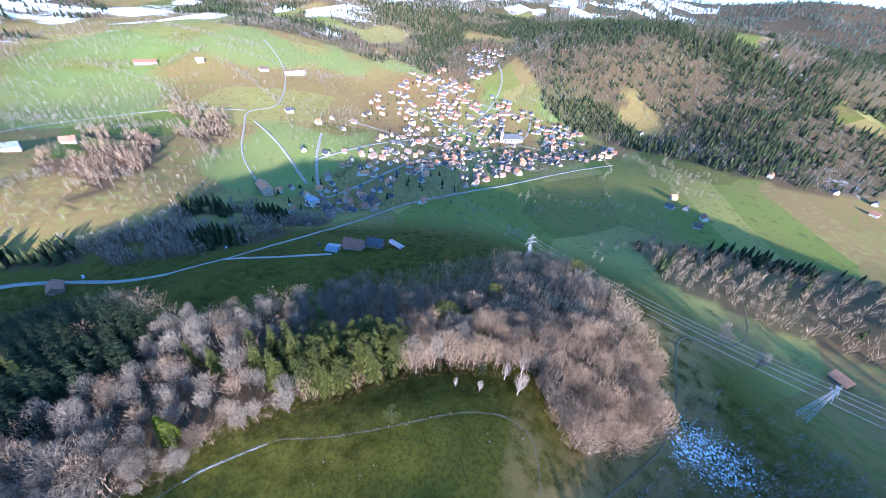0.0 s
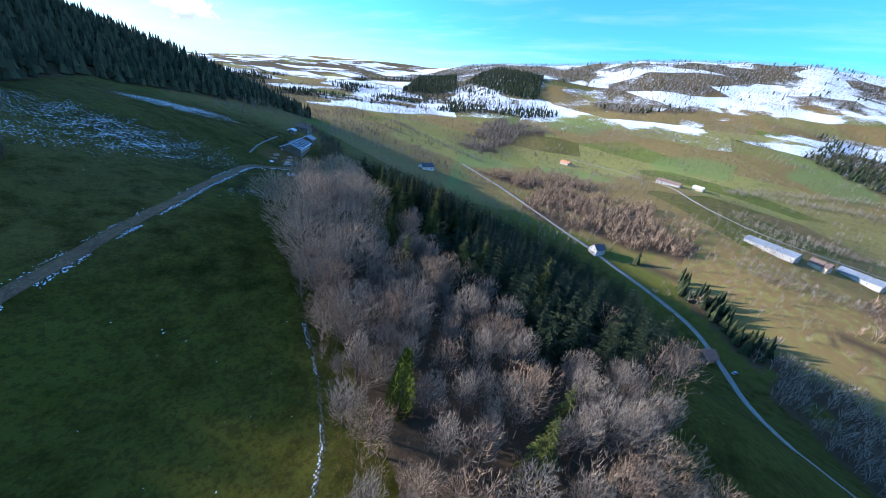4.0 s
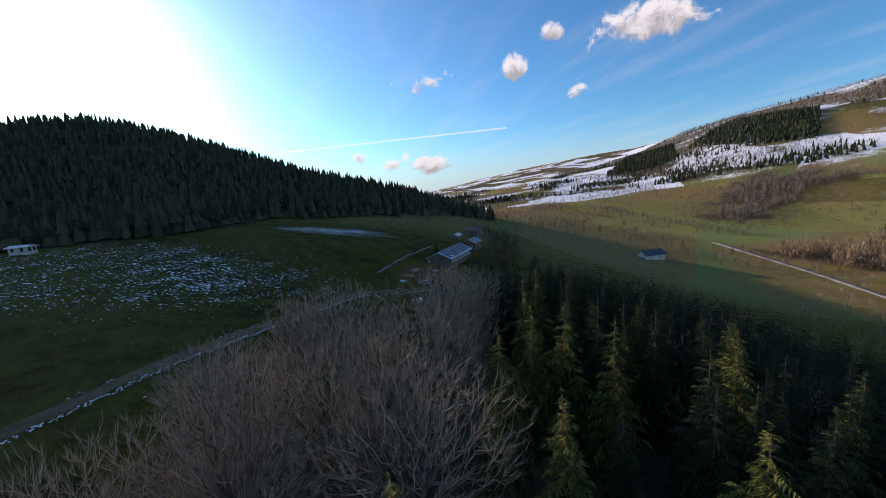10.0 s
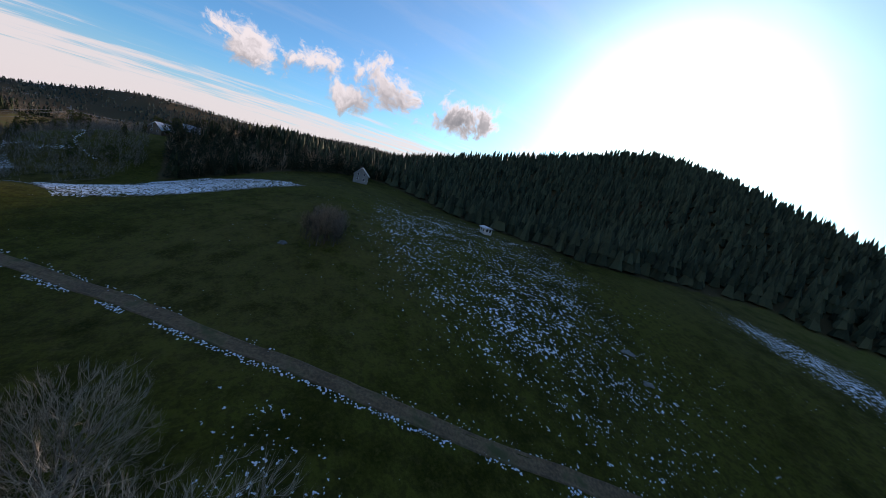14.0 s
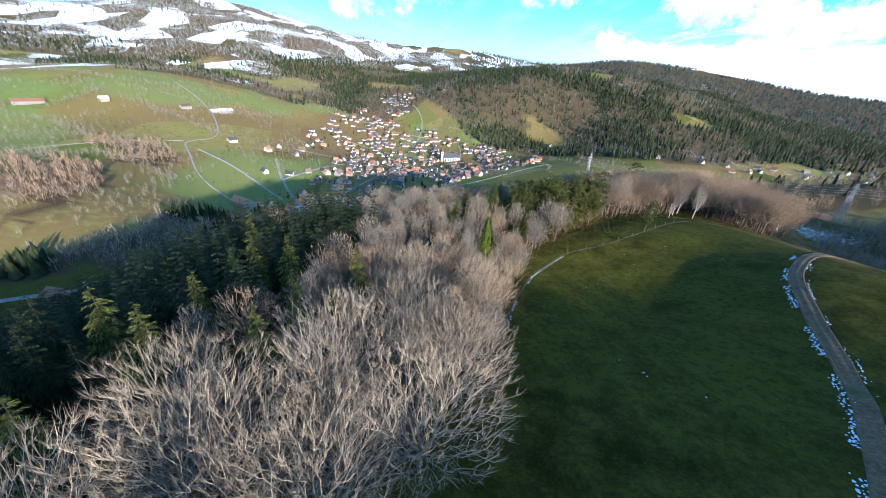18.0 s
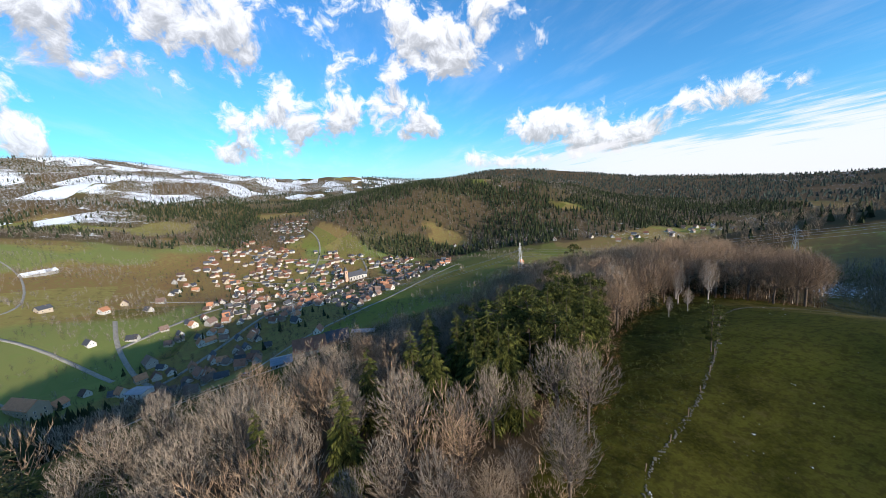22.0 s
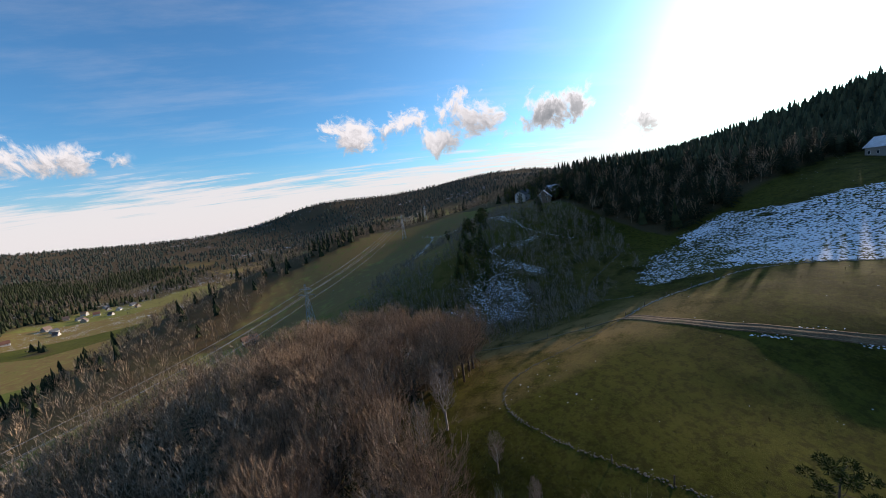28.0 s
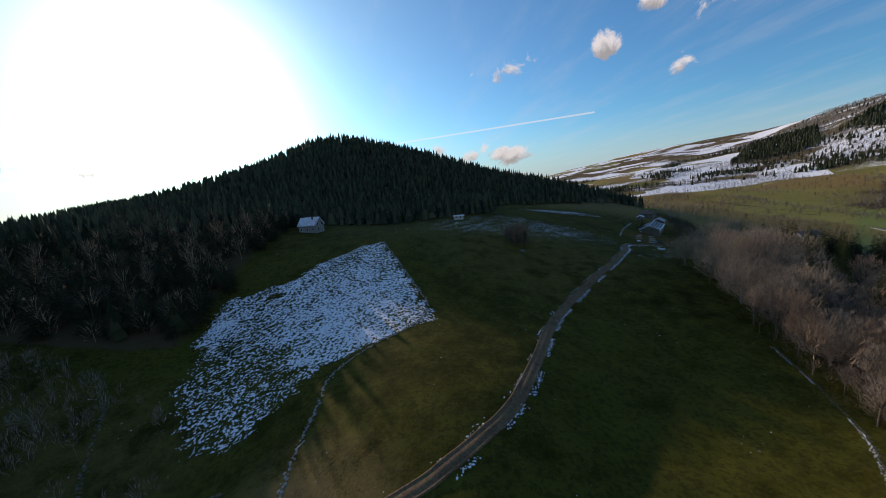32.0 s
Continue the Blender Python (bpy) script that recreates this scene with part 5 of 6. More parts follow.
dirt = plain("track_dirt", (0.160, 0.098, 0.052), 0.95, 2.2, 0.5, tint=(0.075, 0.072, 0.025))
path_earth = plain("trodden_dry_grass", (0.125, 0.098, 0.048), 0.95, 2.0, 0.4)
lane_grey = plain("lane_surface", (0.26, 0.24, 0.205), 0.9, 2.0, 0.3)
asphalt = plain("worn_asphalt", (0.17, 0.165, 0.16), 0.9, 1.5, 0.2)
gravel = plain("pale_gravel", (0.30, 0.27, 0.22), 0.95, 2.0, 0.3)
snow_white = plain("old_snow", (0.80, 0.82, 0.86), 0.6, 3.0, 0.10)
stone_grey = plain("field_stone", (0.26, 0.245, 0.225), 0.9, 3.0, 0.35, per_object=0.35)
stone_dark = plain("mossy_stone", (0.12, 0.11, 0.085), 0.95, 3.0, 0.4)
mud = plain("farm_mud", (0.075, 0.062, 0.05), 0.85, 1.2, 0.4)

BED = [(-1.65, -0.25), (-1.35, 0.15), (-1.1, 0.10), (-0.8, 0.02), (-0.4, 0.13), (0.4, 0.13), (0.8, 0.02), (1.1, 0.10), (1.35, 0.15), (1.65, -0.25)]
ribbon("track", TRACK, BED, dirt, "muddy farm track with two wheel ruts across the meadow", gap=1.2, wobble=0.8)
ribbon("valley_road", VALLEY_ROAD, [(-2.0, -0.5), (-1.8, 0.30), (0, 0.34), (1.8, 0.30), (2.0, -0.5)], lane_grey, "narrow pale asphalt road along the valley", gap=3)
ribbon("farm_drive", SPUR, [(-1.9, -0.4), (-1.7, 0.25), (1.7, 0.25), (1.9, -0.4)], gravel, "pale gravel drive to the red-roofed farm", gap=3)
ribbon("ridge_path", EAST_PATH, [(-0.6, -0.3), (-0.45, 0.05), (0.45, 0.05), (0.6, -0.3)], path_earth, "dirt path along the grassy ridge", gap=2.5, wobble=1.0)
HILL_ROAD = [(-228, 296), (-290, 330), (-345, 400), (-380, 440), (-357, 485), (-400, 560), (-463, 640), (-560, 700)]
ribbon("hill_road", HILL_ROAD, [(-1.3, -0.5), (-1.1, 0.35), (1.1, 0.35), (1.3, -0.5)], lane_grey, "pale lane climbing the far green slope", gap=5)
ROW_ROAD = [(-380, 440), (-470, 350), (-505, 250), (-470, 180), (-423, 100), (-480, 20), (-600, -30), (-650, -120), (-646, -220)]
ribbon("slope_lane", ROW_ROAD, [(-1.3, -0.6), (-1.1, 0.4), (1.1, 0.4), (1.3, -0.6)], lane_grey, "pale lane between the slope farms", gap=5)
STREETS = [[(-112, 298), (-170, 330), (-225, 400), (-262, 470)], [(-160, 330), (-120, 420), (-90, 520), (-40, 620), (0, 690), (40, 780), (30, 880)],
           [(-225, 400), (-180, 520), (-140, 640), (-90, 760), (-70, 900), (-80, 1050), (-140, 1180)], [(-270, 560), (-180, 600), (-90, 600), (0, 580), (90, 560)],
           [(-245, 760), (-140, 740), (-20, 740), (80, 720), (170, 690)], [(-240, 930), (-150, 900), (-50, 880), (60, 880)], [(-200, 345), (-280, 395), (-345, 420)]]
for line in STREETS:
    ribbon("street", line, [(-2.2, -0.6), (-2.0, 0.32), (2.0, 0.32), (2.2, -0.6)], lane_grey, "village street between gardens and houses", gap=4)


def stone_row(name, line, gap, size, mat, label, category, jitter=0.6, offset=0.0, keep=1.0, clump=0.0):
    """A heap of rough lumps strewn along a line, one mesh."""
    p, side = along(line, gap)
    ok = rng.random(len(p)) < keep
    if clump:
        ok &= fuzz(p[:, 0] + offset * 7, p[:, 1], clump, 2) > 0.46
    p, side = p[ok], side[ok]
    c = p + side * (offset + rng.normal(0, jitter, len(p)))[:, None]
    r = size * (0.5 + rng.random(len(p)))
    z = ground(c[:, 0], c[:, 1])
    rings = []
    for h, w in ((-0.15, 1.0), (0.28, 0.85)):
        a = rng.random(len(p))[:, None] * 6.28 + np.arange(5) * 1.2566
        q = r[:, None] * w * (0.7 + 0.6 * rng.random((len(p), 5)))
        rings.append(np.stack([c[:, :1] + np.cos(a) * q, c[:, 1:] + np.sin(a) * q, (z + h * r)[:, None] + 0 * a], -1))
    top = np.stack([c[:, 0], c[:, 1], z + 0.55 * r], -1)[:, None]
    V = np.concatenate(rings + [top], 1).reshape(-1, 3)
    k, i = np.arange(len(p))[:, None] * 11, np.arange(5)
    j = (i + 1) % 5
    F = np.concatenate([np.stack([k + i, k + j, k + j + 5], -1).reshape(-1, 3), np.stack([k + i, k + j + 5, k + i + 5], -1).reshape(-1, 3), np.stack([k + i + 5, k + j + 5, k + 10 + 0 * i], -1).reshape(-1, 3)])
    ob = new(name, mesh_of(name, V, F))
    ob.data.materials.append(mat)
    return tagged(ob, label, category, kind="stuff")


stone_row("snow_bank", TRACK[:-2], 0.10, 0.15, snow_white, "ridge of old snow beside the farm track", "snow", 0.34, -1.85, 0.6, 6.0)
stone_row("snow_bank", TRACK[:-2], 0.20, 0.12, snow_white, "broken ridge of old snow beside the farm track", "snow", 0.35, 1.8, 0.5, 5.0)
stone_row("dry_stone_wall", WALL, 0.16, 0.14, stone_dark, "low tumbled dry-stone wall round the meadow", "wall", 0.20, 0.0, 0.8)
stone_row("wall_snow", WALL[:6], 0.2, 0.12, snow_white, "snow lying along the low stone wall", "snow", 0.2, 0.4, 0.8, 9.0)
stone_row("field_wall", FIELD_EDGE, 0.45, 0.32, stone_grey, "low stone edge between grass and snowy field", "wall", 0.25)
stone_row("yard_wall", [(-24, -144), (-28, -132), (-36, -127)], 0.2, 0.24, snow_white, "snow-topped stone wall below the farm track", "wall", 0.25, 0.0, 0.55, 5.0)
stone_row("yard_wall", [(-36, -127), (-43, -135), (-47, -142)], 0.2, 0.22, stone_grey, "tumbled stone wall below the farmyard", "wall", 0.3)
stone_row("yard_wall", [(-29, -165), (-40, -181), (-54, -197), (-66, -210)], 0.25, 0.3, stone_grey, "snow-dusted stone wall behind the farmyard", "wall", 0.3)
stone_row("terrace_wall", [(150, 12), (166, 18), (182, 6), (195, -20)], 0.3, 0.26, stone_dark, "tumbled terrace wall on the rough slope", "wall", 0.4)
stone_row("terrace_wall", [(218, -10), (238, 6), (262, 4)], 0.3, 0.28, snow_white, "snow-covered terrace wall on the rough slope", "wall", 0.5, 0.0, 0.6, 9.0)
stone_row("terrace_wall", [(196, 12), (214, 22), (240, 30)], 0.3, 0.26, snow_white, "snow-covered terrace step on the rough slope", "wall", 0.5, 0.0, 0.6, 9.0)

# ---- houses ----
render_white = plain("white_render", (0.46, 0.44, 0.41), 0.85, 3.0, 0.12, per_object=0.3)
render_cream = plain("cream_render", (0.36, 0.30, 0.23), 0.85, 3.0, 0.12, per_object=0.3)
render_grey = plain("grey_render", (0.30, 0.285, 0.265), 0.85, 3.0, 0.15, per_object=0.15)
sandstone = plain("sandstone", (0.48, 0.30, 0.21), 0.85, 3.0, 0.2)
timber = plain("weathered_timber", (0.16, 0.115, 0.08), 0.85, 4.0, 0.35)
tile_red = plain("red_roof_tiles", (0.27, 0.125, 0.08), 0.8, 5.0, 0.3, per_object=0.3)
tile_orange = plain("orange_roof_tiles", (0.42, 0.19, 0.10), 0.8, 5.0, 0.25, per_object=0.2)
tile_brown = plain("brown_roof_tiles", (0.15, 0.10, 0.08), 0.8, 5.0, 0.3, per_object=0.3)
slate = plain("dark_slate", (0.065, 0.068, 0.078), 0.65, 5.0, 0.25, per_object=0.3)
roof_snow = plain("snowy_roof", (0.62, 0.64, 0.68), 0.7, 0.9, 0.22, tint=(0.20, 0.20, 0.21))
iron_sheet = plain("grey_roof_sheets", (0.23, 0.25, 0.28), 0.5, 2.0, 0.25, metal=0.4)
frame_white = plain("window_paint", (0.70, 0.68, 0.64), 0.6, 8.0, 0.08)
door_wood = plain("door_wood", (0.20, 0.10, 0.055), 0.6, 6.0, 0.25)
gm, gn = material("dark_window_glass")
finish(gn, gn.mix(gn.noise(gn.put("ShaderNodeTexCoord").outputs["Object"], 0.7), (0.012, 0.014, 0.017), (0.035, 0.040, 0.048)), 0.12, spec=0.6)


def slab(bm, x0, y0, z0, x1, y1, z1):
    """A block between two corners."""
    vs = [bm.verts.new(c) for c in ((x0, y0, z0), (x1, y0, z0), (x1, y1, z0), (x0, y1, z0), (x0, y0, z1), (x1, y0, z1), (x1, y1, z1), (x0, y1, z1))]
    for f in ((3, 2, 1, 0), (4, 5, 6, 7), (0, 1, 5, 4), (1, 2, 6, 5), (2, 3, 7, 6), (3, 0, 4, 7)):
        bm.faces.new([vs[i] for i in f])
    return vs


def made(bm, name, smooth=False):
    me = bpy.data.meshes.new(name)
    bmesh.ops.recalc_face_normals(bm, faces=bm.faces)
    bm.to_mesh(me)
    bm.free()
    return me


def gable_walls(w, l, h, rise, name="wall"):
    """Four walls under a gable roof: w across the gable, l along the ridge."""
    bm = bmesh.new()
    a, b = w / 2, l / 2
    v = [bm.verts.new(c) for c in ((-a, -b, -1.5), (a, -b, -1.5), (a, b, -1.5), (-a, b, -1.5), (-a, -b, h), (a, -b, h), (a, b, h), (-a, b, h), (0, -b, h + rise), (0, b, h + rise))]
    for f in ((0, 1, 5, 8, 4), (2, 3, 7, 9, 6), (1, 2, 6, 5), (3, 0, 4, 7), (4, 8, 9, 7), (8, 5, 6, 9)):
        bm.faces.new([v[i] for i in f])
    return made(bm, name)


def gable_roof(w, l, h, rise, over=0.6, thick=0.22, name="roof"):
    """Two thick roof slopes that meet at the ridge and overhang the walls."""
    bm = bmesh.new()
    a, b, k = w / 2, l / 2 + over, rise / (w / 2)
    low = h - over * k
    section = [(-a - over, low), (0, h + rise), (a + over, low), (a + over, low + thick), (0, h + rise + thick * 1.25), (-a - over, low + thick)]
    ends = [[bm.verts.new((x, y, z + 0.02)) for x, z in section] for y in (-b, b)]
    for i in range(6):
        j = (i + 1) % 6
        bm.faces.new((ends[0][i], ends[0][j], ends[1][j], ends[1][i]))
    for e, order in ((ends[0], (0, 1, 4, 5)), (ends[0], (1, 2, 3, 4)), (ends[1], (0, 1, 4, 5)), (ends[1], (1, 2, 3, 4))):
        bm.faces.new([e[i] for i in order])
    return made(bm, name)


def block(name, w, d, h):
    bm = bmesh.new()
    slab(bm, -w / 2, -d / 2, 0, w / 2, d / 2, h)
    return made(bm, name)


PANE, FRAME, SHUT = block("pane", 0.95, 0.10, 1.25), block("window_frame", 1.2, 0.07, 1.5), block("shutter", 0.45, 0.08, 1.4)
FRAME.materials.append(frame_white), PANE.materials.append(gm), SHUT.materials.append(door_wood)
DOOR = block("door", 1.05, 0.12, 2.1)
DOOR.materials.append(door_wood)
STACK = block("chimney", 0.7, 0.7, 2.0)
STACK.materials.append(tile_brown)


bm = bmesh.new()
slab(bm, -0.6, -0.04, 0, 0.6, 0.03, 1.5)
slab(bm, -0.45, -0.07, 0.14, 0.45, -0.04, 1.36)
bm.faces.ensure_lookup_table()
for f in bm.faces[6:]:
    f.material_index = 1
FAR_WINDOW = made(bm, "window")
FAR_WINDOW.materials.append(frame_white), FAR_WINDOW.materials.append(gm)


def far_window(parent, x, y, z, turn):
    w = part("window", FAR_WINDOW, None, parent)
    w.matrix_local = pose(x, y, z, 0, 0, turn)


def window(parent, x, y, z, turn, size=1.0):
    """A framed pane set proud of a wall; y points out of it at turn 0."""
    f = part("window", FRAME, None, parent)
    f.matrix_local = pose(x, y, z, 0, 0, turn) @ Matrix.Diagonal((size, 1, size, 1))
    p = part("pane", PANE, None, f)
    p.matrix_local = pose(0, -0.02, 0.12)


def house(name, w, l, h, rise, wall_mat, roof_mat, label, category="house", group="", rows=2, cols=2, chimney=True, door=True, size=1.0, far=False):
    root = new(name)
    part("wall", gable_walls(w, l, h, rise), wall_mat, root)
    part("roof", gable_roof(w, l, h, rise), roof_mat, root)
    if far:
        for sgn in (-1, 1):
            far_window(root, sgn * (w / 2 + 0.03), -l * 0.22, 1.0, 90 * sgn), far_window(root, sgn * (w / 2 + 0.03), l * 0.22, 1.0, 90 * sgn)
            far_window(root, -w * 0.2, sgn * (l / 2 + 0.03), h * 0.62, 0 if sgn < 0 else 180), far_window(root, w * 0.2, sgn * (l / 2 + 0.03), h * 0.62, 0 if sgn < 0 else 180)
    for k in range(0 if far else rows):
        z = 0.9 + k * 2.7
        if z + 1.6 > h + 0.4:
            continue
        for c in range(cols):
            y = (c + 0.5) / cols * l - l / 2
            window(root, w / 2 + 0.03, y, z, 90, size), window(root, -w / 2 - 0.03, y, z, -90, size)
    for sgn in () if far else (-1, 1):
        for z in (0.9, 3.6)[: max(1, rows)]:
            for x in (-w * 0.22, w * 0.22):
                if z + 1.5 < h + rise * 0.55:
                    window(root, x, sgn * (l / 2 + 0.03), z, 0 if sgn < 0 else 180, size)
    if door:
        d = part("door", DOOR, None, root)
        d.matrix_local = pose(0, -l / 2 - 0.04, 0)
    if chimney:
        c = part("chimney", STACK, None, root)
        c.matrix_local = pose(w * 0.14, l * 0.2, h + rise * 0.62)
    return tagged(root, label, category, group)


def settle(ob, x, y, turn, sink=0.0):
    ob.matrix_basis = pose(x, y, at_ground(x, y, -sink), 0, 0, turn)
    return ob


KINDS = [(8.5, 11, 3.9, 4.8, render_white, tile_red, "white rendered house with a steep red tiled roof"), (9, 10, 4.0, 5.0, render_cream, tile_brown, "cream rendered house with a brown tiled roof"),
         (8, 12, 2.8, 4.4, render_white, slate, "white low house with a dark slate roof"), (8.5, 10, 4.2, 4.4, render_cream, tile_orange, "cream house with a bright orange tiled roof"),
         (9.5, 12, 4.2, 5.2, render_grey, tile_brown, "grey rendered house with a weathered brown roof"), (8, 9, 2.8, 4.2, render_white, tile_brown, "small white house with a brown tiled roof"),
         (9, 11, 4.4, 4.8, render_white, tile_orange, "white house with an orange tiled roof and chimney")]
MIX = [0, 2, 2, 5, 6, 1, 2, 4, 3, 5, 0, 2, 1, 2, 5]
protos = [house("house", *k[:6], k[6], group="village houses", far=True, door=False) for k in KINDS]
hx, hy = scatter(-305, 282, 222, 1390, 15.5, lambda x, y: inside(x, y, VILLAGE))
street_gap = np.min([near_line(hx, hy, along(s_, 12.0)[0].tolist()) for s_ in STREETS + [VALLEY_ROAD]], 0)
ok = (street_gap > 6.0) & (street_gap < 95) & (np.hypot(hx - 9, hy - 740) > 27) & (fuzz(hx, hy, 55.0, 2) > 0.38) & (fuzz(hx, hy, 21.0, 2) > 0.36) & ((hx > -205) | (rng.random(len(hx)) < 0.62))
hx, hy = hx[ok], hy[ok]
order = np.argsort(hy)
hx, hy = hx[order], hy[order]
for x, y in zip(hx[:285], hy[:285]):
    turn = 25 + 30 * math.floor(3 * rng.random()) + rng.normal(0, 10) + 90 * (rng.random() < 0.4)
    k = MIX[int(rng.integers(0, len(MIX)))]
    one = copy_thing(protos[k], pose(x, y, at_ground(x, y), 0, 0, turn))
    one.scale = (0.66 + 0.28 * rng.random(), 0.60 + 0.40 * rng.random(), 0.66 + 0.24 * rng.random())
wall_heap, roof_heap = [Heap(), Heap()], [Heap(), Heap(), Heap()]
for x, y in zip(hx[285:], hy[285:]):
    w, l, h, a = 3.2 + 1.4 * rng.random(), 4.0 + 2.2 * rng.random(), 2.4 + 1.8 * rng.random(), rng.random() * 3.14
    c, s_, z, top = math.cos(a), math.sin(a), at_ground(x, y), 3.2 + 1.4 * rng.random()
    box = [(x + c * u * w - s_ * v * l, y + s_ * u * w + c * v * l, z + q) for q in (-1.5, h) for u, v in ((-1, -1), (1, -1), (1, 1), (-1, 1))]
    ridge = [(x - s_ * v * l, y + c * v * l, z + h + top) for v in (-1, 1)]
    wall_heap[int(rng.random() < 0.3)].add(box + ridge, [(0, 1, 5), (0, 5, 4), (1, 2, 6), (1, 6, 5), (2, 3, 7), (2, 7, 6), (3, 0, 4), (3, 4, 7), (4, 5, 8), (6, 7, 9)])
    eave = [(x + c * u * (w + 0.6) - s_ * v * (l + 0.5), y + s_ * u * (w + 0.6) + c * v * (l + 0.5), z + h - 0.35) for u, v in ((-1, -1), (1, -1), (1, 1), (-1, 1))]
    peak = [(x - s_ * v * (l + 0.5), y + c * v * (l + 0.5), z + h + top + 0.15) for v in (-1, 1)]
    roof_heap[int(rng.integers(0, 3))].add(eave + peak, [(0, 4, 5), (0, 5, 3), (1, 2, 5), (1, 5, 4), (0, 1, 4), (2, 3, 5)])
far_houses = new("far_houses")
for heap, mat in zip(wall_heap + roof_heap, (render_white, render_cream, tile_brown, slate, tile_red)):
    part("wall" if heap in wall_heap else "roof", heap.mesh("wall"), mat, far_houses)
tagged(far_houses, "houses of the far end of the village, white walls under brown roofs", "houses", kind="stuff")
for proto, (x, y) in zip(protos, ((-128, 330), (-150, 312), (-60, 415), (-100, 392), (-185, 372), (20, 470), (60, 520))):
    settle(proto, x, y, 40)
FOOT_HOUSES = [(278, 890), (310, 842), (356, 775), (400, 721), (439, 664), (516, 643), (626, 640), (730, 644), (273, 504), (284, 476), (299, 453), (264, 472), (285, 424), (295, 866), (330, 815), (378, 748)]
WEST_HOUSES = [(-250, 407), (-222, 422), (-204, 445), (-286, 496), (-286, 536), (-250, 514), (-257, 560), (-179, 343), (-163, 300), (-161, 269), (-116, 239), (-110, 271), (-91, 330)]
EAST_HOUSES = [(805, 600), (818, 632), (790, 640), (842, 610), (860, 640), (830, 660), (800, 668), (875, 605), (772, 620), (848, 580), (690, 600), (660, 640), (715, 622), (580, 600), (560, 630), (610, 612), (540, 590), (885, 660), (910, 640), (815, 700)]
for k, (x, y) in enumerate(FOOT_HOUSES + WEST_HOUSES + EAST_HOUSES):
    copy_thing(protos[MIX[k % 15]], pose(x, y, at_ground(x, y), 0, 0, 37 * k % 180)).scale = (0.85, 0.85, 0.85)

# ---- the church ----
church = new("church")
part("nave", gable_walls(15, 34, 10, 8, "nave"), render_white, church)
part("roof", gable_roof(15, 34, 10, 8, 0.7, 0.4), slate, church)
for sgn in (-1, 1):
    for k in range(5):
        f = part("window", block("window", 1.7, 0.14, 5.2), gm, church, "tall arched dark church window")
        f.matrix_local = pose(sgn * 7.53, -13 + 6.5 * k, 2.6, 0, 0, 90)
bm = bmesh.new()
slab(bm, -3.2, -3.2, -1.5, 3.2, 3.2, 23)
slab(bm, -3.5, -3.5, 22.2, 3.5, 3.5, 23.1)
slab(bm, -3.4, -3.4, 14.0, 3.4, 3.4, 14.5)
tower = part("tower", made(bm, "tower"), sandstone, church, "reddish sandstone bell tower")
tower.matrix_local = pose(0, 20.3, 0)
bm = bmesh.new()
bmesh.ops.create_cone(bm, cap_ends=True, segments=4, radius1=5.0, radius2=0.05, depth=9, matrix=pose(0, 0, 27.6, 0, 0, 45))
part("spire", made(bm, "spire"), slate, tower)
for turn in (0, 90, 180, 270):
    louvre = part("louvre", block("louvre", 1.6, 0.16, 3.4), timber, tower)
    louvre.matrix_local = pose(0, 0, 17.2, 0, 0, turn) @ pose(0, -3.26, 0)
choir = part("choir", gable_walls(9, 9, 8, 5, "choir"), render_white, church)
choir.matrix_local = pose(0, -21.4, 0)
part("roof", gable_roof(9, 9, 8, 5, 0.5, 0.3), slate, choir)
settle(tagged(church, "white church with a dark roof and reddish stone tower", "church"), 9, 740, 118, 0.5)

# ---- farms and houses on the slopes ----
settle(house("apartment_house", 12, 25, 7.5, 4.6, render_cream, tile_orange, "long cream house with an orange tiled roof", cols=6, rows=3), -219, 292, 62)
block_house = house("house", 11, 15, 8.2, 0.5, render_white, iron_sheet, "white flat-roofed block with rows of windows", cols=4, rows=3, chimney=False)
settle(block_house, -160, 304, 70)
settle(house("farmhouse", 9, 14, 4.2, 4.4, render_cream, tile_red, "low farmhouse with a large red tiled roof"), -12, 170, 100)
settle(house("barn", 9, 11, 4.0, 3.6, timber, slate, "dark-roofed timber barn beside the farmhouse", "barn", rows=1), 0, 180, 100)
settle(house("shed", 8, 8, 2.6, 1.2, render_grey, iron_sheet, "low grey shed with a sheet roof", "shed", rows=1, chimney=False), -23, 160, 100)
settle(house("shed", 3.5, 12, 2.2, 0.8, timber, iron_sheet, "long narrow shed in the grass", "shed", rows=0, chimney=False, door=False), 14, 186, 70)
settle(house("barn", 8.5, 11, 3.6, 3.2, timber, tile_red, "old barn with a rusty red tiled roof by the road", "barn", rows=1, chimney=False), -196, 76, 60)
settle(house("house", 8, 12, 4.6, 3.8, render_white, slate, "white house with a dark roof by the valley road"), -258, -20, 70)
settle(house("barn", 9, 17, 3.6, 3.4, render_white, slate, "white-walled barn with a dark roof on the green slope", "barn", rows=1), -243, -224, 85)
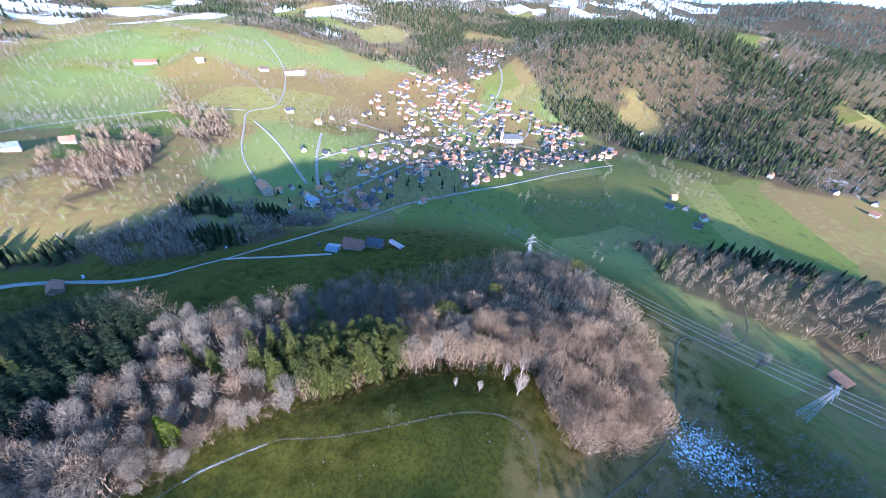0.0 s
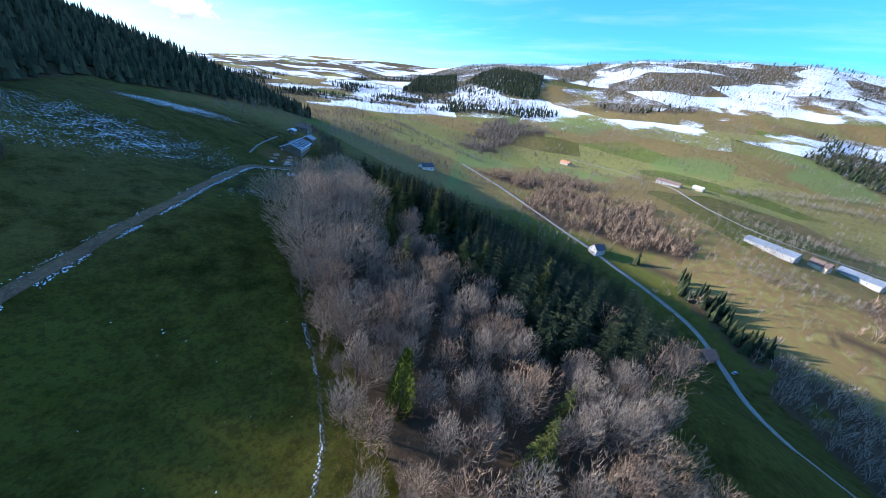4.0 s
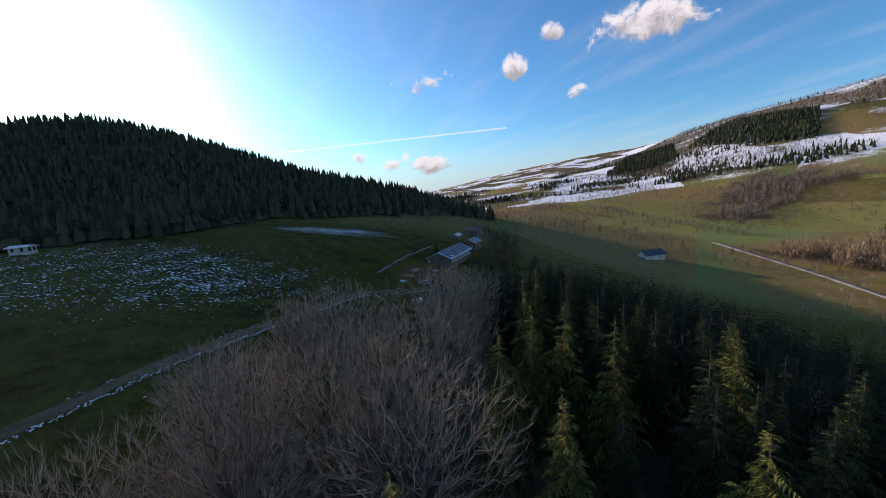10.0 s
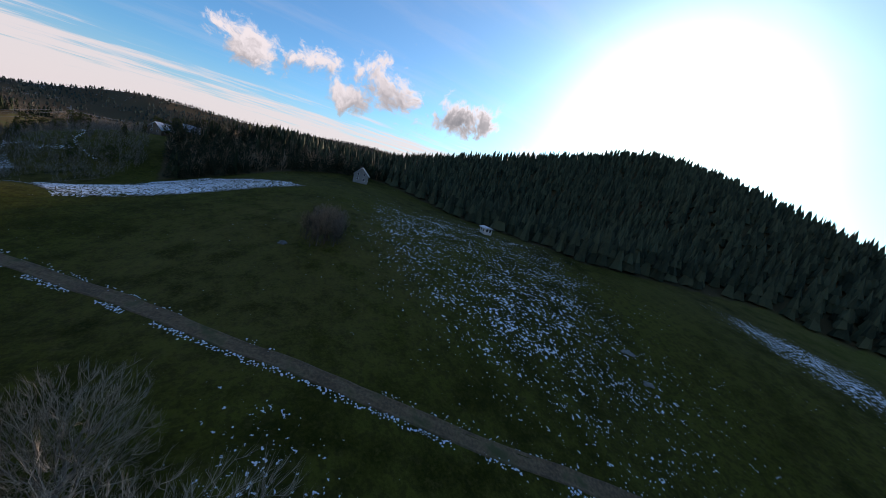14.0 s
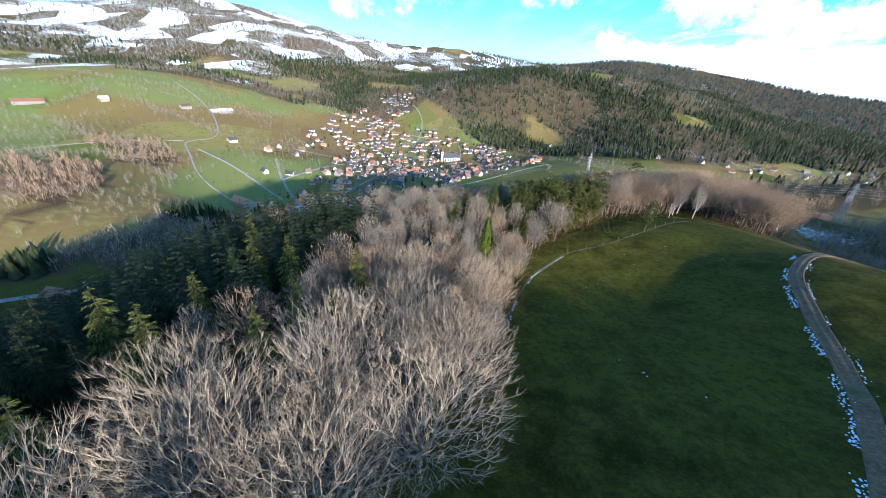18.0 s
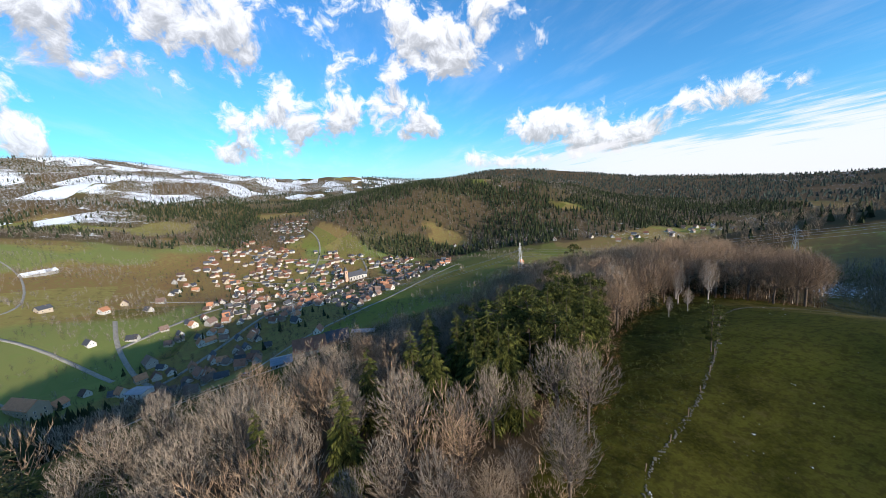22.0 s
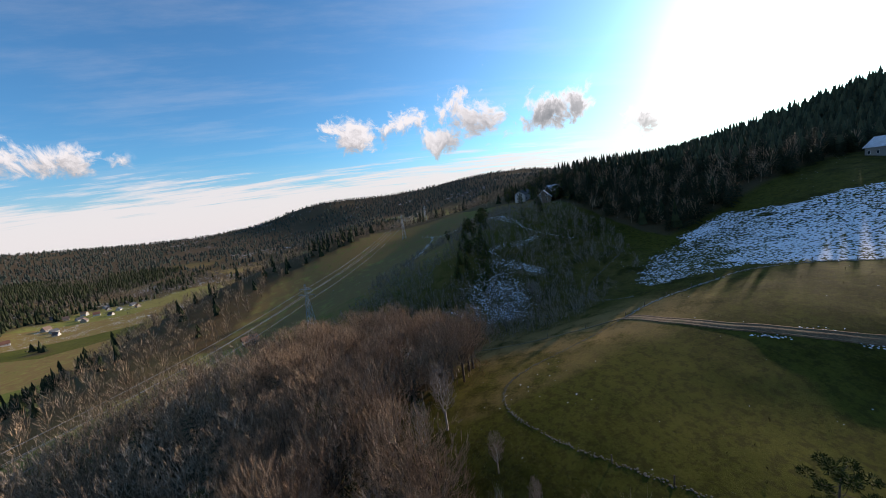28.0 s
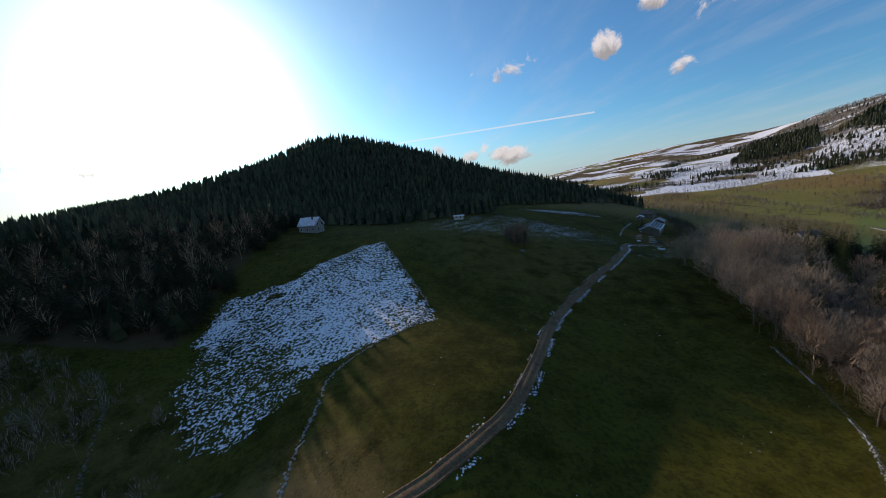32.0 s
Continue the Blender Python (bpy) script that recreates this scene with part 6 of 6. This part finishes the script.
for x, y, w, l, turn, roof, label in ((-380, 95, 9, 42, 28, iron_sheet, "long low farm building with a grey roof"), (-386, 131, 9, 14, 28, tile_brown, "farmhouse among trees on the far slope"), (-398, 160, 9, 30, 30, iron_sheet, "long barn with a pale sheet roof"), (-395, 213, 9, 13, 40, tile_red, "small house at the end of the farm row"),
                                     (-610, -34, 9, 36, 12, tile_brown, "long white farm on the far slope"), (-620, 6, 9, 15, 12, roof_snow, "farmhouse with a snowy roof on the far slope"), (-604, -206, 9, 20, 15, tile_orange, "house with an orange roof on the far slope"), (-338, 490, 10, 12, 30, slate, "house with a dark roof alone on the green slope"),
                                     (-624, 474, 9, 34, 40, tile_red, "long farm with a red roof high on the slope"), (-560, 530, 9, 12, 30, roof_snow, "small house with a snowy roof"), (-432, 630, 8, 40, 25, roof_snow, "row of low houses on the slope"), (-470, 588, 9, 16, 25, tile_brown, "house among trees on the slope")):
    settle(house("farmhouse", w, l, 3.8, 3.6, render_grey if l > 28 else render_cream, roof, label, group="slope farms", cols=max(2, int(l / 6)), rows=1), x, y, -turn)
settle(house("house", 8, 11, 4.2, 3.8, render_grey, roof_snow, "grey house with a snow-covered roof below the forest", cols=3), 172, -134, 72)
settle(house("villa", 9, 12, 4.6, 2.8, render_white, slate, "white villa with a wide low dark roof among trees", cols=3), 311, -28, 30)
settle(house("house", 9, 12, 3.2, 4.0, timber, roof_snow, "house with a snowy roof among conifers"), 276, -26, 60)
settle(house("house", 8, 10, 3.0, 3.8, timber, roof_snow, "small timber house with a snowy roof among conifers"), 288, -40, 10)
settle(house("hut", 5.5, 8, 2.8, 2.6, timber, tile_orange, "timber hut with an orange tiled roof under the power line", "hut", rows=1, chimney=False), 279, 171, 35)
settle(house("shed", 3, 6, 2.4, 0.4, render_white, roof_snow, "small white shed at the edge of the meadow", "shed", rows=1, chimney=False), 84, -164, 75)


# ---- the farm at the end of the track ----
barn_wall = plain("old_plaster", (0.16, 0.145, 0.105), 0.9, 1.5, 0.35, tint=(0.13, 0.12, 0.09))
sheet_dark = plain("dark_roof_sheets", (0.085, 0.095, 0.115), 0.5, 1.2, 0.3, metal=0.3, per_object=0.4)
BOARD = block("board", 1.03, 0.06, 0.95)
BOARD.materials.append(plain("green_boards", (0.10, 0.125, 0.085), 0.85, 3.0, 0.3, per_object=0.3))
barn = new("barn")
part("wall", gable_walls(13, 27, 3.8, 2.8), barn_wall, barn)
part("roof", gable_roof(13, 27, 3.8, 2.8, 0.8, 0.25), roof_snow, barn)
SHEET = block("roof_sheet", 1.42, 2.05, 0.06)
SHEET.materials.append(sheet_dark)
tilt = math.degrees(math.atan2(2.8, 6.5))
for sgn in (-1, 1):
    for i in range(4):
        for j in range(11):
            if rng.random() < 0.07:
                continue
            s_ = part("roof_sheet", SHEET, None, barn)
            d = 1.05 + i * 1.76
            s_.matrix_local = pose(sgn * d * math.cos(radians(tilt)), -12.4 + j * 2.46, 6.6 - d * math.sin(radians(tilt)) + 0.36, 0, sgn * tilt, 0)
for sgn in (-1, 1):
    sill = part("window_band", block("window_band", 25.4, 0.1, 1.9), frame_white, barn, "pale band round the barn's row of windows")
    sill.matrix_local = pose(sgn * 6.5, 0, 1.35, 0, 0, 90)
    for k in range(11):
        window(barn, sgn * 6.58, -11.6 + 2.32 * k, 1.6, 90 * sgn, 1.1)
for x in (-3.6, 1.2):
    g = part("barn_door", block("barn_door", 2.8, 0.14, 2.9), timber, barn, "weathered sliding barn door")
    g.matrix_local = pose(x, -13.55, 0)
for k in range(12):
    g = part("board", BOARD, None, barn)
    g.matrix_local = pose(-6.0 + 1.09 * k, -13.54, 3.0)
patch = part("wall_panel", block("wall_panel", 1.8, 0.1, 1.6), frame_white, barn, "pale patched wall panel")
patch.matrix_local = pose(-5.3, -13.55, 0.9)
settle(tagged(barn, "long grey barn, its dark sheet roof lined with melting snow", "barn"), -69.5, -189.5, 138, 0.4)
settle(house("shed", 8, 11, 3.6, 2.0, timber, iron_sheet, "timber farm shed with a grey sheet roof", "shed", rows=1, chimney=False), -91, -212, 138)
settle(house("farmhouse", 8, 11, 4.4, 2.4, barn_wall, tile_brown, "weathered farmhouse with a brown roof behind the barn", rows=2), -108, -250, 30)
settle(house("lean_to", 5, 7, 2.8, 1.0, timber, roof_snow, "low timber lean-to beside the shed", "shed", rows=0, chimney=False, door=False), -88, -232, 141)

timber_pale = plain("cut_timber", (0.34, 0.25, 0.16), 0.85, 4.0, 0.3)
plastic_white = plain("bale_wrap", (0.66, 0.68, 0.68), 0.4, 3.0, 0.1)


def log_pile(x, y, turn, rows, label):
    root = new("log_pile")
    me = bpy.data.meshes.new("log")
    bm = bmesh.new()
    bmesh.ops.create_cone(bm, cap_ends=True, segments=8, radius1=0.24, radius2=0.21, depth=4.2, matrix=pose(0, 0, 0, 90, 0, 0))
    bm.to_mesh(me), bm.free()
    me.materials.append(timber_pale)
    for r in range(rows):
        for k in range(rows + 2 - r):
            log = part("log", me, None, root)
            log.matrix_local = pose((k - (rows + 1 - r) / 2) * 0.48, rng.normal(0, 0.15), 0.2 + r * 0.42, 0, 40 * rng.random(), rng.normal(0, 2))
    settle(tagged(root, label, "log pile", "farmyard heaps"), x, y, turn)


def bale(x, y, turn):
    bm = bmesh.new()
    bmesh.ops.create_cone(bm, cap_ends=True, segments=16, radius1=0.62, radius2=0.62, depth=1.2, matrix=pose(0, 0, 0.58, 90, 0, 0))
    bmesh.ops.bevel(bm, geom=[e for e in bm.edges if len(e.link_faces) == 2 and e.calc_face_angle() > 1.0], offset=0.1, segments=2, affect="EDGES")
    ob = new("wrapped_bale", made(bm, "wrapped_bale"))
    ob.data.materials.append(plastic_white)
    settle(tagged(ob, "round hay bale in pale plastic wrap", "hay bale", "wrapped bales"), x, y, turn)


def mound(x, y, r, h, mat, label, category="heap"):
    """A rough mound with a broken outline."""
    bm = bmesh.new()
    bmesh.ops.create_icosphere(bm, subdivisions=3, radius=1.0)
    for v in bm.verts:
        k = 0.75 + 0.5 * noise.noise(v.co * 1.7 + Vector((x, y, 0)))
        v.co = Vector((v.co.x * r * k, v.co.y * r * k, max(v.co.z, -0.25) * h * k))
    ob = new("mound", made(bm, "mound"))
    ob.data.materials.append(mat)
    settle(tagged(ob, label, category, "farmyard heaps"), x, y, 0)


for row in ((-50, -161, 20, 3, "pile of pale cut logs in the farmyard"), (-53, -166, 70, 2, "low pile of cut logs beside the barn"), (-46, -170, 110, 3, "stack of cut timber by the yard wall"), (-42, -164, 45, 2, "low stack of weathered timber in the yard")):
    log_pile(*row)
for row in ((-39, -135, 20), (-40.4, -136, 40), (-38, -137.5, 80), (-41, -138, 10), (-37, -134.5, 60)):
    bale(*row)
for row in ((-54, -157, 2.4, 0.9, mud, "heap of dark manure in the farmyard"), (-46, -157, 1.8, 0.6, stone_grey, "heap of rubble beside the track"), (-56, -172, 2.0, 0.8, stone_grey, "rubble heap against the barn"),
            (-38, -158, 1.6, 0.6, snow_white, "heap of dirty snow beside the track"), (64.5, -86.5, 1.5, 0.8, stone_grey, "heap of field stones beside the clump of trees"),
            (12, -160, 2.0, 0.5, stone_grey, "snow-dusted rubble on the hillside"), (4, -157, 1.6, 0.5, stone_grey, "rubble heap on the hillside")):
    mound(*row)


YARD = [(-42, -151), (-36, -163), (-46, -177), (-62, -175), (-68, -167), (-56, -153)]
yx, yy = scatter(-72, -182, -34, -148, 1.4, lambda x, y: inside(x, y, YARD) & (fuzz(x, y, 6.0, 2) > 0.47) & (near_line(x, y, TRACK) > 2.5))
stuff("yard_brush", many_brushes(yx, yy, sized(yx, 0.4, 1.6), sized(yx, 0.5, 1.3), 24, 0.02, False), twig_dark, "heaped branches and dead weeds in the farmyard", "brushwood")
yx, yy = scatter(-140, -270, -60, -160, 3.0, lambda x, y: (near_line(x, y, [(-82, -168), (-104, -196), (-124, -235), (-118, -262)]) < 9))
stuff("yard_hedge", many_trees(yx, yy, sized(yx, 0.25, 0.6), sized(yx, 0.9, 1.4), 70, 6, 0.026), twig_dark, "dark leafless bushes and trees behind the farm", "hedge")
# ---- vehicles in the farmyard and in the valley ----
rubber = plain("tyre_rubber", (0.02, 0.02, 0.02), 0.9, 9.0, 0.2)
chrome = plain("lamp_glass", (0.55, 0.55, 0.55), 0.2, 9.0, 0.1, metal=0.6)


def parked_car(x, y, turn, paint, label):
    root = new("parked_car")
    bm = bmesh.new()
    slab(bm, -0.85, -2.1, 0.35, 0.85, 2.1, 0.92)
    bmesh.ops.bevel(bm, geom=bm.edges[:], offset=0.14, segments=2, affect="EDGES")
    part("body", made(bm, "body"), paint, root)
    bm = bmesh.new()
    vs = slab(bm, -0.78, -1.35, 0.90, 0.78, 1.55, 1.48)
    for v in vs[4:]:
        v.co.x *= 0.84
        v.co.y = v.co.y * 0.74
    part("cabin", made(bm, "cabin"), gm, root)
    bm = bmesh.new()
    slab(bm, -0.64, -0.98, 1.46, 0.64, 1.14, 1.52)
    part("roof", made(bm, "roof"), paint, root)
    bm = bmesh.new()
    bmesh.ops.create_cone(bm, cap_ends=True, segments=12, radius1=0.32, radius2=0.32, depth=0.2, matrix=pose(0, 0, 0, 0, 90, 0))
    wheel = made(bm, "wheel")
    wheel.materials.append(rubber)
    for sx in (-0.8, 0.8):
        for sy in (-1.3, 1.3):
            part("wheel", wheel, None, root).matrix_local = pose(sx, sy, 0.32)
        part("headlight", block("headlight", 0.3, 0.06, 0.14), chrome, root).matrix_local = pose(sx * 0.72, -2.12, 0.62)
    settle(tagged(root, label, "car", "parked cars"), x, y, turn, -0.25)


paints = [plain("car_paint", c, 0.3, 12.0, 0.05, spec=0.6) for c in ((0.55, 0.56, 0.58), (0.06, 0.07, 0.09), (0.32, 0.03, 0.03))]
parked_car(-47, -156, 60, paints[0], "silver car parked at the end of the farm track")
parked_car(-54, -160, 100, paints[1], "dark car parked in the farmyard")
for k, (x, y, turn) in enumerate(((-196, 92, 60), (-266, 8, 10), (-268, -26, 20), (-120, 152, 40), (-40, 166, 70), (-150, 306, 30), (-178, 284, 60))):
    parked_car(x, y, turn, paints[k % 3], ("silver", "dark", "red")[k % 3] + " car parked beside the road")

# ---- fence posts along the wall and the field ----
post_mesh = block("fence_post", 0.12, 0.12, 1.5)
post_mesh.materials.append(timber)
for line, gap in ((WALL[5:10], 6.0), (FIELD_EDGE, 7.0), (EAST_PATH[:4], 8.0)):
    root = new("fence")
    for p in along(line, gap)[0]:
        q = part("post", post_mesh, None, root)
        q.matrix_local = pose(p[0], p[1], at_ground(p[0], p[1], -0.2), rng.normal(0, 3), rng.normal(0, 3), 0)
    tagged(root, "row of weathered wooden fence posts along the field", "fence")

# ---- the power line ----
steel = plain("galvanised_steel", (0.42, 0.43, 0.44), 0.5, 6.0, 0.15, metal=0.5)
wire = plain("bare_wire", (0.30, 0.30, 0.30), 0.5, 6.0, 0.1, metal=0.5)
LINE = [(-62, 420, 26), (108, 183, 27), (236, 125, 24), (415, 60, 25), (560, 15, 26)]


def bearing(k):
    a, b = LINE[max(0, k - 1)], LINE[min(len(LINE) - 1, k + 1)]
    return math.degrees(math.atan2(b[1] - a[1], b[0] - a[0]))


def pylon(k):
    x, y, tall = LINE[k]
    root = new("pylon")
    base, waist = 1.9, 0.55
    legs = []

    def width(z):
        return base + (waist - base) * min(1.0, z / (tall * 0.72))

    for sx in (-1, 1):
        for sy in (-1, 1):
            leg = Heap()
            leg.stick((sx * base, sy * base, -0.8), (sx * waist, sy * waist, tall * 0.72), 0.11, 0.09)
            leg.stick((sx * waist, sy * waist, tall * 0.72), (sx * 0.25, sy * 0.25, tall), 0.09, 0.06)
            part("leg", leg.mesh("leg"), steel, root)
    brace = Heap()
    levels = [tall * f for f in (0.0, 0.14, 0.27, 0.39, 0.50, 0.60, 0.70)]
    for z0, z1 in zip(levels, levels[1:]):
        a, b = width(z0), width(z1)
        for s_ in (-1, 1):
            for p, q in (((-a, s_ * a, z0), (b, s_ * b, z1)), ((a, s_ * a, z0), (-b, s_ * b, z1)), ((s_ * a, -a, z0), (s_ * b, b, z1)), ((s_ * a, a, z0), (s_ * b, -b, z1))):
                brace.stick(p, q, 0.06, 0.06, 3)
    part("bracing", brace.mesh("bracing"), steel, root)
    for z, reach in ((tall * 0.76, 4.2), (tall * 0.88, 3.2)):
        arm = Heap()
        for s_ in (-1, 1):
            for o in (-0.4, 0.4):
                arm.stick((o, 0, z), (0, s_ * reach, z + 0.2), 0.07, 0.05)
                arm.stick((o, 0, z + 1.2), (0, s_ * reach, z + 0.2), 0.06, 0.05)
        part("crossarm", arm.mesh("crossarm"), steel, root)
        for s_ in (-1, 1):
            ins = Heap()
            ins.stick((0, s_ * reach, z + 0.2), (0, s_ * reach, z - 1.1), 0.09, 0.07, 5)
            part("insulator", ins.mesh("insulator"), stone_grey, root)
    root.matrix_basis = pose(x, y, at_ground(x, y), 0, 0, bearing(k))
    return tagged(root, "grey steel lattice power pylon", "pylon", "power line")


for k in range(len(LINE)):
    pylon(k)
for level, reach in ((0.76, 4.2), (0.88, 3.2)):
    for s_ in (-1, 1):
        cable, ends = Heap(), []
        for k, (x, y, tall) in enumerate(LINE):
            b = radians(bearing(k))
            ends.append(np.array([x - math.sin(b) * s_ * reach, y + math.cos(b) * s_ * reach, at_ground(x, y) + tall * level - 1.1]))
        for a, b in zip(ends, ends[1:]):
            f = np.linspace(0, 1, 15)
            pts = a + (b - a) * f[:, None]
            pts[:, 2] -= 4 * f * (1 - f) * np.linalg.norm(b - a) * 0.022
            for p, q in zip(pts, pts[1:]):
                cable.stick(p, q, 0.06, 0.06, 3)
        ob = new("power_cable", cable.mesh("power_cable"))
        ob.data.materials.append(wire)
        tagged(ob, "thin grey power cable slung between the pylons", "cable", "power line")
